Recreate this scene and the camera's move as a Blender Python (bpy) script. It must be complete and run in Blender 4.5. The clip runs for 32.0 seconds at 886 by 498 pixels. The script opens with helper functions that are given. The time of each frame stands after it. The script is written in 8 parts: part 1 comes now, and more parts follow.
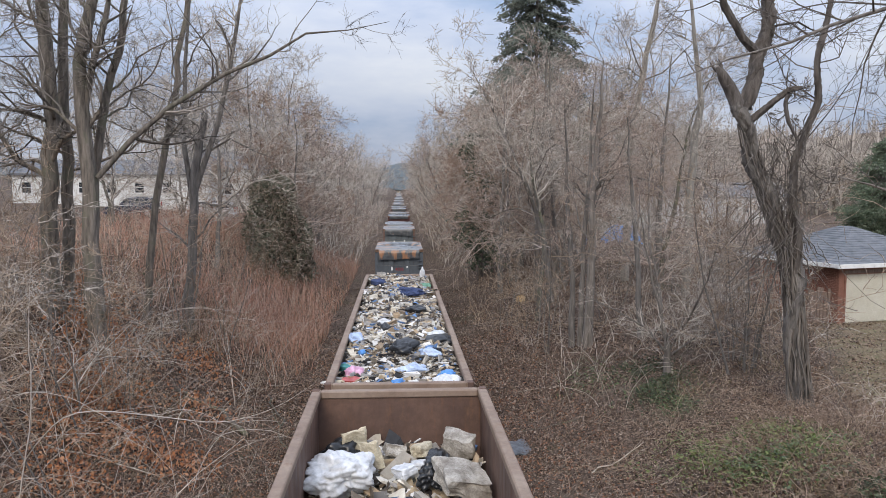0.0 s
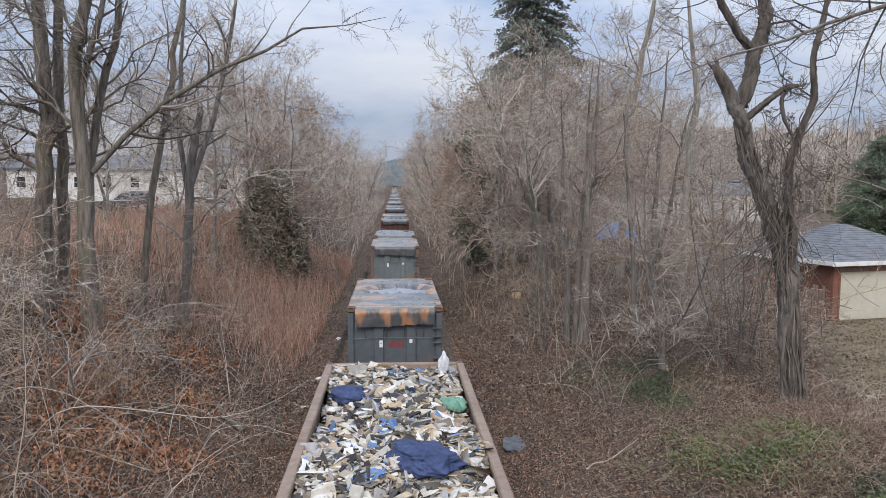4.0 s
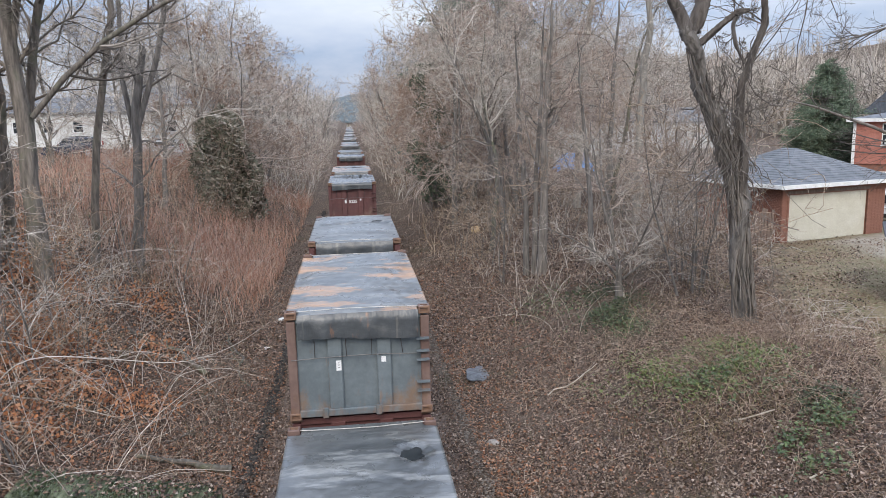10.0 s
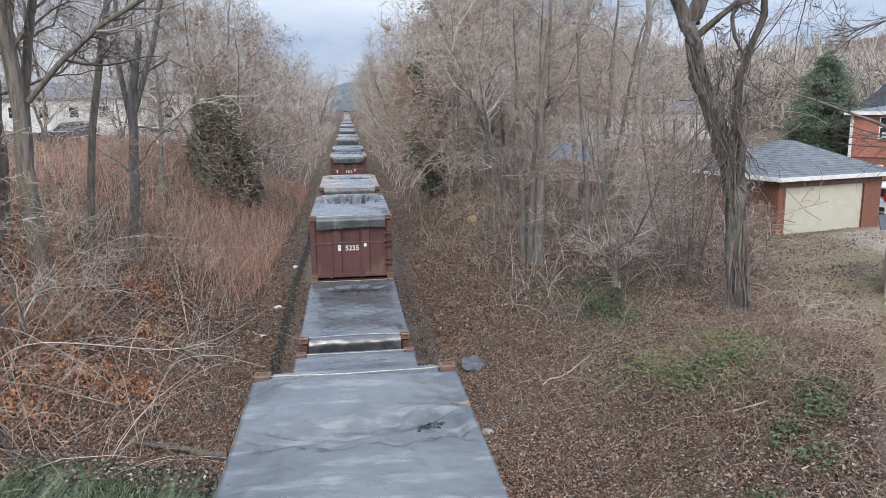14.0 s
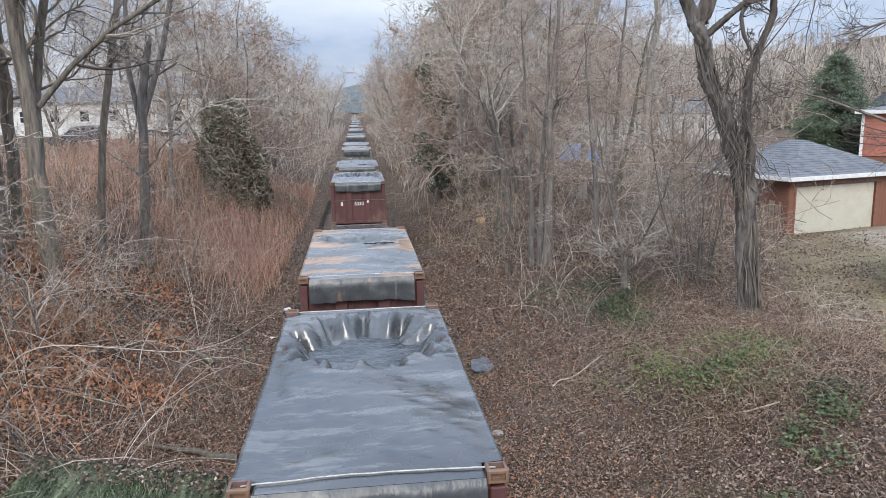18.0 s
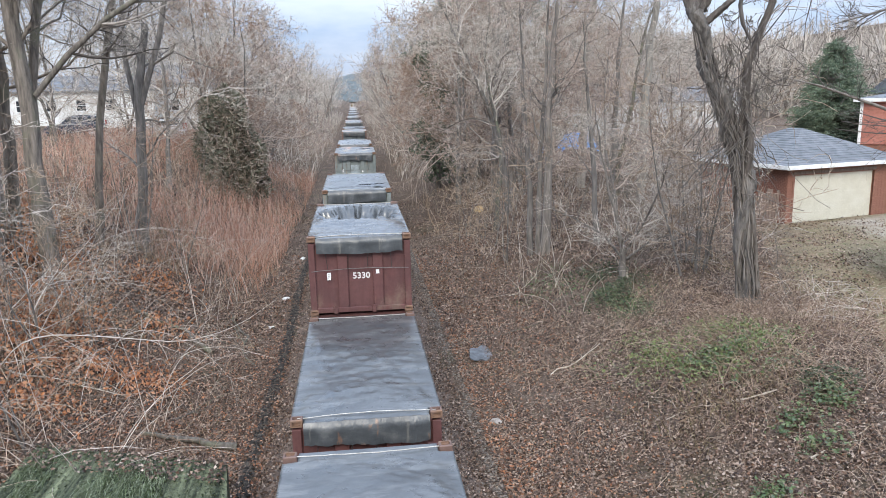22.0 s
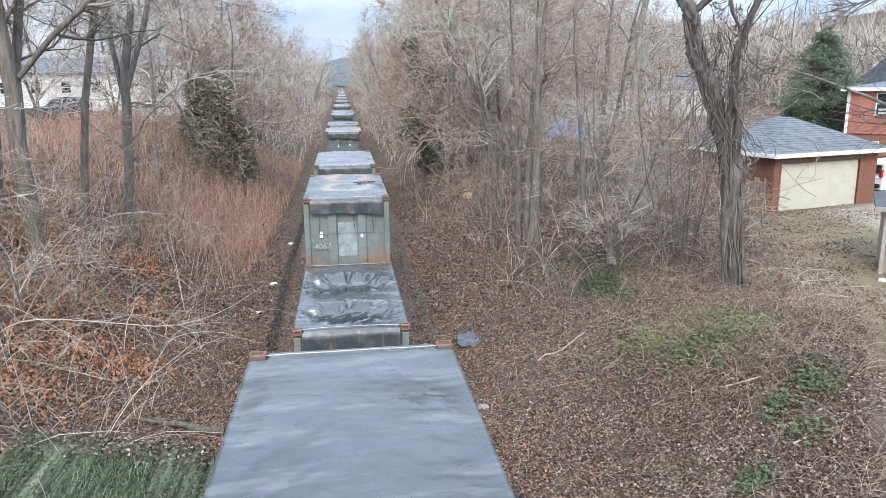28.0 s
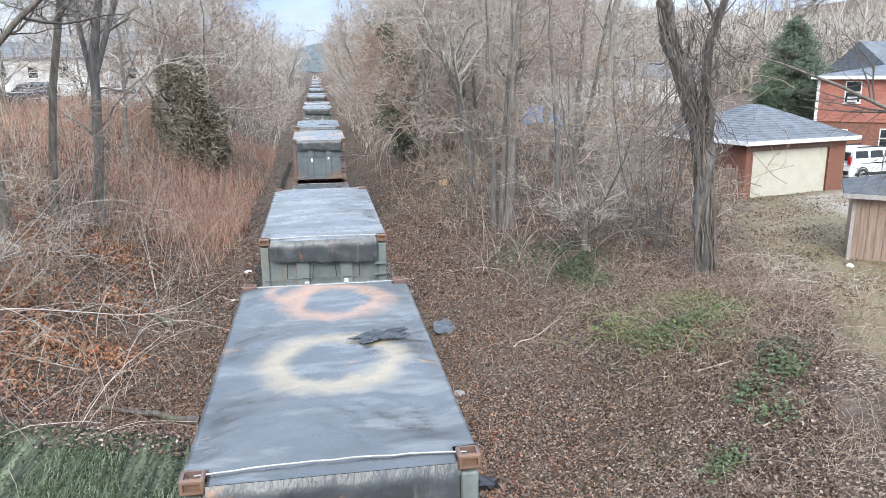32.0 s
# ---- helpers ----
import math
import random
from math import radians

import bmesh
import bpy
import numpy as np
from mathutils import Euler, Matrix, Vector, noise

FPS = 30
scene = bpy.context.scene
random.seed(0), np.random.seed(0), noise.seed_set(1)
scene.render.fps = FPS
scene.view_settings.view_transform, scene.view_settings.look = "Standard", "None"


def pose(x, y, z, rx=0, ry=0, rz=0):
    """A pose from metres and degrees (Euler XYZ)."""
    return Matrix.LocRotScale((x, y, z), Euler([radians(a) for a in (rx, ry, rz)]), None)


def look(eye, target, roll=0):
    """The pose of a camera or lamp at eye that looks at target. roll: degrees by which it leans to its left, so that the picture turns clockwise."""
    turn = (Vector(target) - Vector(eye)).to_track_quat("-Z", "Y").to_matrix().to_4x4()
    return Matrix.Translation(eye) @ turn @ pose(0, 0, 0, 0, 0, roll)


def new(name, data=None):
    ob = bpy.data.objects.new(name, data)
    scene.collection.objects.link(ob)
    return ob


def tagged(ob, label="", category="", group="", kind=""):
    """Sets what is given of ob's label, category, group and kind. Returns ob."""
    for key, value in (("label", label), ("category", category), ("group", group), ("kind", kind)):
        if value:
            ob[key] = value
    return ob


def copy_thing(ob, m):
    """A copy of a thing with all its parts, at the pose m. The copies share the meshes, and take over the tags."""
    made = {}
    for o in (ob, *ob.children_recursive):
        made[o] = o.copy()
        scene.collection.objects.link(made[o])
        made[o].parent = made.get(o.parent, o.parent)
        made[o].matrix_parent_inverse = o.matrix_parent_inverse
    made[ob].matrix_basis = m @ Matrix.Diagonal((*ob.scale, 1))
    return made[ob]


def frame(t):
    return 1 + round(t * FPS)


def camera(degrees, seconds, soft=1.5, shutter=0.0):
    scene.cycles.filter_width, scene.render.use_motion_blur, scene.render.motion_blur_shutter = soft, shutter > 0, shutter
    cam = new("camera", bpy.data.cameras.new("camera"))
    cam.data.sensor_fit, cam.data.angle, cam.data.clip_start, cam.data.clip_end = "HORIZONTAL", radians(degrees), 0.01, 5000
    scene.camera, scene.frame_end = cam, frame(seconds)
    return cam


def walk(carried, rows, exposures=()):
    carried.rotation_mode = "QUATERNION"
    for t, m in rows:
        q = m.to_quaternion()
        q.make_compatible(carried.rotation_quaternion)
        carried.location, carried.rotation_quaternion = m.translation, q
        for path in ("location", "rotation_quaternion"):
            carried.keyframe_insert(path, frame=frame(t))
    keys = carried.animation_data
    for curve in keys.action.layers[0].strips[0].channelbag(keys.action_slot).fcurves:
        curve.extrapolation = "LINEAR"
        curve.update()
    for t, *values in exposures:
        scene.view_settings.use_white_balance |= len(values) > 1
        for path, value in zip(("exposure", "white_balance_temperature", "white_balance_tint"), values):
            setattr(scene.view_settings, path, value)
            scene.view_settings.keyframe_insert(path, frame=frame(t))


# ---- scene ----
# ---------------------------------------------------------------- camera
cam = camera(61.8, 32.0, soft=0.75)
EYE = (0.0, 0.0, 7.7)
PATH = [  # seconds, yaw, pitch, roll
    (0.0, -3.41, -4.80, 0.00),
    (0.5, -3.53, -4.74, -0.03),
    (1.0, -3.60, -4.78, -0.13),
    (1.5, -3.57, -4.88, -0.20),
    (2.0, -3.62, -4.97, -0.35),
    (2.5, -3.56, -5.09, -0.55),
    (4.5, -3.79, -5.10, 0.04),
    (5.0, -3.83, -5.13, 0.55),
    (5.5, -4.44, -5.20, 0.64),
    (6.0, -5.13, -5.55, 0.55),
    (6.5, -5.28, -6.09, 0.62),
    (7.0, -5.16, -6.74, 0.85),
    (7.5, -4.92, -7.38, 0.93),
    (8.0, -4.92, -7.81, 0.92),
    (8.5, -5.05, -7.81, 0.88),
    (9.0, -5.46, -7.86, 0.95),
    (9.5, -6.45, -8.89, 1.11),
    (10.0, -7.13, -10.09, 1.33),
    (10.5, -7.15, -10.89, 1.35),
    (11.0, -7.25, -11.17, 1.27),
    (11.5, -7.22, -11.19, 1.16),
    (12.0, -7.22, -11.19, 1.13),
    (12.5, -7.21, -11.19, 1.08),
    (13.0, -7.20, -11.15, 0.92),
    (13.5, -7.26, -11.07, 0.81),
    (14.0, -7.31, -10.92, 0.78),
    (14.5, -7.30, -10.69, 0.76),
    (16.5, -6.93, -10.49, 0.72),
    (17.0, -6.78, -10.54, 0.72),
    (17.5, -6.68, -10.69, 0.80),
    (18.0, -6.68, -10.79, 1.17),
    (18.5, -6.70, -10.77, 1.34),
    (19.0, -6.80, -10.79, 1.32),
    (19.5, -6.99, -10.81, 1.26),
    (20.0, -6.94, -10.82, 1.19),
    (20.5, -6.84, -10.90, 1.23),
    (21.0, -6.86, -11.05, 1.31),
    (21.5, -6.83, -11.38, 1.31),
    (22.0, -6.83, -11.64, 1.25),
    (22.5, -6.97, -11.86, 1.14),
    (23.0, -7.26, -12.36, 1.04),
    (23.5, -7.68, -12.86, 0.97),
    (24.0, -8.17, -12.89, 0.89),
    (24.5, -8.39, -12.93, 0.81),
    (25.0, -8.35, -12.99, 0.84),
    (25.5, -8.22, -12.99, 0.84),
    (27.5, -7.64, -12.71, 0.76),
    (28.0, -7.64, -12.73, 0.72),
    (28.5, -8.01, -12.92, 0.64),
    (29.0, -8.48, -13.21, 0.57),
    (29.5, -8.92, -13.65, 0.54),
    (30.0, -9.21, -14.02, 0.57),
    (30.5, -9.50, -14.46, 0.61),
    (31.0, -10.02, -14.45, 0.53),
    (31.5, -9.95, -14.31, 0.46),
    (32.0, -9.51, -13.74, 0.47),
]
walk(cam, [(t, pose(*EYE, 90 + p, r, y)) for t, y, p, r in PATH],
     exposures=[(0, 0.25, 7220, 12), (7, 0.27, 7170, 11), (9, 0.35, 7170, 11), (10.3, 0.61, 7000, 10), (11, 0.75, 7000, 10), (11.6, 0.63, 7000, 10), (12.2, 0.49, 6950, 9), (14, 0.55, 6950, 9), (17, 0.57, 6950, 9), (19, 0.61, 6950, 9), (20.5, 0.64, 6950, 9), (22, 0.87, 6900, 8), (24, 1.01, 6850, 7), (25.5, 1.05, 6800, 6), (28, 1.01, 6800, 6), (30, 1.07, 6800, 6), (32, 1.11, 6800, 6)])

# ---------------------------------------------------------------- light
world = bpy.data.worlds.new("world")
scene.world = world
world.use_nodes = True


def make_world():
    nt = world.node_tree
    nt.nodes.clear()
    n = nt.nodes.new
    out = n("ShaderNodeOutputWorld")
    bg = n("ShaderNodeBackground")
    sky = n("ShaderNodeTexSky")
    sky.sky_type = "NISHITA"
    sky.sun_disc = False
    sky.sun_elevation = radians(32)
    sky.sun_rotation = radians(200)
    sky.air_density, sky.dust_density = 1.2, 2.0
    co = n("ShaderNodeTexCoord")
    mp = n("ShaderNodeMapping")
    mp.inputs["Scale"].default_value = (1.0, 1.0, 3.2)
    noi = n("ShaderNodeTexNoise")
    noi.inputs["Scale"].default_value = 3.1
    noi.inputs["Detail"].default_value = 7
    noi.inputs["Roughness"].default_value = 0.55
    ramp = n("ShaderNodeValToRGB")
    e = ramp.color_ramp.elements
    e[0].position, e[0].color = 0.34, (3.5, 5.0, 8.0, 1)
    e[1].position, e[1].color = 0.66, (7.5, 8.5, 10.4, 1)
    mid = e.new(0.48)
    mid.color = (5.6, 6.8, 9.4, 1)
    mix = n("ShaderNodeMix")
    mix.data_type = "RGBA"
    mix.inputs["Factor"].default_value = 0.88
    lk = nt.links.new
    lk(co.outputs["Generated"], mp.inputs["Vector"])
    lk(mp.outputs["Vector"], noi.inputs["Vector"])
    lk(noi.outputs["Fac"], ramp.inputs["Fac"])
    lk(sky.outputs["Color"], mix.inputs["A"])
    lk(ramp.outputs["Color"], mix.inputs["B"])
    # an overcast sky is about three times as bright overhead as at the horizon
    sep = n("ShaderNodeSeparateXYZ")
    lk(co.outputs["Generated"], sep.inputs["Vector"])
    up = n("ShaderNodeMapRange")
    up.inputs["From Min"].default_value, up.inputs["From Max"].default_value = 0.0, 1.0
    up.inputs["To Min"].default_value, up.inputs["To Max"].default_value = 0.057, 0.215
    lk(sep.outputs["Z"], up.inputs["Value"])
    lk(mix.outputs["Result"], bg.inputs["Color"])
    lk(up.outputs["Result"], bg.inputs["Strength"])
    lk(bg.outputs["Background"], out.inputs["Surface"])


make_world()
sun = new("sun", bpy.data.lights.new("sun", "SUN"))
sun.data.energy, sun.data.angle, sun.data.color = 1.4, radians(25), (1.0, 0.96, 0.9)
sun.matrix_world = look((-10, -30, 40), (0, 20, 0))


# ---------------------------------------------------------------- materials
def shader(name):
    m = bpy.data.materials.new(name)
    m.use_nodes = True
    nt = m.node_tree
    return m, nt, nt.nodes["Principled BSDF"], nt.nodes.new, nt.links.new


def coords(nt, space):
    if space == "world":
        return nt.nodes.new("ShaderNodeNewGeometry").outputs["Position"]
    return nt.nodes.new("ShaderNodeTexCoord").outputs["Object"]


def noise_fac(nt, vec, scale, detail=6, rough=0.6, stretch=None):
    if stretch:
        mp = nt.nodes.new("ShaderNodeMapping")
        mp.inputs["Scale"].default_value = stretch
        nt.links.new(vec, mp.inputs["Vector"])
        vec = mp.outputs["Vector"]
    t = nt.nodes.new("ShaderNodeTexNoise")
    t.inputs["Scale"].default_value = scale
    t.inputs["Detail"].default_value = detail
    t.inputs["Roughness"].default_value = rough
    nt.links.new(vec, t.inputs["Vector"])
    return t.outputs["Fac"]


def ramp_of(nt, fac, stops):
    r = nt.nodes.new("ShaderNodeValToRGB")
    e = r.color_ramp.elements
    while len(e) < len(stops):
        e.new(0.5)
    for el, (p, c) in zip(e, stops):
        el.position = p
        el.color = (*c, 1) if len(c) == 3 else c
    nt.links.new(fac, r.inputs["Fac"])
    return r.outputs["Color"]


def blend(nt, fac, a, b, how="MIX"):
    x = nt.nodes.new("ShaderNodeMix")
    x.data_type, x.blend_type = "RGBA", how
    for sock, v in ((x.inputs["Factor"], fac), (x.inputs["A"], a), (x.inputs["B"], b)):
        if isinstance(v, (int, float)):
            sock.default_value = v
        elif isinstance(v, tuple):
            sock.default_value = (*v, 1)
        else:
            nt.links.new(v, sock)
    return x.outputs["Result"]


def bump(nt, bsdf, height, strength, dist):
    b = nt.nodes.new("ShaderNodeBump")
    b.inputs["Strength"].default_value = strength
    b.inputs["Distance"].default_value = dist
    nt.links.new(height, b.inputs["Height"])
    nt.links.new(b.outputs["Normal"], bsdf.inputs["Normal"])


def plain(name, a, b, scale=4.0, rough=0.7, metal=0.0, space="object", grain=40.0, bump_by=0.25, dist=0.01, stretch=None, lo=0.35, hi=0.65):
    """Two tones at a large scale, a fine grain over both, and fine relief."""
    m, nt, bs, n, lk = shader(name)
    v = coords(nt, space)
    c = ramp_of(nt, noise_fac(nt, v, scale, stretch=stretch), [(lo, a), (hi, b)])
    fine = noise_fac(nt, v, grain, 3)
    c = blend(nt, 0.55, c, ramp_of(nt, fine, [(0.3, (0.35, 0.35, 0.35)), (0.7, (0.75, 0.75, 0.75))]), "OVERLAY")
    lk(c, bs.inputs["Base Color"])
    bs.inputs["Roughness"].default_value = rough
    bs.inputs["Metallic"].default_value = metal
    if bump_by:
        bump(nt, bs, fine, bump_by, dist)
    return m


def island(name, tones, rough=0.8, spec=0.3):
    """Small loose pieces: each takes its own tone."""
    m, nt, bs, n, lk = shader(name)
    g = n("ShaderNodeNewGeometry")
    c = ramp_of(nt, g.outputs["Random Per Island"], tones)
    fine = noise_fac(nt, coords(nt, "object"), 9.0, 3)
    c = blend(nt, 0.5, c, ramp_of(nt, fine, [(0.3, (0.35, 0.35, 0.35)), (0.7, (0.7, 0.7, 0.7))]), "OVERLAY")
    lk(c, bs.inputs["Base Color"])
    bs.inputs["Roughness"].default_value = rough
    bs.inputs["Specular IOR Level"].default_value = spec
    return m


def steps(colors):
    k = len(colors)
    return [((i + 0.5) / k, c) for i, c in enumerate(colors)]


def bark(name, a, b, moss=None):
    m, nt, bs, n, lk = shader(name)
    v = coords(nt, "object")
    f = noise_fac(nt, v, 9.0, 5, stretch=(1, 1, 0.16))
    c = ramp_of(nt, f, [(0.3, a), (0.7, b)])
    if moss:
        c = blend(nt, ramp_of(nt, noise_fac(nt, v, 1.6, 4), [(0.5, (0, 0, 0)), (0.68, (0.8, 0.8, 0.8))]), c, moss)
    oi = n("ShaderNodeObjectInfo")
    c = blend(nt, 0.35, c, ramp_of(nt, oi.outputs["Random"], [(0, (0.32, 0.33, 0.35)), (1, (0.68, 0.62, 0.56))]), "OVERLAY")
    lk(c, bs.inputs["Base Color"])
    bs.inputs["Roughness"].default_value = 0.9
    bump(nt, bs, f, 1.0, 0.05)
    return m


def painted_steel(name, paint, dark, rust=(0.30, 0.12, 0.05), amount=0.5, foot_tone=(0.21, 0.115, 0.06)):
    """Old painted steel: chalky paint, run-down rust and grime."""
    m, nt, bs, n, lk = shader(name)
    v = coords(nt, "object")
    c = ramp_of(nt, noise_fac(nt, v, 1.3, 6), [(0.3, dark), (0.7, paint)])
    streak = noise_fac(nt, v, 3.0, 7, 0.68, stretch=(1.6, 1.6, 0.28))
    c = blend(nt, ramp_of(nt, streak, [(0.72 - 0.25 * amount, (0, 0, 0)), (0.86 - 0.2 * amount, (0.9, 0.9, 0.9))]), c, rust)
    sx = n("ShaderNodeSeparateXYZ")
    lk(v, sx.inputs["Vector"])
    foot = n("ShaderNodeMapRange")
    for sock, val in (("From Min", 0.75), ("From Max", 0.12), ("To Min", 0.0), ("To Max", 0.30 * amount + 0.05)):
        foot.inputs[sock].default_value = val
    lk(sx.outputs["Z"], foot.inputs["Value"])
    wear = n("ShaderNodeMath")
    wear.operation = "ADD"
    lk(foot.outputs["Result"], wear.inputs[0])
    lk(noise_fac(nt, v, 1.9, 7, 0.7, stretch=(1.0, 1.0, 0.6)), wear.inputs[1])
    c = blend(nt, ramp_of(nt, wear.outputs[0], [(0.60, (0, 0, 0)), (0.74, (0.65, 0.65, 0.65)), (0.86, (0.85, 0.85, 0.85))]), c, foot_tone)
    grime = noise_fac(nt, v, 7.0, 6, 0.7)
    c = blend(nt, 0.5, c, ramp_of(nt, grime, [(0.25, (0.3, 0.3, 0.3)), (0.75, (0.68, 0.68, 0.68))]), "OVERLAY")
    lk(c, bs.inputs["Base Color"])
    lk(ramp_of(nt, streak, [(0.3, (0.5, 0.5, 0.5)), (0.7, (0.85, 0.85, 0.85))]), bs.inputs["Roughness"])
    bump(nt, bs, grime, 0.12, 0.01)
    return m


def tarp_mat(name, seed, rust=0.5, dust=0.5, tone=(0.036, 0.041, 0.044), ring=None, gloss=0.0):
    """Black plastic sheeting with dried dust, painted sheen streaks, and rust stains where water stood."""
    m, nt, bs, n, lk = shader(name)
    mp = n("ShaderNodeMapping")
    mp.inputs["Location"].default_value = (seed * 3.1, seed * 1.7, 0)
    lk(coords(nt, "object"), mp.inputs["Vector"])
    v = mp.outputs["Vector"]
    d = noise_fac(nt, v, 0.9, 6, 0.6, stretch=(0.6, 1.2, 1))
    grey = (0.115, 0.121, 0.121)
    c = ramp_of(nt, d, [(0.30, tone), (0.72 - 0.25 * dust, tuple(t * (1 - dust) + g * dust for t, g in zip(tone, grey))), (0.9, grey)])
    # pale cross streaks: smeared dust, and sheen put into the colour
    dust_sheen = noise_fac(nt, v, 1.7, 7, 0.66, stretch=(0.45, 1.9, 1))
    c = blend(nt, ramp_of(nt, dust_sheen, [(0.52, (0, 0, 0)), (0.60, (0.85 * dust,) * 3), (0.70, (0.25 * dust,) * 3)]), c, (0.25, 0.25, 0.238))
    c = blend(nt, 0.45, c, ramp_of(nt, noise_fac(nt, v, 3.3, 6, 0.65, stretch=(0.55, 1.5, 1)), [(0.3, (0.22, 0.22, 0.22)), (0.7, (0.70, 0.70, 0.70))]), "OVERLAY")
    if rust > 0:
        sx = n("ShaderNodeSeparateXYZ")
        lk(coords(nt, "object"), sx.inputs["Vector"])
        sq = n("ShaderNodeMath")
        sq.operation = "MULTIPLY"
        lk(sx.outputs["X"], sq.inputs[0])
        lk(sx.outputs["X"], sq.inputs[1])
        r = n("ShaderNodeMath")
        r.operation = "MULTIPLY_ADD"
        lk(sq.outputs[0], r.inputs[0])
        r.inputs[1].default_value = 0.055
        lk(noise_fac(nt, v, 0.95, 6, 0.62, stretch=(0.55, 1.6, 1)), r.inputs[2])
        edge = 0.815 - 0.2 * rust
        c = blend(nt, ramp_of(nt, r.outputs[0], [(edge, (0, 0, 0)), (edge + 0.035, (0.62, 0.62, 0.62)), (edge + 0.06, (0.38, 0.38, 0.38)), (edge + 0.13, (0.85, 0.85, 0.85))]), c, (0.50, 0.245, 0.095))
    for cx, cy, rad, stain, most in ring or ():
        obj = coords(nt, "object")
        sub = n("ShaderNodeVectorMath")
        sub.operation = "SUBTRACT"
        lk(obj, sub.inputs[0])
        sub.inputs[1].default_value = (cx, cy, 2.1)
        wob = n("ShaderNodeVectorMath")
        wob.operation = "LENGTH"
        lk(sub.outputs[0], wob.inputs[0])
        add = n("ShaderNodeMath")
        add.operation = "MULTIPLY_ADD"
        lk(noise_fac(nt, v, 2.5, 4), add.inputs[0])
        add.inputs[1].default_value = 0.5
        lk(wob.outputs["Value"], add.inputs[2])
        k = 1.0 / (rad * 2)
        sc = n("ShaderNodeMath")
        sc.operation = "MULTIPLY"
        lk(add.outputs[0], sc.inputs[0])
        sc.inputs[1].default_value = k
        c = blend(nt, ramp_of(nt, sc.outputs[0], [(0.40, (0, 0, 0)), (0.50, (most,) * 3), (0.57, (most * 0.8,) * 3), (0.70, (0, 0, 0))]), c, stain)
    lk(c, bs.inputs["Base Color"])
    rg = noise_fac(nt, v, 2.2, 5, 0.6)
    lk(ramp_of(nt, rg, [(0.3, (0.20 - 0.08 * gloss,) * 3), (0.7, (0.46 - 0.24 * gloss,) * 3)]), bs.inputs["Roughness"])
    bs.inputs["Specular IOR Level"].default_value = 0.9
    bs.inputs["Coat Weight"].default_value, bs.inputs["Coat Roughness"].default_value = 0.28, 0.30 - 0.15 * gloss
    fold = noise_fac(nt, v, 1.7, 4, 0.5, stretch=(0.7, 1.3, 1))
    bump(nt, bs, fold, 0.45, 0.10)
    return m


def flap_mat(name, seed, rust=0.6):
    """Hanging end of a sheet: dark, streaked downwards by rusty water and dust."""
    m, nt, bs, n, lk = shader(name)
    mp = n("ShaderNodeMapping")
    mp.inputs["Location"].default_value = (seed * 2.3, 0, seed)
    lk(coords(nt, "object"), mp.inputs["Vector"])
    v = mp.outputs["Vector"]
    c = ramp_of(nt, noise_fac(nt, v, 2.2, 6, 0.6, stretch=(1.0, 1.0, 2.0)), [(0.3, (0.028, 0.032, 0.035)), (0.55, (0.060, 0.066, 0.070)), (0.8, (0.15, 0.15, 0.145))])
    st = noise_fac(nt, v, 2.4, 6, 0.6, stretch=(1.0, 1.0, 0.30))
    edge = 0.70 - 0.15 * rust
    c = blend(nt, ramp_of(nt, st, [(edge, (0, 0, 0)), (edge + 0.07, (0.75, 0.75, 0.75)), (edge + 0.16, (0.9, 0.9, 0.9))]), c, (0.33, 0.145, 0.06))
    pale = noise_fac(nt, v, 5.0, 5, 0.65, stretch=(1.3, 1.0, 0.10))
    c = blend(nt, ramp_of(nt, pale, [(0.62, (0, 0, 0)), (0.68, (0.3, 0.3, 0.3)), (0.74, (0.05, 0.05, 0.05))]), c, (0.26, 0.24, 0.20))
    lk(c, bs.inputs["Base Color"])
    bs.inputs["Roughness"].default_value = 0.38
    bs.inputs["Specular IOR Level"].default_value = 0.6
    bump(nt, bs, noise_fac(nt, v, 5.0, 4, 0.6, stretch=(1.4, 1, 0.4)), 0.5, 0.04)
    return m


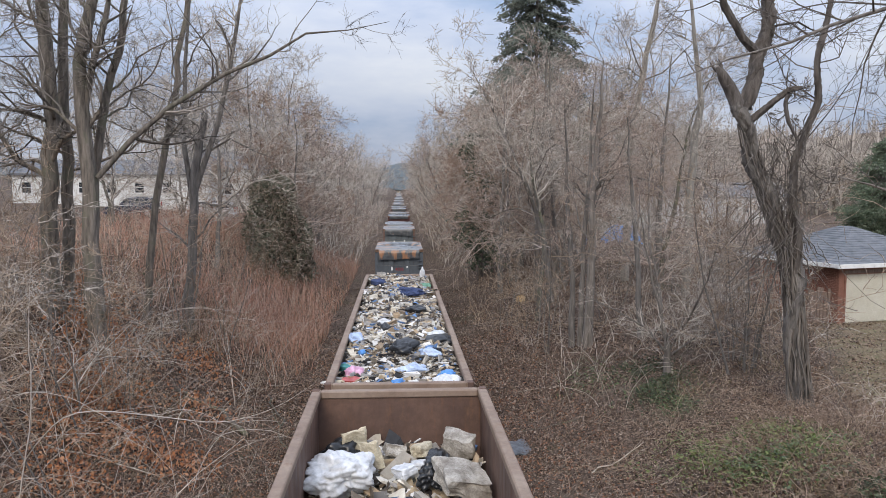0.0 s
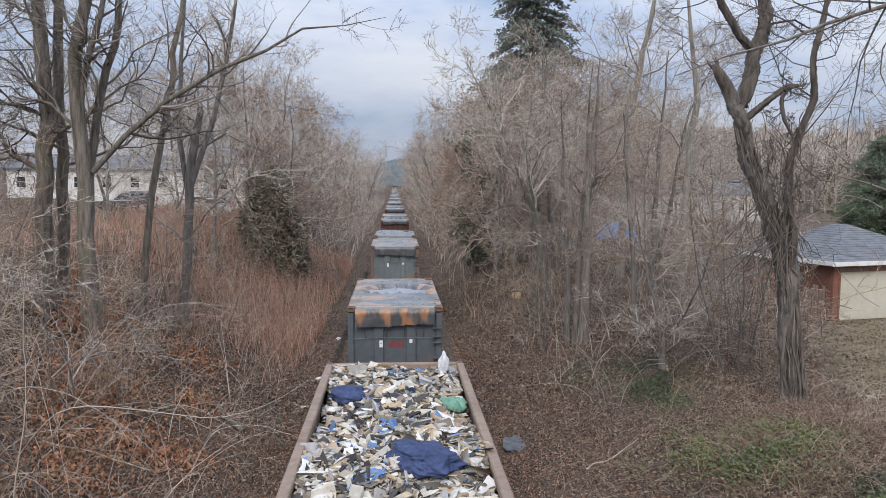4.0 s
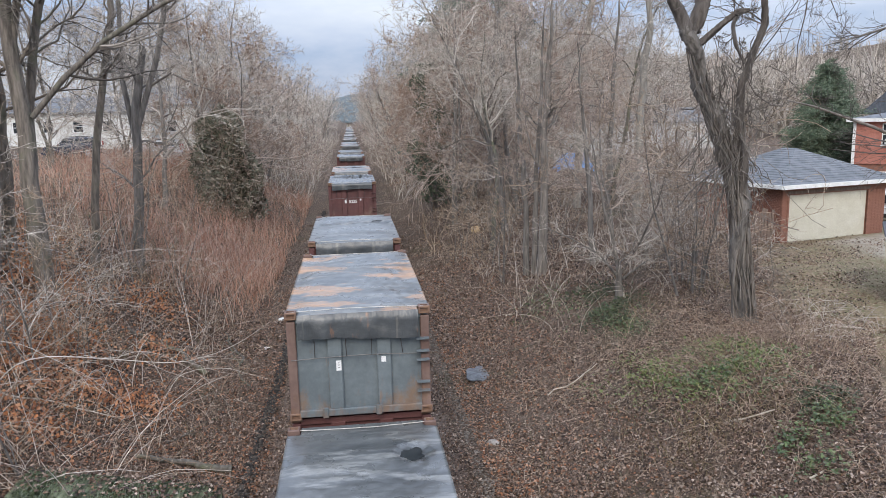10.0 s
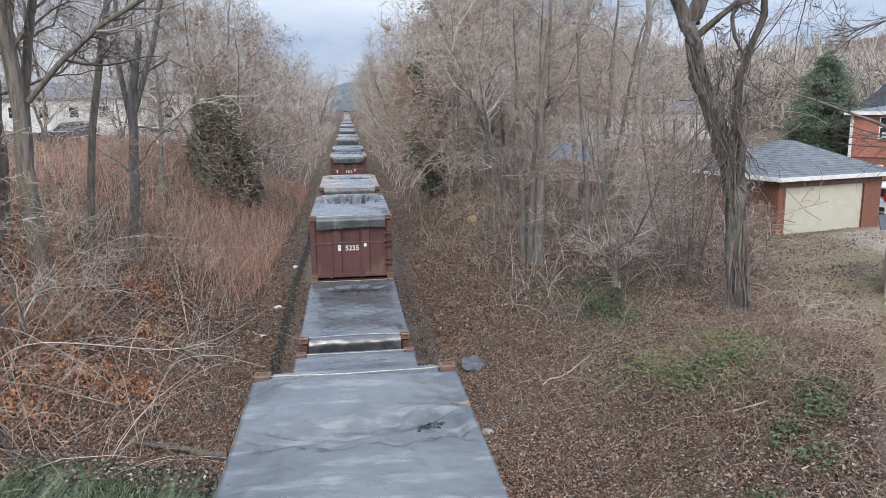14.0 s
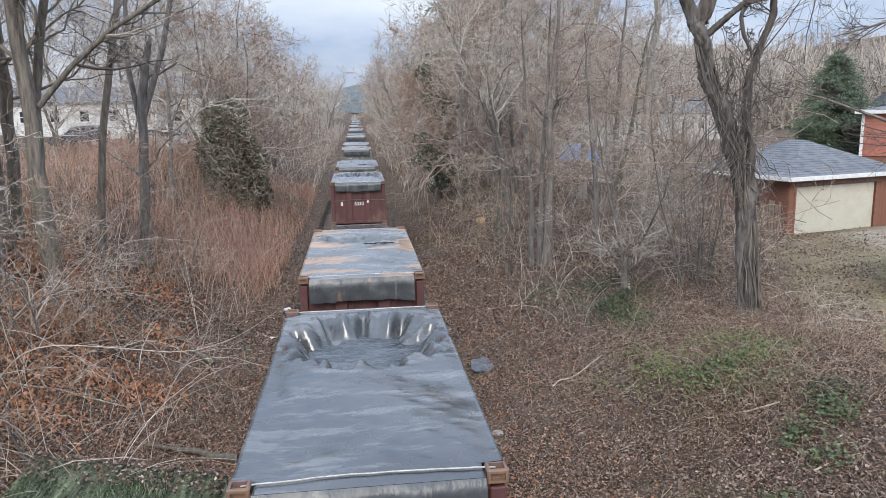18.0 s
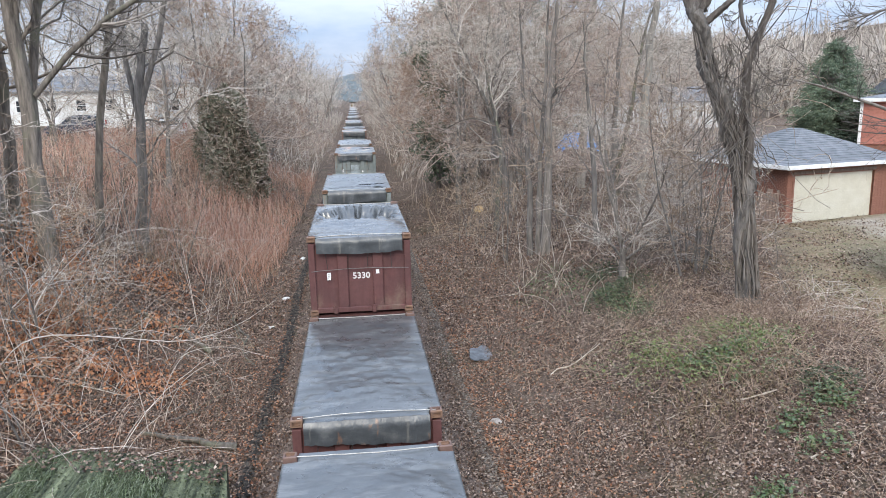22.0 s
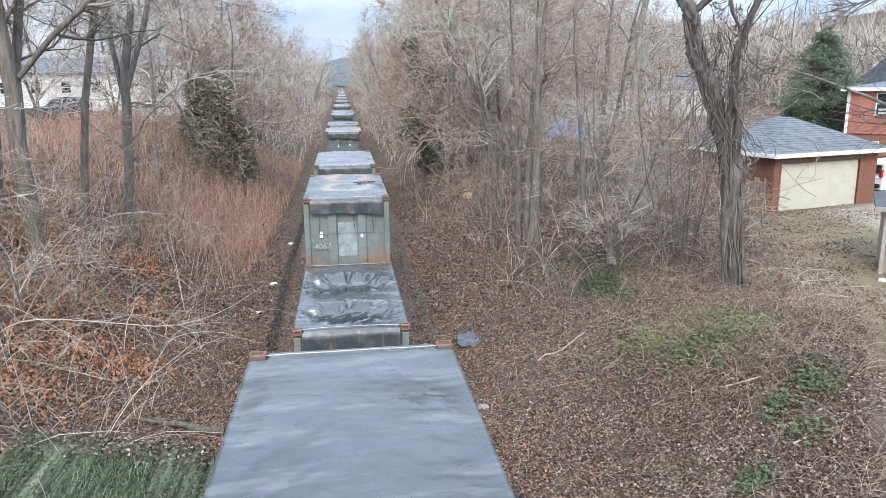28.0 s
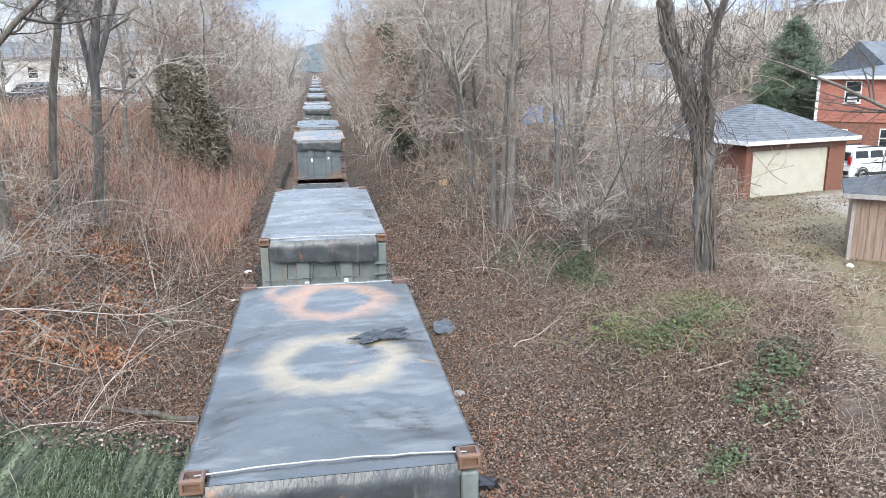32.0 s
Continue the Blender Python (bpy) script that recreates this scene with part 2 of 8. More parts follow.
def ground_mat():
    """Leaf litter, worn grass in the yard, pale drive before the garage."""
    m, nt, bs, n, lk = shader("leaf_litter_ground")
    v = coords(nt, "world")
    vor = n("ShaderNodeTexVoronoi")
    vor.inputs["Scale"].default_value = 24.0
    lk(v, vor.inputs["Vector"])
    sep = n("ShaderNodeSeparateColor")
    lk(vor.outputs["Color"], sep.inputs["Color"])
    leaf = ramp_of(nt, sep.outputs[0], [(0.0, (0.022, 0.015, 0.012)), (0.35, (0.065, 0.043, 0.031)), (0.65, (0.135, 0.092, 0.067)), (0.88, (0.25, 0.18, 0.135)), (1.0, (0.44, 0.355, 0.28))])
    big = noise_fac(nt, v, 0.45, 6)
    leaf = blend(nt, ramp_of(nt, big, [(0.42, (0, 0, 0)), (0.62, (0.7, 0.7, 0.7))]), leaf, (0.085, 0.063, 0.048))
    leaf = blend(nt, ramp_of(nt, noise_fac(nt, v, 1.1, 6, 0.65), [(0.52, (0, 0, 0)), (0.68, (0.55, 0.55, 0.55))]), leaf, (0.17, 0.135, 0.105))
    gr = noise_fac(nt, v, 0.25, 4)
    leaf = blend(nt, ramp_of(nt, gr, [(0.58, (0, 0, 0)), (0.72, (0.4, 0.4, 0.4))]), leaf, (0.07, 0.085, 0.04))
    lawn = ramp_of(nt, noise_fac(nt, v, 3.2, 7, 0.7), [(0.3, (0.10, 0.115, 0.048)), (0.43, (0.175, 0.16, 0.085)), (0.55, (0.225, 0.172, 0.112)), (0.7, (0.32, 0.25, 0.175))])
    lawn = blend(nt, 0.35, lawn, ramp_of(nt, sep.outputs[1], [(0.3, (0.12, 0.105, 0.055)), (0.6, (0.22, 0.165, 0.105)), (0.9, (0.40, 0.31, 0.215))]))
    att = n("ShaderNodeAttribute")
    att.attribute_name = "yard"
    c = blend(nt, att.outputs["Fac"], leaf, lawn)
    att2 = n("ShaderNodeAttribute")
    att2.attribute_name = "drive"
    c = blend(nt, att2.outputs["Fac"], c, ramp_of(nt, noise_fac(nt, v, 1.5, 5), [(0.3, (0.30, 0.25, 0.2)), (0.7, (0.46, 0.42, 0.36))]))
    lk(c, bs.inputs["Base Color"])
    bs.inputs["Roughness"].default_value = 0.95
    bs.inputs["Specular IOR Level"].default_value = 0.2
    bump(nt, bs, vor.outputs["Distance"], 0.6, 0.05)
    return m


M_GROUND = ground_mat()
M_BALLAST = plain("ballast", (0.075, 0.052, 0.040), (0.17, 0.125, 0.098), 9, 0.95, space="world", grain=30, bump_by=0.9, dist=0.04)
M_BARK = bark("grey_brown_bark", (0.050, 0.043, 0.038), (0.165, 0.145, 0.13))
M_BARK_MOSS = bark("mossy_bark", (0.06, 0.055, 0.045), (0.19, 0.17, 0.145), (0.13, 0.14, 0.08))
M_BARK_GREY = bark("grey_furrowed_bark", (0.075, 0.068, 0.062), (0.24, 0.22, 0.20))
M_BARK_BANK = bark("dark_furrowed_bark", (0.065, 0.056, 0.047), (0.26, 0.225, 0.19), (0.15, 0.15, 0.105))
M_BARK_PALE = bark("pale_grey_bark", (0.16, 0.145, 0.125), (0.36, 0.335, 0.295))
M_TWIG = island("grey_twigs", steps([(0.13, 0.112, 0.096), (0.28, 0.245, 0.21), (0.44, 0.39, 0.34), (0.58, 0.52, 0.455), (0.21, 0.18, 0.153), (0.50, 0.445, 0.385)]), 0.9, 0.2)
M_TWIG_RED = island("reddish_twigs", steps([(0.14, 0.102, 0.082), (0.30, 0.232, 0.192), (0.45, 0.36, 0.302), (0.58, 0.48, 0.41), (0.22, 0.165, 0.135)]), 0.9, 0.2)
M_TWIG_TAN = island("tan_twigs", steps([(0.13, 0.09, 0.064), (0.25, 0.178, 0.126), (0.37, 0.28, 0.208), (0.48, 0.385, 0.295), (0.31, 0.245, 0.19)]), 0.9, 0.2)
M_TWIG_PALE = island("pale_grey_twigs", steps([(0.19, 0.165, 0.14), (0.38, 0.335, 0.285), (0.52, 0.465, 0.405), (0.64, 0.575, 0.51), (0.29, 0.25, 0.215)]), 0.9, 0.2)
M_TWIG_DARK = island("dark_branches", steps([(0.05, 0.044, 0.040), (0.085, 0.075, 0.067), (0.13, 0.115, 0.10), (0.20, 0.175, 0.155)]), 0.9, 0.2)
M_TWIG_BANK = island("grey_brown_branches", steps([(0.075, 0.066, 0.058), (0.14, 0.125, 0.11), (0.22, 0.195, 0.172), (0.32, 0.285, 0.25)]), 0.9, 0.2)
M_BRAMBLE = island("bramble_stems", steps([(0.15, 0.11, 0.09), (0.24, 0.18, 0.145), (0.34, 0.27, 0.23), (0.46, 0.39, 0.33), (0.21, 0.20, 0.12)]))
M_CANE = island("dead_red_canes", steps([(0.26, 0.135, 0.095), (0.40, 0.21, 0.15), (0.50, 0.32, 0.24), (0.36, 0.23, 0.18), (0.58, 0.43, 0.34), (0.44, 0.22, 0.15)]))
M_BRAMBLE_BROWN = island("brown_bramble_stems", steps([(0.09, 0.058, 0.044), (0.20, 0.132, 0.095), (0.33, 0.24, 0.18), (0.48, 0.37, 0.29), (0.14, 0.095, 0.075)]))
M_DEADGRASS = island("olive_dead_grass", steps([(0.15, 0.125, 0.06), (0.22, 0.175, 0.09), (0.29, 0.225, 0.13), (0.13, 0.12, 0.05), (0.24, 0.16, 0.10)]))
M_LEAF_YARD = island("tan_yard_leaves", steps([(0.13, 0.082, 0.055), (0.22, 0.15, 0.10), (0.32, 0.235, 0.165), (0.41, 0.32, 0.235), (0.17, 0.11, 0.074)]))
M_LEAF_RED = island("russet_leaves", steps([(0.25, 0.105, 0.055), (0.18, 0.078, 0.045), (0.33, 0.165, 0.095), (0.40, 0.23, 0.145), (0.12, 0.06, 0.04), (0.30, 0.14, 0.075)]))
M_LEAF = island("dead_leaves", steps([(0.028, 0.017, 0.013), (0.095, 0.057, 0.040), (0.17, 0.108, 0.077), (0.33, 0.24, 0.185), (0.045, 0.027, 0.020), (0.42, 0.33, 0.265), (0.022, 0.015, 0.012), (0.12, 0.073, 0.051), (0.06, 0.037, 0.027), (0.22, 0.152, 0.113), (0.17, 0.085, 0.047), (0.035, 0.022, 0.017)]), 0.65, 0.45)
M_LEAF_ORANGE = island("orange_leaves", steps([(0.42, 0.17, 0.075), (0.34, 0.155, 0.085), (0.50, 0.27, 0.15), (0.28, 0.13, 0.08)]))
M_LEAF_BEECH = island("clinging_beech_leaves", steps([(0.26, 0.17, 0.12), (0.33, 0.22, 0.165), (0.22, 0.14, 0.10), (0.38, 0.28, 0.21)]))
M_IVY_YELLOW = island("yellow_green_ivy", steps([(0.07, 0.10, 0.035), (0.12, 0.16, 0.05), (0.18, 0.21, 0.07), (0.09, 0.12, 0.05), (0.22, 0.23, 0.10)]), 0.6, 0.4)
M_IVY_DARK = island("dark_ivy", steps([(0.022, 0.034, 0.016), (0.04, 0.056, 0.024), (0.07, 0.085, 0.04), (0.03, 0.04, 0.022), (0.12, 0.13, 0.08)]), 0.6, 0.4)
M_IVY = island("ivy_leaves", steps([(0.05, 0.08, 0.03), (0.075, 0.115, 0.04), (0.11, 0.145, 0.055), (0.055, 0.085, 0.05), (0.15, 0.165, 0.08)]), 0.55, 0.5)
M_IVY_FAR = island("grey_green_ivy", steps([(0.05, 0.068, 0.045), (0.085, 0.105, 0.07), (0.13, 0.15, 0.10), (0.07, 0.085, 0.06)]), 0.8)
M_NEEDLE = island("conifer_needles", steps([(0.08, 0.12, 0.08), (0.14, 0.19, 0.125), (0.22, 0.265, 0.18), (0.11, 0.145, 0.105)]), 0.8)
M_SPRUCE = island("grey_green_needles", steps([(0.11, 0.135, 0.11), (0.15, 0.175, 0.145), (0.20, 0.215, 0.18), (0.13, 0.14, 0.12)]), 0.85)
M_CEDAR = island("bronzed_cedar_foliage", steps([(0.09, 0.092, 0.065), (0.17, 0.165, 0.12), (0.29, 0.262, 0.21), (0.13, 0.138, 0.095), (0.38, 0.33, 0.27)]), 0.9)
M_STEEL_MAROON = painted_steel("maroon_container_steel", (0.130, 0.050, 0.046), (0.080, 0.033, 0.032), (0.19, 0.10, 0.07), amount=0.22, foot_tone=(0.165, 0.115, 0.085))
M_STEEL_GREY = painted_steel("slate_grey_container_steel", (0.10, 0.115, 0.13), (0.07, 0.082, 0.095), amount=0.1)
M_STEEL_GREEN = painted_steel("grey_green_container_steel", (0.225, 0.25, 0.24), (0.13, 0.15, 0.143), (0.27, 0.155, 0.08), amount=0.62)
M_STEEL_SLATE = painted_steel("weathered_slate_blue_steel", (0.165, 0.195, 0.205), (0.10, 0.12, 0.13), (0.25, 0.13, 0.07), amount=0.4)
M_STEEL_BROWN = painted_steel("rust_brown_gondola_steel", (0.165, 0.095, 0.068), (0.085, 0.050, 0.040), (0.20, 0.10, 0.06), 0.6)
M_CASTING = painted_steel("corner_casting_steel", (0.215, 0.145, 0.12), (0.12, 0.068, 0.055), amount=0.3)
M_DARK = plain("dark_underframe", (0.025, 0.023, 0.022), (0.06, 0.05, 0.045), 3, 0.8)
M_STRAP = plain("white_tarp_rope", (0.34, 0.32, 0.28), (0.50, 0.475, 0.43), 8, 0.7)
M_WIRE = plain("tie_wire", (0.11, 0.105, 0.10), (0.20, 0.19, 0.18), 8, 0.5, 0.4)
M_PLACARD = plain("white_placard", (0.62, 0.62, 0.6), (0.75, 0.75, 0.74), 10, 0.5)
M_INK = plain("black_placard_print", (0.03, 0.03, 0.03), (0.06, 0.06, 0.06), 10, 0.6)
M_NUM_WHITE = plain("white_stencil_paint", (0.55, 0.54, 0.52), (0.72, 0.71, 0.7), 14, 0.6)
M_NUM_RED = plain("red_stencil_paint", (0.22, 0.022, 0.03), (0.30, 0.032, 0.04), 14, 0.6)
M_RAIL = plain("rail_steel", (0.14, 0.08, 0.055), (0.20, 0.13, 0.10), 6, 0.6, 0.5)
M_TIE = plain("creosote_ties", (0.05, 0.04, 0.035), (0.12, 0.10, 0.085), 4, 0.9)
M_WATER = plain("standing_water", (0.014, 0.017, 0.019), (0.030, 0.034, 0.037), 3, 0.05, grain=9, bump_by=0.3, dist=0.02, stretch=(0.6, 1.6, 1))
M_TORN = plain("torn_black_film", (0.010, 0.012, 0.014), (0.05, 0.056, 0.062), 5, 0.2, grain=9, bump_by=0.6, dist=0.05)
M_ICE = plain("wind_rippled_ice", (0.028, 0.034, 0.040), (0.10, 0.112, 0.122), 2.2, 0.14, grain=9, bump_by=0.7, dist=0.05, stretch=(0.6, 1.6, 1))
M_FROST = plain("pale_frozen_rainwater", (0.16, 0.18, 0.205), (0.36, 0.385, 0.42), 3.5, 0.3, grain=11, bump_by=0.6, dist=0.03, stretch=(0.6, 1.6, 1))
M_CHALK = plain("chalk_marks", (0.22, 0.24, 0.235), (0.33, 0.35, 0.34), 16, 0.8)
M_FADED = plain("pale_blue_faded_paint", (0.20, 0.225, 0.22), (0.35, 0.40, 0.43), 3.5, 0.8, lo=0.35, hi=0.7)
TARPS = {
    "plain": tarp_mat("tarp_dark", 1, 0.0, 0.35),
    "dusty": tarp_mat("tarp_dusty", 2, 0.15, 0.85),
    "rusty": tarp_mat("tarp_rust_stained", 5, 1.3, 0.7),
    "spots": tarp_mat("tarp_rust_spotted", 7, 0.65, 0.7),
    "black": tarp_mat("tarp_black_shiny", 4, 0.0, 0.42, (0.022, 0.026, 0.030), gloss=0.55),
    "flap_rusty": flap_mat("flap_rust_streaked", 3, 0.55),
    "flap_orange": flap_mat("flap_orange_rust", 8, 1.4),
    "flap_dark": flap_mat("flap_dark", 6, 0.15),
    "ring": tarp_mat("tarp_ring_stained", 9, 0.6, 0.4, ring=((0.05, 2.35, 0.86, (0.33, 0.25, 0.145), 0.8), (0.15, 4.6, 0.80, (0.36, 0.18, 0.09), 0.8), (-0.5, 5.1, 0.5, (0.36, 0.19, 0.10), 0.6))),
}

# ---------------------------------------------------------------- building helpers


def fast_mesh(name, verts, quads, mats, smooth=False):
    """A mesh from arrays; quads may hold -1 in the last column for triangles."""
    me = bpy.data.meshes.new(name)
    verts = np.asarray(verts, dtype=np.float32).reshape(-1, 3)
    quads = np.asarray(quads, dtype=np.int32)
    k = quads.shape[1]
    me.vertices.add(len(verts))
    me.vertices.foreach_set("co", verts.ravel())
    me.loops.add(quads.size)
    me.loops.foreach_set("vertex_index", quads.ravel())
    me.polygons.add(len(quads))
    me.polygons.foreach_set("loop_start", np.arange(0, quads.size, k, dtype=np.int32))
    me.polygons.foreach_set("loop_total", np.full(len(quads), k, dtype=np.int32))
    me.polygons.foreach_set("use_smooth", np.full(len(quads), bool(smooth)))
    for mt in mats if isinstance(mats, (list, tuple)) else [mats]:
        me.materials.append(mt)
    me.update(calc_edges=True)
    return me


class Geo:
    """Collects plain solids for one part."""

    def __init__(self):
        self.v, self.f, self.n = [], [], 0

    def add(self, verts, quads):
        verts = np.asarray(verts, dtype=float).reshape(-1, 3)
        self.v.append(verts)
        self.f.append(np.asarray(quads, dtype=int).reshape(-1, 4) + self.n)
        self.n += len(verts)
        return self

    def box(self, x0, x1, y0, y1, z0, z1, c=0.0):
        """A block; c chamfers its edges."""
        bm = bmesh.new()
        bmesh.ops.create_cube(bm, size=1.0)
        for w in bm.verts:
            w.co = Vector((x0 + (w.co.x + 0.5) * (x1 - x0), y0 + (w.co.y + 0.5) * (y1 - y0), z0 + (w.co.z + 0.5) * (z1 - z0)))
        if c:
            bmesh.ops.bevel(bm, geom=bm.edges[:], offset=c, segments=1, affect="EDGES")
        return self.bm(bm)

    def bm(self, bm):
        bm.verts.index_update()
        vs = [w.co[:] for w in bm.verts]
        qs = []
        for f in bm.faces:
            ix = [w.index for w in f.verts]
            if len(ix) == 4:
                qs.append(ix)
            else:
                for i in range(1, len(ix) - 1, 2):
                    qs.append([ix[0], ix[i], ix[i + 1], ix[i + 2] if i + 2 < len(ix) else ix[0]])
        bm.free()
        fixed = [q if q[3] != q[0] else [q[0], q[1], q[2], q[2]] for q in qs]
        tri = [q for q in fixed if q[3] == q[2]]
        quad = [q for q in fixed if q[3] != q[2]]
        # a triangle becomes a quad with one edge split at its middle
        vs = list(vs)
        for a, b, c2, _ in tri:
            mid = tuple((p + q) / 2 for p, q in zip(vs[c2], vs[a]))
            vs.append(mid)
            quad.append([a, b, c2, len(vs) - 1])
        return self.add(vs, quad)

    def tube(self, pts, radii, n=8, caps=True):
        pts = np.asarray(pts, dtype=float)
        k = len(pts)
        radii = np.full(k, radii) if np.isscalar(radii) else np.asarray(radii, dtype=float)
        d = np.gradient(pts, axis=0)
        d /= np.linalg.norm(d, axis=1)[:, None] + 1e-9
        ref = np.where(np.abs(d[:, 2:3]) > 0.9, np.array([[1.0, 0, 0]]), np.array([[0, 0, 1.0]]))
        a = np.cross(d, ref)
        a /= np.linalg.norm(a, axis=1)[:, None] + 1e-9
        b = np.cross(d, a)
        ang = np.linspace(0, 2 * np.pi, n, endpoint=False)
        ring = pts[:, None] + radii[:, None, None] * (np.cos(ang)[None, :, None] * a[:, None] + np.sin(ang)[None, :, None] * b[:, None])
        i, j = np.meshgrid(np.arange(k - 1), np.arange(n), indexing="ij")
        q = np.stack([i * n + j, i * n + (j + 1) % n, (i + 1) * n + (j + 1) % n, (i + 1) * n + j], -1).reshape(-1, 4)
        verts = ring.reshape(-1, 3)
        if caps and n % 2 == 0:
            ext = []
            for base in (0, (k - 1) * n):
                for s in range(n // 2 - 1):
                    ext.append([base + s, base + s + 1, base + n - 2 - s, base + n - 1 - s])
            q = np.concatenate([q, np.array(ext)])
        return self.add(verts, q)

    def mesh(self, name, mat, smooth=False):
        return fast_mesh(name, np.concatenate(self.v), np.concatenate(self.f), mat, smooth)


def thing(name, label, category, group="", kind="", at=None):
    ob = new(name)
    ob.empty_display_size = 0.2
    if at is not None:
        ob.matrix_basis = at
    return tagged(ob, label, category, group, kind)


def part(name, geo, mat, parent=None, label="", smooth=False):
    """Links a Geo, a bmesh or a mesh as ONE mesh object under a thing or a part."""
    if isinstance(geo, bmesh.types.BMesh):
        me = bpy.data.meshes.new(name)
        geo.to_mesh(me)
        geo.free()
        me.materials.append(mat)
    elif isinstance(geo, Geo):
        me = geo.mesh(name, mat, smooth)
    else:
        me = geo
    ob = new(name, me)
    if parent:
        ob.parent = parent
    if label:
        tagged(ob, label)
    return ob


def writing(text, size, mat, name="number", depth=0.002):
    """Flat lettering in the built-in font, standing in the xz plane, centred."""
    cu = bpy.data.curves.new(name, "FONT")
    cu.body, cu.size, cu.align_x, cu.align_y, cu.extrude = text, size, "CENTER", "CENTER", depth
    cu.resolution_u = 3
    cu.offset = size * 0.022
    tmp = new(name, cu)
    me = bpy.data.meshes.new_from_object(tmp)
    bpy.data.objects.remove(tmp)
    bpy.data.curves.remove(cu)
    me.transform(Matrix.Rotation(radians(90), 4, "X"))
    me.materials.clear()
    me.materials.append(mat)
    return me


def smooth01(a, b, x):
    t = np.clip((x - a) / (b - a), 0, 1)
    return t * t * (3 - 2 * t)


RNG = np.random.default_rng(7)
_ph = RNG.uniform(0, 6.28, (14, 2))
_fr = RNG.uniform(0.12, 0.9, (14, 2)) * RNG.choice([-1, 1], (14, 2))


def lumps(x, y):
    """Gentle uneven relief, about +-1."""
    s = 0
    for (p, q), (u, w) in zip(_ph, _fr):
        s = s + np.sin(x * u + y * w * 0.7 + p) * np.cos(y * w - x * u * 0.5 + q)
    return s / 5


def gz(x, y):
    """Height of the ground: the cutting, its banks, the yard, far hills. Rail top is z = 0."""
    x, y = np.asarray(x, float), np.asarray(y, float)
    base = -0.62 + 0 * x
    left = 5.2 * smooth01(3.0, 17, -x) + 1.4 * smooth01(17, 40, -x)
    right = 2.35 * smooth01(3.2, 11.5, x)
    h = base + left + right
    h = h + 0.5 * np.exp(-((x - 8.3) ** 2 / 5 + (y - 15.5) ** 2 / 8))
    h = h + lumps(x, y) * 0.16 * smooth01(2.6, 5.0, np.abs(x)) * (1 - 0.75 * smooth01(11, 14, x) * (y < 60))
    r = np.hypot(x, y)
    hill = smooth01(260, 700, r) * (52 + 16 * np.sin(x * 0.011 + 1) + 9 * np.sin(x * 0.027 + y * 0.01))
    gap = 0.10 + 0.90 * smooth01(0.06, 0.32, np.abs(np.arctan2(x, np.maximum(y, 1))))
    return h + hill * gap * (0.22 + 0.78 * smooth01(-0.05, 0.12, np.arctan2(x, np.maximum(y, 1))))


def place_on(x, y, sink=0.0):
    return float(gz(x, y)) - sink


# ---------------------------------------------------------------- ground and track
def make_ground():
    u = np.linspace(-1, 1, 221)
    xs = np.sinh(u * 5.6) / np.sinh(5.6) * 1400
    xs = np.sort(np.concatenate([xs, np.linspace(-14, 14, 85)]))
    w = np.linspace(0, 1, 230)
    ys = -60 + (np.exp(w * 4.6) - 1) / (np.exp(4.6) - 1) * 2400
    ys = np.sort(np.concatenate([ys, np.linspace(8, 40, 60)]))
    X, Y = np.meshgrid(xs, ys)
    Z = gz(X, Y) + 0.05 * np.sin(X * 5.1 + Y * 2.3) * np.sin(Y * 4.3 - X * 1.2) * smooth01(3, 5, np.abs(X)) * (np.hypot(X, Y) < 70)
    ny, nx = X.shape
    i, j = np.meshgrid(np.arange(ny - 1), np.arange(nx - 1), indexing="ij")
    q = np.stack([i * nx + j, i * nx + j + 1, (i + 1) * nx + j + 1, (i + 1) * nx + j], -1).reshape(-1, 4)
    me = fast_mesh("ground", np.stack([X, Y, Z], -1), q, M_GROUND, True)
    edge = X + lumps(X * 2, Y * 2) * 0.9
    yard = smooth01(0.0, 1.6, edge - 1.0 - 0.545 * np.maximum(Y, 18)) * smooth01(4, 8, Y) * (1 - smooth01(38, 44, Y)) * (1 - smooth01(45, 60, X))
    drive = smooth01(20.0, 22.5, edge) * smooth01(25.2, 26.2, Y + lumps(X, Y) * 0.5) * (1 - smooth01(29.8, 31.0, Y - 0.23 * (X - 19)))
    for nm, val in (("yard", yard), ("drive", drive * 0.9)):
        at = me.attributes.new(nm, "FLOAT", "POINT")
        at.data.foreach_set("value", val.astype(np.float32).ravel())
    tagged(new("ground", me), "leaf-strewn ground of a wooded railway cutting", "ground", kind="structure")


make_ground()


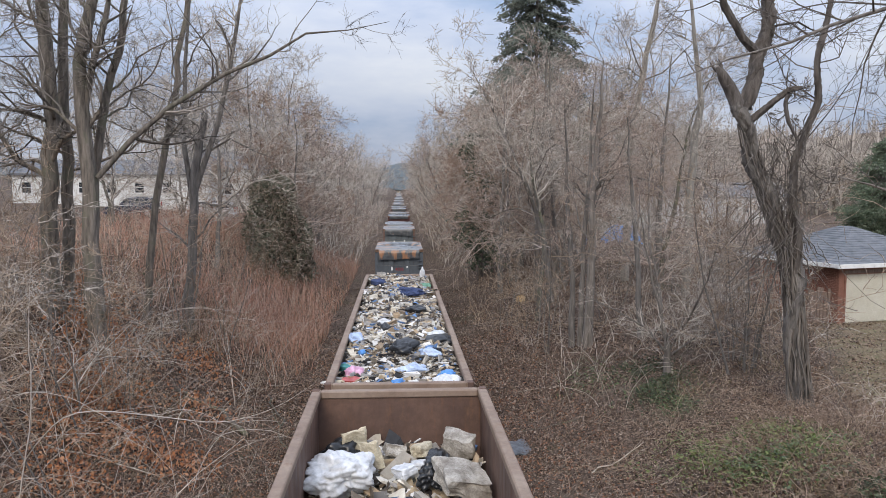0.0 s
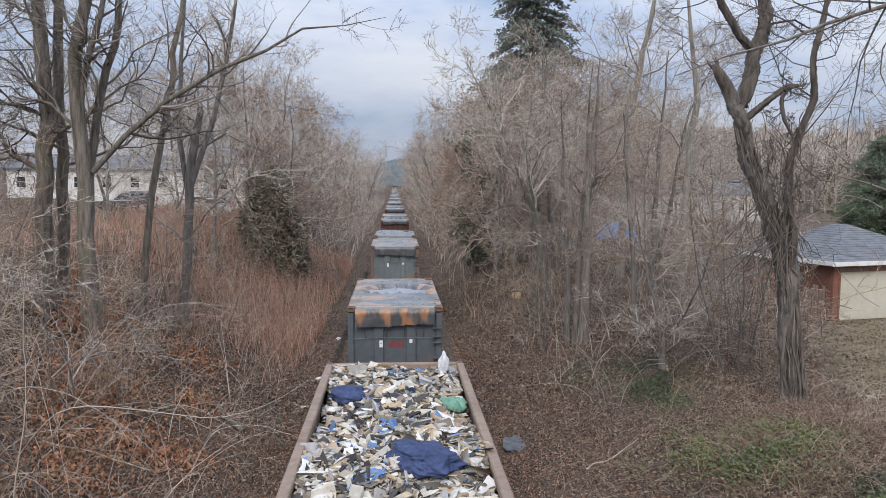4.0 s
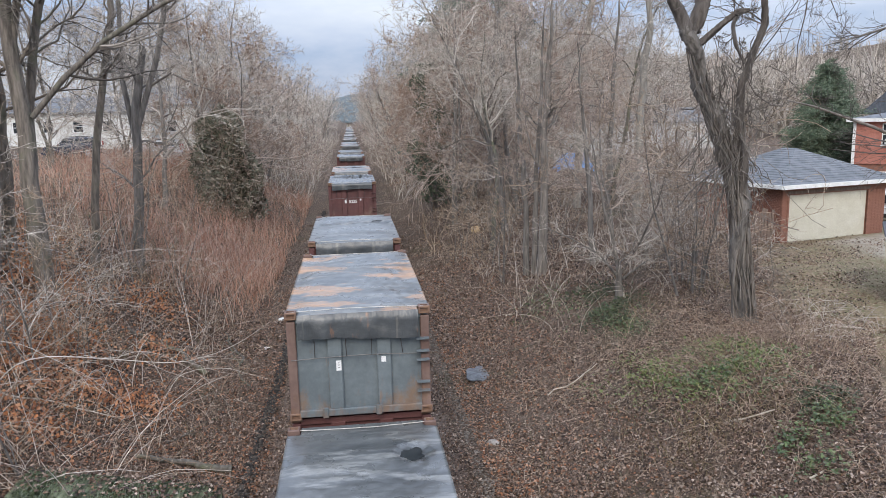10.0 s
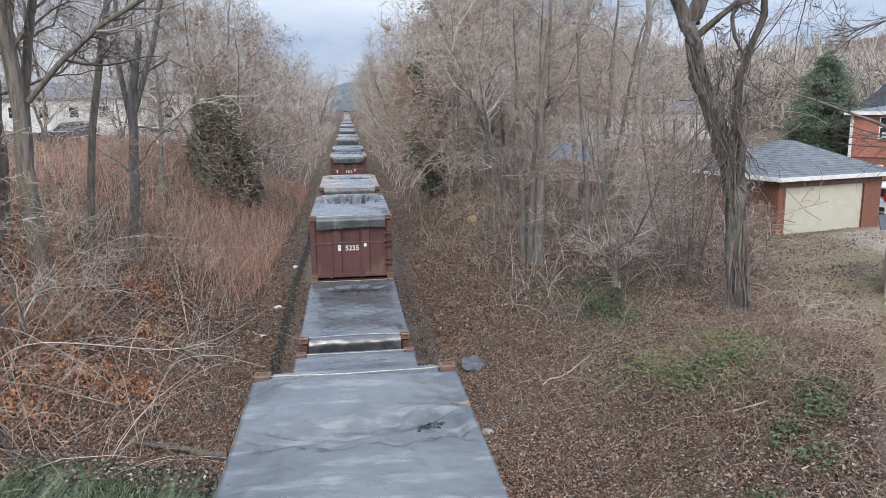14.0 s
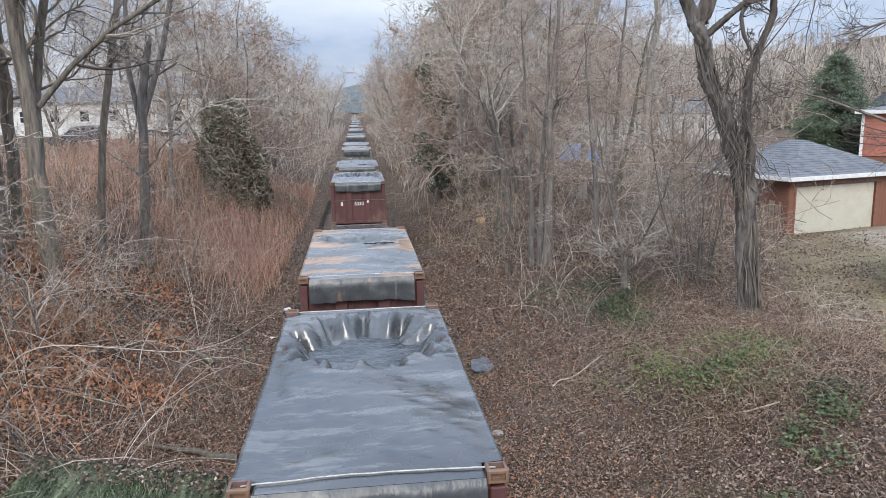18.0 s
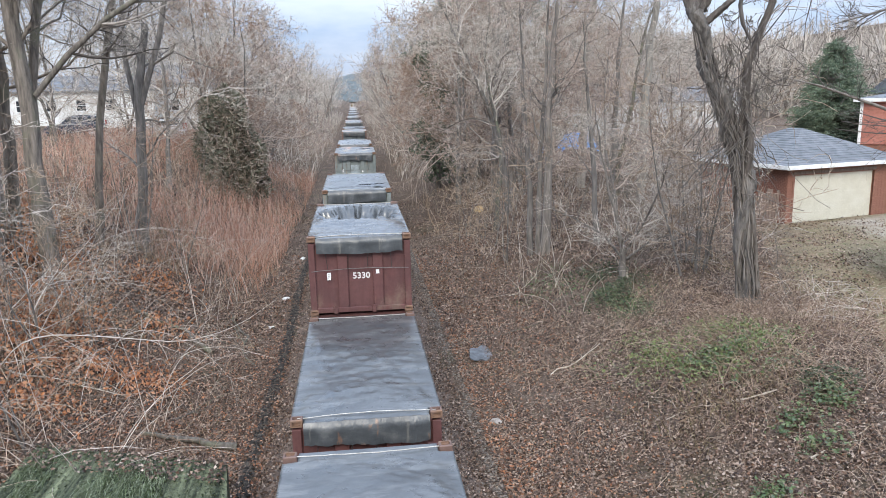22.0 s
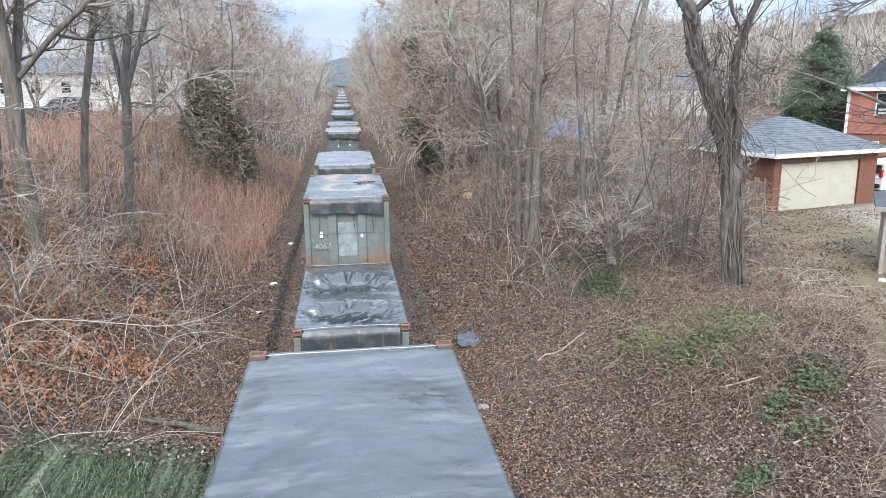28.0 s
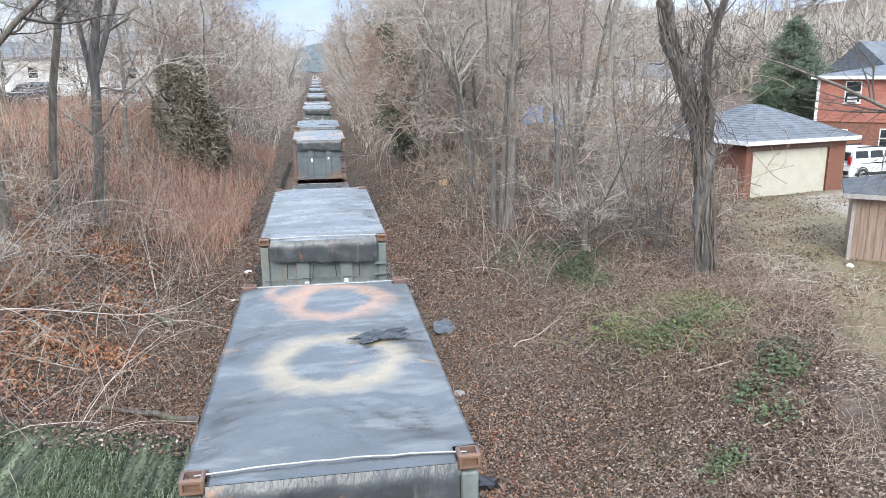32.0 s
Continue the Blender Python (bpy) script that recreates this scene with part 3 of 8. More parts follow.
def make_track():
    xs = np.array([-2.6, -2.3, -2.0, -1.7, -1.2, 1.2, 1.7, 2.0, 2.3, 2.6])
    zs = np.array([-0.72, -0.60, -0.46, -0.26, -0.21, -0.21, -0.26, -0.46, -0.60, -0.72])
    ys = np.concatenate([np.arange(-40, 60, 0.35), np.arange(60, 700, 8)])
    X, Y = np.meshgrid(xs, ys)
    Zb = np.tile(zs, (len(ys), 1))
    X = X + RNG.normal(0, 0.05, X.shape)
    Zb = Zb + RNG.normal(0, 0.02, X.shape)
    ny, nx = X.shape
    i, j = np.meshgrid(np.arange(ny - 1), np.arange(nx - 1), indexing="ij")
    q = np.stack([i * nx + j, i * nx + j + 1, (i + 1) * nx + j + 1, (i + 1) * nx + j], -1).reshape(-1, 4)
    tagged(new("ballast_bed", fast_mesh("ballast_bed", np.stack([X, Y, Zb], -1), q, M_BALLAST)), "grey crushed-stone ballast bed under the track", "ballast", kind="structure")
    for x in (-0.7525, 0.7525):
        g = Geo()
        g.box(x - 0.036, x + 0.036, -40, 700, -0.04, 0.0).box(x - 0.01, x + 0.01, -40, 700, -0.15, -0.04).box(x - 0.07, x + 0.07, -40, 700, -0.17, -0.15)
        tagged(part("rail", g, M_RAIL), "rusty steel running rail spiked to ties", "rail", "rails of the track", "structure")
    c = np.array([[sx, sy, sz] for sx in (-1.3, 1.3) for sy in (-0.11, 0.11) for sz in (-0.33, -0.17)])
    f = np.array([[0, 1, 3, 2], [4, 6, 7, 5], [0, 4, 5, 1], [2, 3, 7, 6], [1, 5, 7, 3], [0, 2, 6, 4]])
    ty = np.arange(-40, 260, 0.53)
    V = c[None] + np.stack([RNG.normal(0, 0.03, len(ty)), ty, 0 * ty], -1)[:, None]
    F = f[None] + 8 * np.arange(len(ty))[:, None, None]
    tagged(new("ties", fast_mesh("ties", V, F.reshape(-1, 4), M_TIE)), "dark timber crossties under the rails", "ties", kind="stuff")
    # crushed stone lying loose on the shoulders
    n = 9000
    # on the far side of the path a narrow strip of stone lies bare
    strip = RNG.random(n) < 0.6
    sx = np.where(strip, 2.76 + RNG.normal(0, 0.14, n), np.where(RNG.random(n) < 0.4, -1, 1) * RNG.uniform(1.4, 2.3, n))
    sy = 7 + 55 * RNG.random(n) ** 1.3
    sx = sx + 0.06 * np.sin(sy * 0.7) * strip
    sz = np.where(strip, -0.615, np.interp(sx, xs, zs))
    r = RNG.uniform(0.018, 0.045, n)
    o = np.array([[1, 0, 0], [0, 1, 0], [-1, 0, 0], [0, -1, 0], [0, 0, 0.8], [0, 0, -0.8]])
    V = np.stack([sx, sy, sz + 0.01], -1)[:, None] + o[None] * r[:, None, None] * RNG.uniform(0.6, 1.3, (n, 6, 1))
    T = np.array([[0, 1, 4], [1, 2, 4], [2, 3, 4], [3, 0, 4]])
    F = T[None] + 6 * np.arange(n)[:, None, None]
    tagged(new("ballast_stones", fast_mesh("ballast_stones", V, F.reshape(-1, 3), island("ballast_stone", steps([(0.10, 0.085, 0.072), (0.16, 0.138, 0.118), (0.22, 0.195, 0.17), (0.07, 0.056, 0.047)])))), "loose grey ballast stones on the track shoulder", "stones", kind="stuff")


make_track()


def dark_stones():
    """Dark stones added to draw a narrow dark line along the foot of the bank."""
    rs = np.random.default_rng(14)
    n = 7000
    y = 9 + 60 * rs.random(n) ** 1.4
    x = -2.70 + 0.06 * np.sin(y * 0.31) + rs.normal(0, 0.085, n)
    o = np.array([[1, 0, 0], [0, 1, 0], [-1, 0, 0], [0, -1, 0], [0, 0, 0.8]])
    V = np.stack([x, y, np.full(n, -0.585) + rs.uniform(-0.02, 0.03, n)], -1)[:, None] + o[None] * rs.uniform(0.025, 0.06, n)[:, None, None] * rs.uniform(0.6, 1.3, (n, 5, 1))
    F = np.array([[0, 1, 4], [1, 2, 4], [2, 3, 4], [3, 0, 4]])[None] + 5 * np.arange(n)[:, None, None]
    m = island("dark_line_stone", steps([(0.018, 0.016, 0.015), (0.03, 0.027, 0.025), (0.05, 0.045, 0.04), (0.09, 0.08, 0.07)]), 0.7)
    tagged(new("dark_ballast", fast_mesh("dark_ballast", V, F.reshape(-1, 3), m)), "dark stones added as a narrow dark line along the track", "stones", kind="stuff")


dark_stones()

# ---------------------------------------------------------------- the train
SPEEDS = [(0, 4.75), (2.5, 4.7), (4.5, 4.4), (7, 4.12), (9, 4.06), (25, 3.98), (28, 3.9), (32, 3.88)]


def gone(t):
    """Metres that the train has rolled towards the bridge since the start."""
    ts = np.linspace(0, t, 200)
    v = np.interp(ts, [a for a, b in SPEEDS], [b for a, b in SPEEDS])
    return float(np.sum((v[1:] + v[:-1]) / 2 * np.diff(ts)))


TRAIN = []  # (thing, x, y at the start, z, turn) for motions()


def on_train(ob, y, z, x=0.0, rz=0.0):
    ob.matrix_basis = pose(x, y, z, 0, 0, rz)
    TRAIN.append((ob, x, y, z, rz))
    return ob


def casting_mesh():
    bm = bmesh.new()
    bmesh.ops.create_cube(bm, size=1.0)
    for w in bm.verts:
        w.co = Vector((w.co.x * 0.20, w.co.y * 0.18, w.co.z * 0.135))
    bmesh.ops.bevel(bm, geom=bm.edges[:], offset=0.012, segments=1, affect="EDGES")
    bm.faces.ensure_lookup_table()
    holes = [f for f in bm.faces if f.calc_area() > 0.012 and (f.normal.z > 0.9 or f.normal.y < -0.9 or abs(f.normal.x) > 0.9)]
    bmesh.ops.inset_individual(bm, faces=holes, thickness=0.030, depth=0)
    bmesh.ops.inset_individual(bm, faces=holes, thickness=0.001, depth=-0.05)
    me = bpy.data.meshes.new("corner_casting")
    bm.to_mesh(me)
    bm.free()
    me.materials.append(M_CASTING)
    return me


CASTING = casting_mesh()
TEMPLATES = {}


HIGH = 1.85  # height of a container over its corner castings


def tarp_surface(L, sags, seed, flap, bulge, ht):
    """Sheet over the open top: sags between the rails, fine pleats, a flap over the end."""
    rs = np.random.default_rng(seed)
    nx, ny = 61, 121
    xs = np.linspace(-1.235, 1.235, nx)
    ys = np.linspace(-0.03, L + 0.03, ny)
    X, Y = np.meshgrid(xs, ys)
    # the sheet is pulled in at the four corners, clear of the castings
    X = X * np.where((Y < 0.22) | (Y > L - 0.22), 0.825, 1.0)
    inner = np.clip(np.minimum((1.235 - np.abs(X)) / 0.35, np.minimum(Y + 0.03, L + 0.03 - Y) / 0.45), 0, 1)
    inner = inner * inner * (3 - 2 * inner)
    Z = ht + 0.025 + bulge * inner * (1 - (X / 1.3) ** 2)
    for k in range(9):
        a, b, p = rs.uniform(-2.2, 2.2), rs.uniform(0.8, 3.2), rs.uniform(0, 6.3)
        Z += 0.010 * np.sin(X * a + Y * b + p) * inner
    depth = np.zeros_like(Z)
    for cx, cy, rx, ry, dp in sags:
        e = ((X - cx) / rx) ** 2 + ((Y - cy) / ry) ** 2
        ang = np.arctan2((Y - cy) / ry, (X - cx) / rx)
        ridge = dp * 0.30 * (np.abs(np.sin(ang * 9 + seed)) + 0.6 * np.abs(np.sin(ang * 17 + 1.7 * seed)) - 0.9) * smooth01(0.5, 0.8, e) * (1 - smooth01(0.9, 1.5, e))
        Z += ridge * inner
        pleat = 1 + 0.22 * np.sin(ang * 11 + cx * 5) * smooth01(0.25, 0.9, e) * (1 - smooth01(1.0, 1.9, e)) + 0.1 * np.sin(ang * 23)* smooth01(0.3, 0.9, e)
        depth = np.maximum(depth, dp * (1 - smooth01(0.30, 1.25, e * pleat)))
    Z -= depth * np.clip(inner * 1.6, 0, 1)
    crease = np.zeros_like(Z)
    for k in range(16):
        a, b, p = rs.normal(0, 9), rs.normal(0, 9), rs.uniform(0, 6.3)
        crease += np.abs(np.sin(X * a + Y * b + p)) ** 2
    most = max([s[4] for s in sags] + [0.01])
    Z += (crease / 16 - 0.5) * (0.20 * smooth01(0.03, 0.15, depth) * (1 - 0.8 * smooth01(0.8, 0.97, depth / most)) + 0.045) * inner
    verts = [np.stack([X, Y, Z], -1).reshape(-1, 3)]
    i, j = np.meshgrid(np.arange(ny - 1), np.arange(nx - 1), indexing="ij")
    quads = [np.stack([i * nx + j, i * nx + j + 1, (i + 1) * nx + j + 1, (i + 1) * nx + j], -1).reshape(-1, 4)]
    # short skirts down both long sides
    base = nx * ny
    for sgn, col in ((-1, 0), (1, nx - 1)):
        sk = np.stack([np.where((ys < 0.22) | (ys > L - 0.22), sgn * 1.022, sgn * 1.245), ys, ht - 0.05 + rs.normal(0, 0.012, ny)], -1)
        verts.append(sk)
        a = np.arange(ny - 1)
        top = a * nx + col
        quads.append(np.stack([top, top + nx, base + a + 1, base + a], -1))
        base += ny
    # the flap over the near end, between the castings
    if flap:
        fx = np.linspace(-1.02, 1.02, 35)
        rows = 9
        fl = []
        low = flap * (1 + 0.07 * np.sin(fx * 2.1 + seed) + rs.normal(0, 0.018, 35))
        for r in range(rows):
            u = r / (rows - 1)
            wave = 0.018 * np.sin(fx * 9 + seed + u) * u + 0.012 * np.sin(fx * 17 + seed * 2) * u
            y = -0.05 - 0.06 * math.sin(min(u * 3, 1) * 1.57) - wave - 0.012 * u
            z = ht + 0.032 - low * u
            fl.append(np.stack([fx, y + 0 * fx, z], -1))
        verts.append(np.concatenate(fl))
        i, j = np.meshgrid(np.arange(rows - 1), np.arange(34), indexing="ij")
        quads.append(np.stack([i * 35 + j, i * 35 + j + 1, (i + 1) * 35 + j + 1, (i + 1) * 35 + j], -1).reshape(-1, 4) + base)
    return np.concatenate(verts), np.concatenate(quads)


M_YELLOW = plain("yellow_sign_paint", (0.46, 0.30, 0.05), (0.60, 0.42, 0.09), 8, 0.6)
STEELS = {"slate": (M_STEEL_SLATE, "slate-blue"), "maroon": (M_STEEL_MAROON, "maroon"), "grey": (M_STEEL_GREY, "slate-grey"), "green": (M_STEEL_GREEN, "grey-green")}


def container(L, steel, tarp, number="", num_mat=None, sags=(), flap=0.40, ladder=True, pond=None, seed=1, num_at=(0.02, 0.92), size=0.26, tag_at=-0.36, bulge=0.03, flap_kind=None, ht=HIGH, tag_z=0.86, sign=False, pool=None, torn=(), faded=False):
    """One steel waste container, its near end at y = 0, standing on z = 0."""
    m, word = STEELS[steel]
    c = thing("waste_container", "%s steel waste container under a tied-down black tarpaulin" % word, "container", "waste containers on the train")
    g = Geo()
    for s in (-1, 1):
        x0, x1 = sorted((s * 1.13, s * 1.17))
        g.box(x0, x1, 0.1, L - 0.1, 0.12, ht - 0.08)
        for k in range(11):
            y = 0.45 + k * (L - 0.9) / 10
            a, b = sorted((s * 1.17, s * 1.215))
            g.box(a, b, y - 0.06, y + 0.06, 0.14, ht - 0.1)
    g.box(-1.16, 1.16, 0.08, L - 0.08, 0.10, 0.14)
    part("side_walls", g, m, c)
    for s in (-1, 1):
        a, b = sorted((s * 1.10, s * 1.22))
        part("top_rail", Geo().box(a, b, 0.15, L - 0.15, ht - 0.11, ht - 0.02, 0.012), m, c)
        part("bottom_rail", Geo().box(a, b, 0.15, L - 0.15, 0.02, 0.15, 0.012), m, c)
    for y, sg in ((0.0, 1), (L, -1)):
        def yy(a, b):
            return sorted((y + sg * a, y + sg * b))
        part("end_panel", Geo().box(-1.08, 1.08, *yy(0.07, 0.10), 0.15, ht - 0.06), m, c)
        for x in (-0.42, 0.42):
            part("end_rib", Geo().box(x - 0.125, x + 0.125, *yy(0.0, 0.075), 0.16, ht - 0.10, 0.018), m, c)
        part("end_sill", Geo().box(-1.06, 1.06, *yy(-0.01, 0.11), 0.04, 0.17, 0.014), m, c)
        part("end_header", Geo().box(-1.06, 1.06, *yy(0.01, 0.11), ht - 0.13, ht - 0.02, 0.012), m, c)
        for s in (-1, 1):
            a, b = sorted((s * 1.06, s * 1.215))
            part("corner_post", Geo().box(a, b, *yy(0.005, 0.15), 0.11, ht - 0.10, 0.014), M_CASTING if steel == "slate" else m, c)
            for z in (0.06, ht + 0.005):
                cc = part("corner_casting", CASTING, M_CASTING, c)
                cc.matrix_basis = pose(s * 1.135, y + sg * 0.078, z)
                if sg < 0:
                    cc.matrix_basis = pose(s * 1.135, y + sg * 0.078, z, 0, 0, 180)
    for x in (-0.62, 0.30):
        part("sill_bracket", Geo().box(x - 0.05, x + 0.05, -0.035, 0.02, 0.02, 0.20, 0.01), m, c)
    if ladder:
        for z in (0.42, 0.58, 0.98, 1.14, 1.36):
            part("rung", Geo().box(0.98, 1.20, -0.085, 0.015, z - 0.012, z + 0.012), m, c)
    v, q = tarp_surface(L, sags, seed, 0 if flap_kind else flap, bulge, ht)
    t = part("tarpaulin", fast_mesh("tarpaulin", v, q, TARPS[tarp], True), None, c, "black plastic tarpaulin, creased and stained")
    if flap_kind:
        v, q = tarp_surface(L, sags, seed, flap, bulge, ht)
        k = 61 * 121 + 2 * 121
        qs = q[q.min(axis=1) >= k] - k
        part("tarpaulin_flap", fast_mesh("tarpaulin_flap", v[k:], qs, TARPS[flap_kind], True), None, c, "hanging end of the tarpaulin, streaked with rust")
    xs = np.linspace(-1.13, 1.13, 15)
    rs = np.random.default_rng(seed + 50)
    bow = rs.uniform(0.02, 0.10)
    for yb, nm in ((0.10, "tarp_rope"), (L - 0.10, "tarp_rope")):
        sg = 1 if yb < 1 else -1
        part(nm, Geo().tube(np.stack([xs, yb + sg * bow * (1 - (xs / 1.13) ** 2) + rs.normal(0, 0.006, 15), ht + 0.045 + bulge * 0.35 * (1 - (xs / 1.2) ** 2)], -1), 0.008, 6), M_STRAP, c, "thin pale rope across the tarpaulin", True)
    if pond:
        for cx, cy, rx, ry, z in pond:
            a = np.linspace(0, 2 * np.pi, 40, endpoint=False)
            rr = 1 + 0.14 * np.sin(a * 3 + seed) + 0.12 * np.sin(a * 5 + 2 * seed) + 0.10 * np.sin(a * 9 + seed)
            ring = np.stack([cx + rx * rr * np.cos(a), cy + ry * rr * np.sin(a), np.full(40, z + ht - 1.62)], -1)
            V = np.concatenate([ring, ring * [1, 1, 1] - [0, 0, 0.01]])
            Q = [[i, (i + 1) % 40, 40 + (i + 1) % 40, 40 + i] for i in range(40)]
            V = np.concatenate([V, [[cx, cy, z + ht - 1.62]]])
            Q += [[80, i, i + 1, (i + 2) % 40] for i in range(0, 40, 2)]
            part("rain_pool", fast_mesh("rain_pool", V, np.array(Q), pool or M_WATER), None, c, "pale frozen rainwater in the sagging sheet" if pool else "dark rainwater lying in the sagging sheet")
    # tie wire across the end with short droppers from the flap
    wx = np.linspace(-1.16, 1.16, 13)
    part("tie_wire", Geo().tube(np.stack([wx, np.full(13, -0.02), 1.10 + 0.02 * np.cos(wx * 2) + rs.normal(0, 0.003, 13)], -1), 0.008, 4), M_WIRE, c)
    for x in (-0.75, -0.25, 0.2, 0.7):
        x = x + rs.uniform(-0.06, 0.06)
        part("tarp_cord", Geo().tube([(x, -0.10, ht + 0.02 - flap * 0.96), (x + rs.uniform(-0.05, 0.05), -0.03, 1.12)], 0.007, 4), M_DARK, c)
    p = part("placard", Geo().box(tag_at - 0.045, tag_at + 0.045, -0.010, -0.004, tag_z, tag_z + 0.18), M_PLACARD, c, "small white inspection placard")
    for z, w in ((tag_z + 0.14, 0.012), (tag_z + 0.10, 0.018), (tag_z + 0.055, 0.010)):
        part("print", Geo().box(tag_at - w, tag_at + w, -0.013, -0.010, z - 0.005, z + 0.005), M_INK, p)
    part("placard", Geo().box(0.37, 0.45, -0.010, -0.004, 0.97, 1.07), M_PLACARD, c)
    if sign:
        p = part("yellow_sign", Geo().box(-0.26, 0.26, -0.155, -0.145, ht - 0.34, ht - 0.20), M_YELLOW, c, "small yellow sign with worn black lettering")
        for x in (-0.19, -0.11, -0.04, 0.04, 0.12, 0.19):
            part("print", Geo().box(x - 0.024, x + 0.024, -0.160, -0.156, ht - 0.305, ht - 0.235), M_INK, p)
    for cx, cy, rx, ry in torn:
        nn = 15
        X, Y = np.meshgrid(np.linspace(-1, 1, nn), np.linspace(-1, 1, nn))
        rag = 1 + 0.25 * np.sin(np.arctan2(Y, X) * 5 + seed) + 0.15 * np.sin(np.arctan2(Y, X) * 9)
        Z = ht + 0.062 + bulge + 0.02 * np.abs(np.sin(X * 4 + Y * 3)) + rs.uniform(-0.012, 0.012, X.shape)
        i, j = np.meshgrid(np.arange(nn - 1), np.arange(nn - 1), indexing="ij")
        part("torn_patch", fast_mesh("torn_patch", np.stack([cx + rx * X * rag, cy + ry * (Y + 0.4 * X) * rag, Z], -1), np.stack([i * nn + j, i * nn + j + 1, (i + 1) * nn + j + 1, (i + 1) * nn + j], -1).reshape(-1, 4), M_TORN), None, c, "crumpled torn piece of black sheeting")
    if faded:
        part("faded_patch", Geo().box(-0.27, 0.27, 0.060, 0.066, 0.42, 1.42, 0.002), M_FADED, c, "pale bluish faded paint")
    if number:
        n = part("number", writing(number, size, num_mat), None, c, "stencilled fleet number")
        n.location = (num_at[0], 0.062 if abs(num_at[0]) < 0.25 else -0.012, num_at[1])
    return c


def flat_car(y0, y1):
    """The flat car under a group of containers, y0 its near end."""
    L = y1 - y0
    f = thing("container_flat_car", "dark steel container flat car carrying waste containers", "railcar", "railcars of the train")
    part("deck", Geo().box(-0.5, 0.5, 0.0, L, 0.40, 0.48, 0.01), M_DARK, f)
    for s in (-1, 1):
        a, b = sorted((s * 1.05, s * 1.3))
        part("side_sill", Geo().box(a, b, 0.2, L - 0.2, 0.42, 0.72, 0.01), M_DARK, f)
    for y in np.linspace(0.4, L - 0.4, 9):
        part("cross_bearer", Geo().box(-1.2, 1.2, y - 0.12, y + 0.12, 0.36, 0.495, 0.01), M_DARK, f)
    for yc in (2.0, L - 2.0):
        t = part("truck", Geo().box(-1.0, 1.0, yc - 0.15, yc + 0.15, 0.38, 0.60).box(-1.03, -0.9, yc - 1.2, yc + 1.2, 0.34, 0.58).box(0.9, 1.03, yc - 1.2, yc + 1.2, 0.34, 0.58), M_DARK, f)
        for dy in (-0.87, 0.87):
            for s in (-1, 1):
                part("wheel", Geo().tube([(s * 0.70, yc + dy, 0.42), (s * 0.84, yc + dy, 0.42)], 0.42, 20), M_RAIL, t, "", False)
    for y, s in ((0.0, -1), (L, 1)):
        part("coupler", Geo().box(-0.12, 0.12, *sorted((y, y + s * 0.4)), 0.72, 0.94, 0.03), M_DARK, f)
    return f


M_RIMSTEEL = painted_steel("worn_rim_steel", (0.30, 0.225, 0.17), (0.20, 0.135, 0.10), (0.22, 0.12, 0.075), 0.5)


def gondola(L, ht=2.57, half=1.62):
    """Open waste gondola, floor at z = 1.1 over the rail, near end at y = 0."""
    g = thing("gondola_car", "rust-brown high-sided steel gondola railcar", "railcar", "railcars of the train")
    m = M_STEEL_BROWN
    z0, z1 = 1.1, 1.1 + ht
    part("floor", Geo().box(-half + 0.02, half - 0.02, 0.02, L - 0.02, z0 - 0.1, z0), m, g)
    for s in (-1, 1):
        a, b = sorted((s * (half - 0.12), s * (half - 0.07)))
        part("side_wall", Geo().box(a, b, 0.1, L - 0.1, z0, z1 - 0.1), m, g)
        a, b = sorted((s * (half - 0.17), s * half))
        part("top_chord", Geo().box(a, b, 0.0, L, z1 - 0.14, z1, 0.02), M_RIMSTEEL, g, "worn pale steel rim")
        for k in range(15):
            y = 0.7 + k * (L - 1.4) / 14
            a, b = sorted((s * (half - 0.07), s * (half + 0.02)))
            part("side_stake", Geo().box(a, b, y - 0.07, y + 0.07, z0 - 0.05, z1 - 0.14, 0.015), m, g)
    for y, s in ((0.0, 1), (L, -1)):
        def yy(a, b):
            return sorted((y + s * a, y + s * b))
        part("end_wall", Geo().box(-half + 0.12, half - 0.12, *yy(0.08, 0.13), z0, z1 - 0.1), m, g)
        part("end_chord", Geo().box(-half + 0.17, half - 0.17, *yy(0.0, 0.17), z1 - 0.14, z1 - 0.002, 0.02), M_RIMSTEEL, g)
        for z in (z0 + 0.7, z0 + 1.45):
            part("end_stiffener", Geo().box(-half + 0.1, half - 0.1, *yy(0.0, 0.08), z - 0.06, z + 0.06, 0.012), m, g)
        for sx in (-1, 1):
            part("corner_cap", Geo().box(sx * half - 0.15 if sx > 0 else -half, half if sx > 0 else -half + 0.15, *yy(-0.012, 0.16), z1 - 0.16, z1 + 0.012, 0.02), m, g)
        part("coupler", Geo().box(-0.12, 0.12, *sorted((y, y - s * 0.4)), 0.72, 0.94, 0.03), M_DARK, g)
    for yc in (1.9, L - 1.9):
        t = part("truck", Geo().box(-1.0, 1.0, yc - 0.15, yc + 0.15, 0.38, 1.0).box(-1.03, -0.9, yc - 1.2, yc + 1.2, 0.34, 0.58).box(0.9, 1.03, yc - 1.2, yc + 1.2, 0.34, 0.58), M_DARK, g)
        for dy in (-0.87, 0.87):
            for s in (-1, 1):
                part("wheel", Geo().tube([(s * 0.70, yc + dy, 0.42), (s * 0.84, yc + dy, 0.42)], 0.42, 20), M_RAIL, t)
    return g


# near ends and far ends along the train at the start, and each one's look
UP, LOW = 2.60, 0.74
SAG_FAR = ((0.0, 4.3, 1.1, 1.2, 0.42),)


FAR_GONDOLAS = []


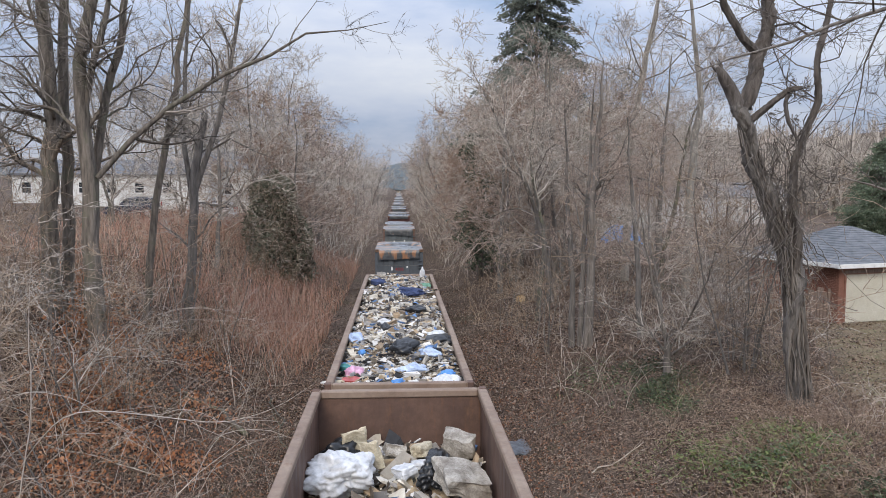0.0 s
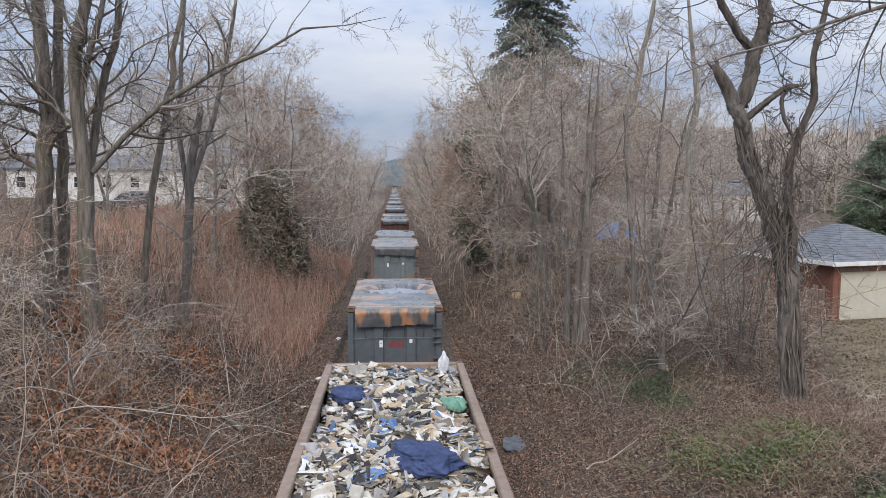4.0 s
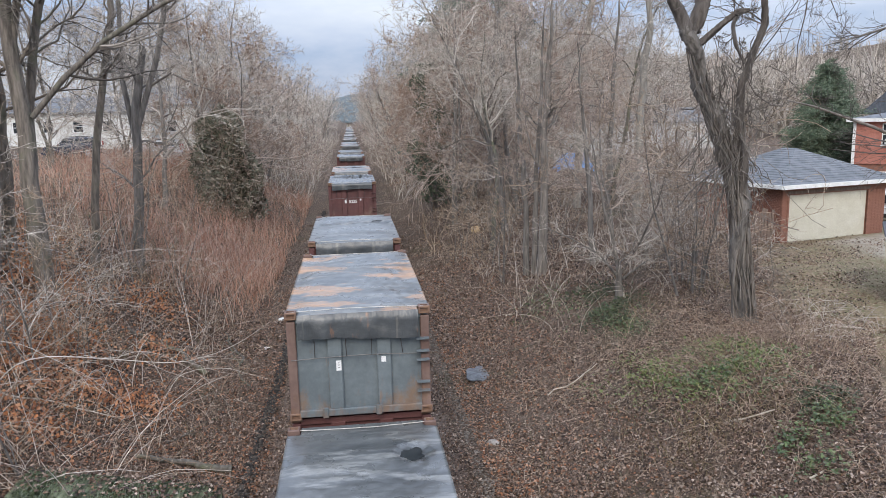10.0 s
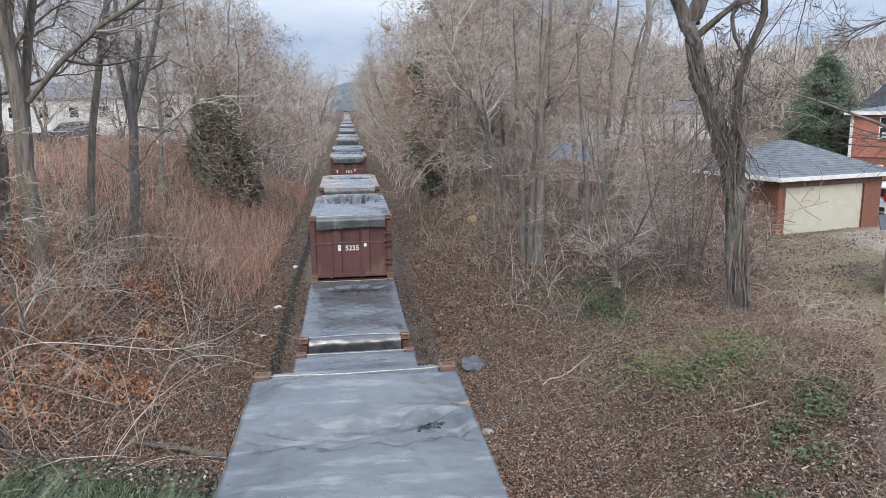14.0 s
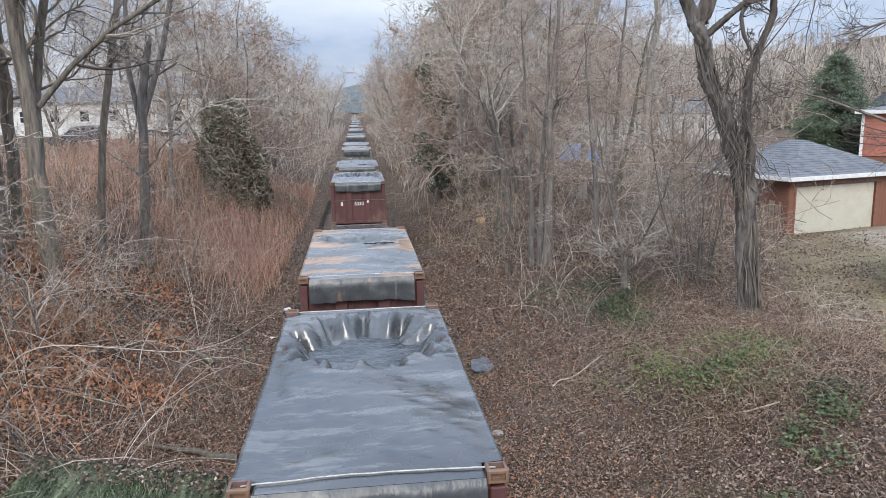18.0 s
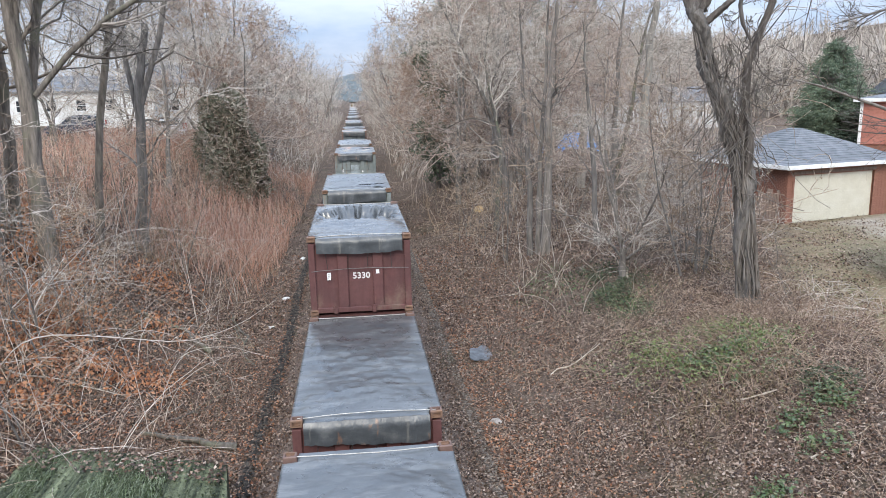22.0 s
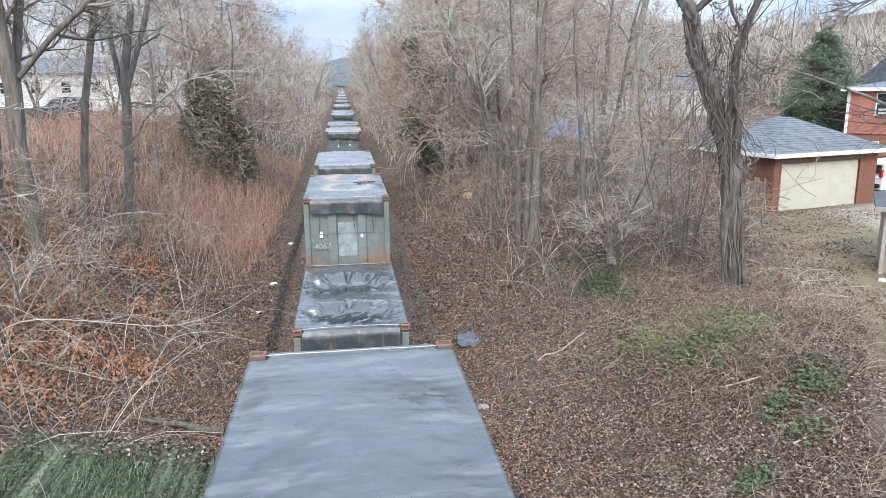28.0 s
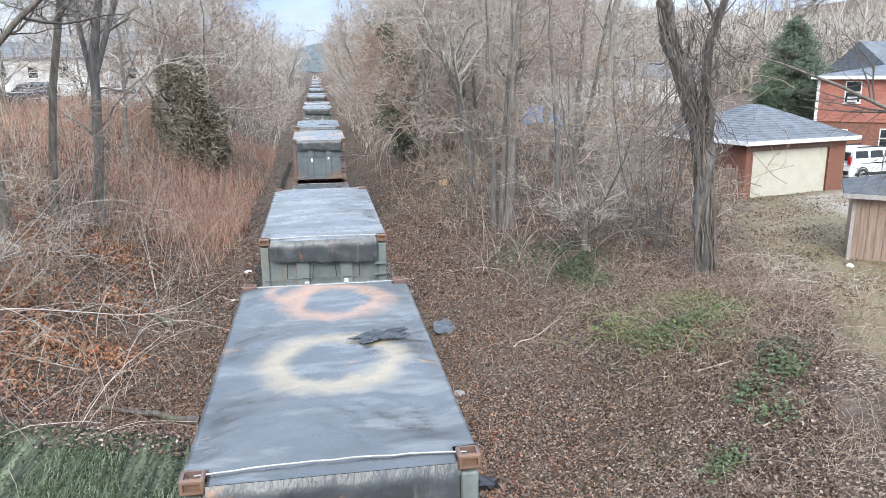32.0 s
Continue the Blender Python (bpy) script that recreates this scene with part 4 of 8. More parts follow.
def bare(ob):
    """A copy of a container without its sheet, for the lower place in a stack."""
    c = copy_thing(ob, pose(0, 0, 0))
    for ch in list(c.children):
        if ch.name.startswith(("tarpaulin", "tarp_", "rain_pool", "torn_patch")):
            bpy.data.objects.remove(ch)
    return tagged(c, "maroon steel waste container with another stacked on it")


def make_train():
    on_train(gondola(20.3, 2.85), -6.7, 0)
    G1 = on_train(gondola(20.25, 2.36), 15.75, 0)
    band = part("end_board", Geo().box(-1.44, 1.44, -0.012, -0.004, 3.06, 3.31), M_DARK, G1, "black painted lettering board")
    mark = part("lettering", writing("CDEX", 0.17, M_NUM_WHITE), None, band)
    mark.location = (-0.30, -0.016, 3.185)
    for k in range(4):
        part("print", Geo().box(0.10 + k * 0.105, 0.17 + k * 0.105, -0.018, -0.013, 3.13, 3.24), M_NUM_WHITE, band)
    rows = [  # y0, y1, level, arguments
        (37.6, 43.4, 1, dict(steel="grey", tarp="rusty", flap_kind="flap_orange", number="4395", num_mat=M_NUM_RED, size=0.21, num_at=(0.02, 0.90), sags=((0.1, 3.4, 1.05, 1.0, 0.24),), pond=((0.1, 3.4, 1.02, 0.92, 1.56),), pool=M_FROST, seed=3, flap=0.44)),
        (43.6, 48.8, 0, dict(steel="grey", tarp="dusty", seed=4, number="", flap=0.3)),
        (49.9, 55.7, 0, dict(steel="maroon", tarp="dusty", sags=((0, 1.5, 1.1, 0.5, 0.12), (0.75, 4.6, 0.3, 0.3, 0.06)), pond=((0.0, 1.5, 0.9, 0.28, 1.575), (0.72, 4.6, 0.2, 0.22, 1.625)), seed=5, flap=0.36, sign=True)),
        (56.1, 61.7, 1, dict(steel="slate", tarp="rusty", flap_kind="flap_rusty", seed=6, flap=0.44)),
        (63.45, 68.85, 1, dict(steel="maroon", tarp="spots", number="5170", num_mat=M_NUM_WHITE, sags=((0.2, 3.6, 1.25, 0.42, 0.12),),  torn=((0.72, 3.45, 0.12, 0.06),), seed=7, flap=0.5, num_at=(-0.02, 0.84), flap_kind="flap_dark", size=0.22)),
        (69.3, 75.1, 0, dict(steel="maroon", tarp="plain", seed=8)),
        (76.05, 81.75, 0, dict(steel="maroon", tarp="plain", sags=((0.0, 4.6, 1.0, 0.4, 0.08),), pond=((0.05, 4.62, 0.75, 0.16, 1.60),), seed=9, flap=0.34)),
        (82.1, 87.95, 1, dict(steel="maroon", tarp="black", number="5235", num_mat=M_NUM_WHITE, sags=SAG_FAR, pond=((0.0, 4.3, 0.98, 1.04, 1.335),), pool=M_ICE, seed=10, flap=0.32, size=0.21, flap_kind="flap_dark")),
        (90.3, 96.25, 1, dict(steel="maroon", tarp="rusty", flap_kind="flap_rusty", size=0.22, number="5075", num_mat=M_NUM_WHITE, sags=((0.0, 4.4, 1.1, 0.5, 0.13),), torn=((0.45, 3.3, 0.30, 0.03),), ladder=False, seed=11, flap=0.46, num_at=(0.08, 0.72), tag_at=-0.75)),
        (96.5, 102.3, 0, dict(steel="maroon", tarp="plain", seed=12)),
        (103.4, 109.2, 0, dict(steel="maroon", tarp="plain", flap_kind="flap_rusty", seed=13, flap=0.4)),
        (109.5, 115.2, 1, dict(steel="maroon", tarp="black", number="5330", num_mat=M_NUM_WHITE, sags=((0.0, 3.7, 1.12, 1.25, 0.42),), pond=((0.0, 3.7, 0.98, 1.08, 1.335),), pool=M_ICE, ladder=False, size=0.21, flap_kind="flap_dark", seed=14, flap=0.36, tag_at=-0.75)),
        (118.6, 124.65, 1, dict(steel="green", tarp="plain", seed=15, flap=0.4, flap_kind="flap_dark", faded=True, sags=((0.0, 1.0, 1.0, 0.35, 0.08),), torn=((0.55, 1.2, 0.4, 0.12),))),
        (124.9, 129.5, 0, dict(steel="green", tarp="plain", seed=16)),
        (130.9, 136.75, 0, dict(steel="green", tarp="black", sags=((0.0, 1.25, 1.1, 0.75, 0.20), (0.0, 3.7, 1.1, 0.9, 0.26)), pond=((0, 1.2, 0.95, 0.55, 1.485), (0, 3.7, 0.9, 0.6, 1.44)), seed=17, flap=0.42, flap_kind="flap_rusty")),
        (137.0, 142.6, 1, dict(steel="green", tarp="ring", flap_kind="flap_rusty", torn=((0.62, 2.95, 0.30, 0.17),), faded=True, number="4067", num_mat=M_CHALK, ladder=False, seed=18, flap=0.42, num_at=(-0.72, 0.74), tag_at=-0.75, size=0.24, ht=2.08, tag_z=1.0)),
        (145.7, 152.0, 1, dict(steel="green", tarp="dusty", flap_kind="flap_rusty", seed=19, flap=0.42)),
        (152.2, 157.6, 0, dict(steel="maroon", tarp="plain", seed=20)),
    ]
    made = []
    for y0, y1, lev, kw in rows:
        c = container(y1 - y0, **kw)
        made.append((c, lev))
        on_train(c, y0, UP + HIGH - kw.get("ht", HIGH) if lev else LOW)
    for y0, y1, lev, kw in rows:
        if lev:  # the container below it
            on_train(bare(made[5][0]), y0 + 0.1, LOW + HIGH - kw.get("ht", HIGH))
    for y0, y1 in ((36.9, 48.8), (49.0, 74.9), (75.1, 102.3), (102.6, 129.6), (130.1, 158.4)):
        on_train(flat_car(y0, y1), y0, 0)
    # the rest of the train repeats the same cars into the distance
    car = flat_car(0, 27.6)
    pick = [3, 4, 8, 11, 12, 16]
    fixed = [3, 12, 16, 8]  # the nearest ones, as they follow each other
    rs = random.Random(4)
    y = 159.4
    first = True
    while y < 375:
        fc = car if first else copy_thing(car, pose(0, 0, 0))
        first = False
        on_train(fc, y, 0)
        for dy, up in ((0.3, 0), (7.3, 1), (15.2, 1), (21.6, 0)):
            src = made[rs.choice([5, 9, 13, 17])][0] if not up else made[fixed.pop(0) if fixed else rs.choice(pick)][0]
            on_train(copy_thing(src, pose(0, 0, 0)), y + dy, UP if up else LOW)
            if up:
                on_train(bare(made[5][0]), y + dy, LOW - 0.24)
        y += 28.4
    for k in range(11):  # loaded gondolas bring up the rear
        FAR_GONDOLAS.append(y + k * 21)
        on_train(copy_thing(G1, pose(0, 0, 0)), y + k * 21, 0)


make_train()


# ---------------------------------------------------------------- trees and brush
def tubes(P, R, n):
    """Many tapered tubes at once: P (N, k, 3), R (N, k)."""
    N, k, _ = P.shape
    d = np.gradient(P, axis=1)
    d /= np.linalg.norm(d, axis=2, keepdims=True) + 1e-9
    ref = np.where(np.abs(d[..., 2:3]) > 0.9, np.array([1.0, 0, 0]), np.array([0, 0, 1.0]))
    a = np.cross(d, ref)
    a /= np.linalg.norm(a, axis=2, keepdims=True) + 1e-9
    b = np.cross(d, a)
    ang = np.linspace(0, 2 * np.pi, n, endpoint=False)
    ring = P[:, :, None] + R[:, :, None, None] * (np.cos(ang)[:, None] * a[:, :, None] + np.sin(ang)[:, None] * b[:, :, None])
    t, i, j = np.meshgrid(np.arange(N), np.arange(k - 1), np.arange(n), indexing="ij")
    o = t * k * n
    q = np.stack([o + i * n + j, o + i * n + (j + 1) % n, o + (i + 1) * n + (j + 1) % n, o + (i + 1) * n + j], -1)
    return ring.reshape(-1, 3), q.reshape(-1, 4)


def unit(v):
    return v / (np.linalg.norm(v, axis=-1, keepdims=True) + 1e-9)


def branch_level(rs, P, R, per, share, lo, angle, rise, wob, k, rmin, taper=0.75, thin=0.6):
    """Children of the branches P, R: per of them on each parent."""
    N, kp, _ = P.shape
    u = rs.uniform(lo, 1.0, (N, per))
    f = u * (kp - 1)
    i0 = np.minimum(f.astype(int), kp - 2)
    w = (f - i0)[..., None]
    rows = np.arange(N)[:, None]
    S = P[rows, i0] * (1 - w) + P[rows, i0 + 1] * w
    D = unit(P[rows, i0 + 1] - P[rows, i0])
    rad = R[rows, i0] * (1 - w[..., 0]) + R[rows, i0 + 1] * w[..., 0]
    plen = np.linalg.norm(np.diff(P, axis=1), axis=2).sum(1)
    L = plen[:, None] * share * rs.uniform(0.6, 1.25, u.shape) * (1.25 - 0.65 * u)
    side = rs.normal(0, 1, D.shape)
    side = unit(side - D * (side * D).sum(-1, keepdims=True))
    th = np.radians(angle) * rs.uniform(0.65, 1.3, u.shape)[..., None]
    d = unit(D * np.cos(th) + side * np.sin(th) + np.array([0, 0, rise]))
    S, d, L, rad = S.reshape(-1, 3), d.reshape(-1, 3), L.ravel(), np.maximum(rad.ravel() * thin, rmin)
    pts = [S]
    for s in range(k):
        pts.append(pts[-1] + d * (L / k)[:, None])
        d = unit(d + rs.normal(0, wob, d.shape) + np.array([0, 0, rise * 0.4]))
    Q = np.stack(pts, 1)
    RR = np.maximum(rad[:, None] * (1 - taper * np.linspace(0, 1, k + 1)[None]), rmin * 0.55)
    return Q, RR


def stem(rs, H, r, lean=0.04, k=9, wob=0.05):
    d = unit(np.array([rs.normal(0, lean), rs.normal(0, lean), 1.0]))
    pts = [np.array([0, 0, -0.3])]
    for s in range(k):
        pts.append(pts[-1] + d * (H + 0.3) / k)
        d = unit(d + rs.normal(0, wob, 3) * np.array([1, 1, 0.2]) + np.array([0, 0, 0.04]))
    P = np.array(pts)
    u = np.linspace(0, 1, k + 1)
    R = r * (1 - 0.85 * u) + r * 0.45 * np.exp(-u * 22)
    return P[None], R[None]


def merge(*lists):
    V, F, n = [], [], 0
    for v, f in lists:
        V.append(v)
        F.append(f + n)
        n += len(v)
    return np.concatenate(V), np.concatenate(F)


def tree_parts(seed, H, r, counts=(18, 6, 5, 3), lo=0.28, spread=52, rise=0.22, share=0.42, stems=1, fine=0.006, trunks=None, leaves=0, sides=(9, 6, 4, 3, 3), lean=0.04, ks=(6, 4, 3, 1), wob=0.05):
    """Trunk and crown arrays of one bare tree."""
    rs = np.random.default_rng(seed)
    tr = []
    if trunks:
        for P, R in trunks:
            tr.append((np.array(P, float)[None], np.array(R, float)[None]))
    else:
        for s in range(stems):
            P, R = stem(rs, H * rs.uniform(0.85, 1.05), r * (1 if s == 0 else rs.uniform(0.55, 0.9)), lean + 0.12 * (stems > 1), 12, wob)
            P = P + np.array([rs.normal(0, 0.25), rs.normal(0, 0.25), 0]) * (stems > 1)
            tr.append((P, R))
    trunk, crown = [], []
    tips = []
    for P, R in tr:
        trunk.append(tubes(P, R, sides[0]))
        c = max(4, counts[0] // len(tr))
        P1, R1 = branch_level(rs, P, R, c, share, lo, spread, rise, 0.26, ks[0], fine * 2.0, thin=0.5)
        crown.append(tubes(P1, R1, sides[1]))
        P2, R2 = branch_level(rs, P1, R1, counts[1], 0.5, 0.15, 52, rise * 0.5, 0.30, ks[1], fine * 1.4)
        crown.append(tubes(P2, R2, sides[2]))
        P3, R3 = branch_level(rs, P2, R2, counts[2], 0.55, 0.1, 50, rise * 0.3, 0.34, ks[2], fine * 1.15)
        crown.append(tubes(P3, R3, sides[3]))
        tips.append(P3.reshape(-1, 3))
        if len(counts) > 3:
            P4, R4 = branch_level(rs, P3, R3, counts[3], 0.65, 0.1, 48, rise * 0.25, 0.2, ks[3], fine)
            crown.append(tubes(P4, R4, sides[4]))
            tips.append(P4.reshape(-1, 3))
    lv = None
    if leaves:
        T = np.concatenate(tips)
        T = T[rs.integers(0, len(T), leaves)] + rs.normal(0, 0.06, (leaves, 3))
        lv = leaf_cards(rs, T, 0.08, 0.15)
    return trunk, merge(*crown), lv


def leaf_cards(rs, T, a, b, flat=1.0):
    """Small folded leaves, two quads each sharing the midrib."""
    n = len(T)
    s = rs.uniform(a, b, n)[:, None]
    d = unit(rs.normal(0, 1, (n, 3)) * np.array([1, 1, flat]))
    e = unit(np.cross(d, unit(rs.normal(0, 1, (n, 3)) * np.array([flat, flat, 1]) + np.array([0, 0, (1 - flat) * 2]))))
    up = np.cross(d, e)
    base, tip = T - d * s * 0.5, T + d * s * 0.5
    m1 = T + e * s * 0.36 + up * s * 0.12
    m2 = T - e * s * 0.36 + up * s * 0.12
    V = np.stack([base, m1, tip, m2], 1)
    F = np.arange(n)[:, None] * 4 + np.array([[0, 1, 2, 3]])
    return V.reshape(-1, 3), F


class Kind:
    """A kind of tree whose copies share their meshes."""

    def __init__(self, name, label, category, group, parts):
        self.first, self.info = None, (name, label, category, group, parts)

    def put(self, x, y, scale=1.0, rz=0.0, tilt=0.0, sink=0.0, z=None):
        z = place_on(x, y, sink) if z is None else z
        m = pose(x, y, z, tilt, 0, rz)
        if self.first is None:
            name, label, category, group, parts = self.info
            ob = thing(name, label, category, group)
            for pn, me in parts:
                part(pn, me, None, ob)
            ob.matrix_basis = m @ Matrix.Diagonal((scale, scale, scale, 1))
            self.first = ob
            return ob
        self.first.scale, keep = (1, 1, 1), self.first.scale[:]
        ob = copy_thing(self.first, m)
        self.first.scale = keep
        ob.scale = (scale, scale, scale)
        return ob


def bare_kind(seed, H, r, mat=M_BARK_GREY, twig=M_TWIG, label="bare grey-brown deciduous tree in the woods", group="bare trees along the cutting", name="bare_tree", leaf=M_LEAF_BEECH, **kw):
    t, c, lv = tree_parts(seed, H, r, **kw)
    parts = [("trunk" if len(t) == 1 else "stem", fast_mesh("trunk", *k, mat, True)) for k in t] + [("crown", fast_mesh("crown", *c, twig))]
    if lv:
        parts.append(("clinging_leaves", fast_mesh("clinging_leaves", *lv, leaf)))
    return Kind(name, label, "tree", group, parts)


FOREST = [
    bare_kind(101, 16, 0.17, counts=(22, 7, 5, 3), lo=0.20, spread=66, rise=0.10, fine=0.012, wob=0.11, lean=0.09, share=0.40),
    bare_kind(102, 19, 0.21, counts=(20, 7, 5, 3), lo=0.30, spread=58, rise=0.16, fine=0.012, wob=0.09, lean=0.07, share=0.38, twig=M_TWIG_PALE),
    bare_kind(103, 14, 0.14, counts=(22, 7, 5, 3), lo=0.16, spread=70, rise=0.08, fine=0.012, wob=0.13, lean=0.12, share=0.44, twig=M_TWIG_RED),
    bare_kind(104, 17, 0.19, M_BARK_MOSS, counts=(20, 7, 5, 3), lo=0.26, spread=60, rise=0.14, fine=0.012, wob=0.10, lean=0.08, share=0.40),
    bare_kind(105, 12, 0.11, counts=(22, 7, 5, 3), lo=0.14, stems=2, spread=68, rise=0.10, fine=0.012, wob=0.14, lean=0.10, share=0.46, twig=M_TWIG_RED),
    bare_kind(106, 15, 0.13, counts=(21, 7, 5, 3), lo=0.18, stems=3, spread=62, rise=0.12, fine=0.012, wob=0.12, lean=0.10, share=0.42, twig=M_TWIG_PALE),
]
BEECH = bare_kind(107, 12, 0.12, counts=(20, 7, 5, 2), lo=0.12, spread=66, rise=0.1, fine=0.011, wob=0.12, lean=0.1, leaves=9000, twig=M_TWIG_RED, label="small tree still holding pinkish-brown dead leaves")
SAPLINGS = [
    bare_kind(s, h, r, counts=(12, 5, 4), lo=0.12, spread=72, rise=0.02, fine=0.0075, sides=(6, 4, 3, 3, 3), stems=st, share=0.5,
              label="thin bare sapling in the trackside brush", group="saplings on the banks", name="sapling", twig=tw)
    for s, h, r, st, tw in ((111, 6.0, 0.045, 1, M_TWIG_PALE), (112, 4.5, 0.035, 3, M_TWIG), (113, 7.5, 0.06, 2, M_TWIG_RED), (114, 3.2, 0.025, 4, M_TWIG_PALE), (115, 5.5, 0.04, 2, M_TWIG_TAN), (116, 4.0, 0.03, 4, M_TWIG_TAN), (117, 6.5, 0.045, 3, M_TWIG_TAN))
]
BRUSH = SAPLINGS[4:]


def make_big_tree():
    """The thick vine-hung tree at the edge of the yard, one limb broken to a stub."""
    o = np.array([11.13, 19.5, 0])
    z0 = place_on(11.13, 19.5)

    def rel(pts):
        return [(x - o[0], y - o[1], z - z0) for x, y, z in pts]
    main = rel([(11.15, 19.5, z0 - 0.4), (11.06, 19.5, 1.86), (10.89, 19.5, 3.53), (10.73, 19.5, 5.1), (10.5, 19.5, 6.18), (10.05, 19.5, 7.11), (9.74, 19.5, 7.87), (9.44, 19.5, 8.7), (9.15, 19.5, 9.52), (9.06, 19.5, 9.95)])
    stub = rel([(9.12, 19.5, 9.72), (8.80, 19.5, 10.34), (8.60, 19.45, 10.60), (8.42, 19.4, 10.86)])
    up = rel([(9.10, 19.5, 9.55), (9.47, 19.5, 10.71), (9.67, 19.5, 11.38), (9.77, 19.5, 12.04), (9.86, 19.6, 12.63), (10.01, 19.8, 13.79), (10.3, 20.0, 15.5)])
    upleft = rel([(9.63, 19.5, 11.2), (9.05, 19.4, 11.59), (8.73, 19.3, 12.03), (8.4, 19.2, 12.61), (8.08, 19.1, 13.32), (7.52, 19.0, 14.3)])
    right = rel([(10.72, 19.35, 5.4), (10.68, 19.3, 6.34), (10.57, 19.3, 7.56), (10.50, 19.3, 8.4), (10.85, 19.3, 9.08), (11.13, 19.3, 9.98), (11.05, 19.3, 10.88), (11.21, 19.3, 11.77), (11.4, 19.3, 12.65), (11.6, 19.2, 14.2)])
    arm = rel([(9.35, 19.5, 9.4), (9.96, 19.4, 9.97), (10.34, 19.3, 10.27), (10.68, 19.3, 10.31)])
    droop = rel([(10.34, 19.3, 10.27), (10.2, 19.2, 9.9), (10.25, 19.15, 9.4), (10.5, 19.1, 8.9)])
    rs = np.random.default_rng(5)
    limbs = [
        (main, [0.40, 0.28, 0.235, 0.225, 0.215, 0.19, 0.18, 0.178, 0.175, 0.155]),
        (up, [0.19, 0.175, 0.165, 0.155, 0.145, 0.11, 0.05]),
        (upleft, [0.10, 0.095, 0.09, 0.08, 0.06, 0.03]),
        (right, [0.12, 0.115, 0.10, 0.085, 0.08, 0.08, 0.075, 0.07, 0.06, 0.03]),
        (arm, [0.09, 0.075, 0.07, 0.05]),
        (droop, [0.05, 0.05, 0.045, 0.02]),
    ]
    ob = thing("vine_hung_tree", "large bare tree with shaggy vine-hung trunk and a broken limb", "tree")
    tr = []
    for P, R in limbs:
        m = 12 * len(P)
        u = np.linspace(0, len(P) - 1, m)
        P, R = np.array(P), np.array(R)
        line = np.stack([np.interp(u, np.arange(len(P)), P[:, i]) for i in range(3)], -1)
        for s in range(6):
            line[1:-1] = (line[:-2] + 2 * line[1:-1] + line[2:]) / 4
        line[2:-2] += 0.10 * np.sin(u[2:-2, None] * np.array([2.9, 2.3, 0]) + rs.uniform(0, 6, 3)) * np.array([0.7, 0.7, 0]) * R.mean() / 0.2
        v, f = tubes(line[None], np.interp(u, np.arange(len(R)), R)[None], 26)
        # furrows, burrs and shaggy ridges of old vine
        w = v.reshape(m, 26, 3)
        a = np.linspace(0, 2 * np.pi, 26, endpoint=False)[None]
        z = u[:, None]
        k = 0.09 * np.sin(a * 5 + 1.3 * np.sin(z * 2.1)) + 0.09 * np.sin(a * 11 + 2 * np.sin(z * 1.7) + 2) + 0.10 * np.sin(a * 3 - z * 5.1) + rs.normal(0, 0.10, (m, 26))
        c = w.mean(axis=1, keepdims=True)
        tr.append(((c + (w - c) * (1 + k[..., None])).reshape(-1, 3), f))
    for k, (v, f) in enumerate(tr):
        part("trunk" if k == 0 else "limb", fast_mesh("trunk", v, f, M_BARK_GREY if k == 0 else M_BARK, True), None, ob)
    g = Geo().tube(stub, [0.20, 0.17, 0.15, 0.07], 10)
    for k in range(5):
        e = np.array(stub[-1]) + rs.normal(0, 0.05, 3)
        g.tube([np.array(stub[-2]) + rs.normal(0, 0.04, 3), e, e + np.array([-0.08, 0, 0.12]) * rs.uniform(0.4, 1.6)], [0.06, 0.035, 0.008], 5)
    part("broken_stub", g, M_BARK, ob, "jagged broken limb", True)
    crown = []
    for P, R in limbs[1:]:
        P, R = np.array(P)[None], np.array(R)[None]
        P1, R1 = branch_level(rs, P, R, 7, 0.42, 0.3, 62, 0.06, 0.28, 6, 0.012, thin=0.26)
        P2, R2 = branch_level(rs, P1, R1, 5, 0.5, 0.15, 50, 0.02, 0.3, 4, 0.008)
        P3, R3 = branch_level(rs, P2, R2, 5, 0.5, 0.1, 55, -0.04, 0.35, 3, 0.006)
        P4, R4 = branch_level(rs, P3, R3, 3, 0.6, 0.1, 55, -0.05, 0.3, 2, 0.005)
        crown += [tubes(P1, R1, 6), tubes(P2, R2, 4), tubes(P3, R3, 3), tubes(P4, R4, 3)]
    part("crown", fast_mesh("crown", *merge(*crown), M_TWIG_DARK), None, ob)
    # vines: thin cords up the trunk and hanging off it
    vines = []
    path = np.array(main)
    rad = np.array(limbs[0][1])
    for k in range(60):
        u = np.linspace(rs.uniform(0.0, 0.25), rs.uniform(0.35, 0.9), 12) * (len(path) - 1)
        i = np.minimum(u.astype(int), len(path) - 2)
        w = (u - i)[:, None]
        c = path[i] * (1 - w) + path[i + 1] * w
        r = rad[i] * (1 - w[:, 0]) + rad[i + 1] * w[:, 0]
        a = rs.uniform(0, 6.28) + np.cumsum(rs.normal(0, 0.3, 12))
        off = r[:, None] * rs.uniform(0.98, 1.25) * np.stack([np.cos(a), np.sin(a), 0 * a], -1)
        vines.append(tubes((c + off)[None], np.full((1, 12), rs.uniform(0.010, 0.034)), 5))
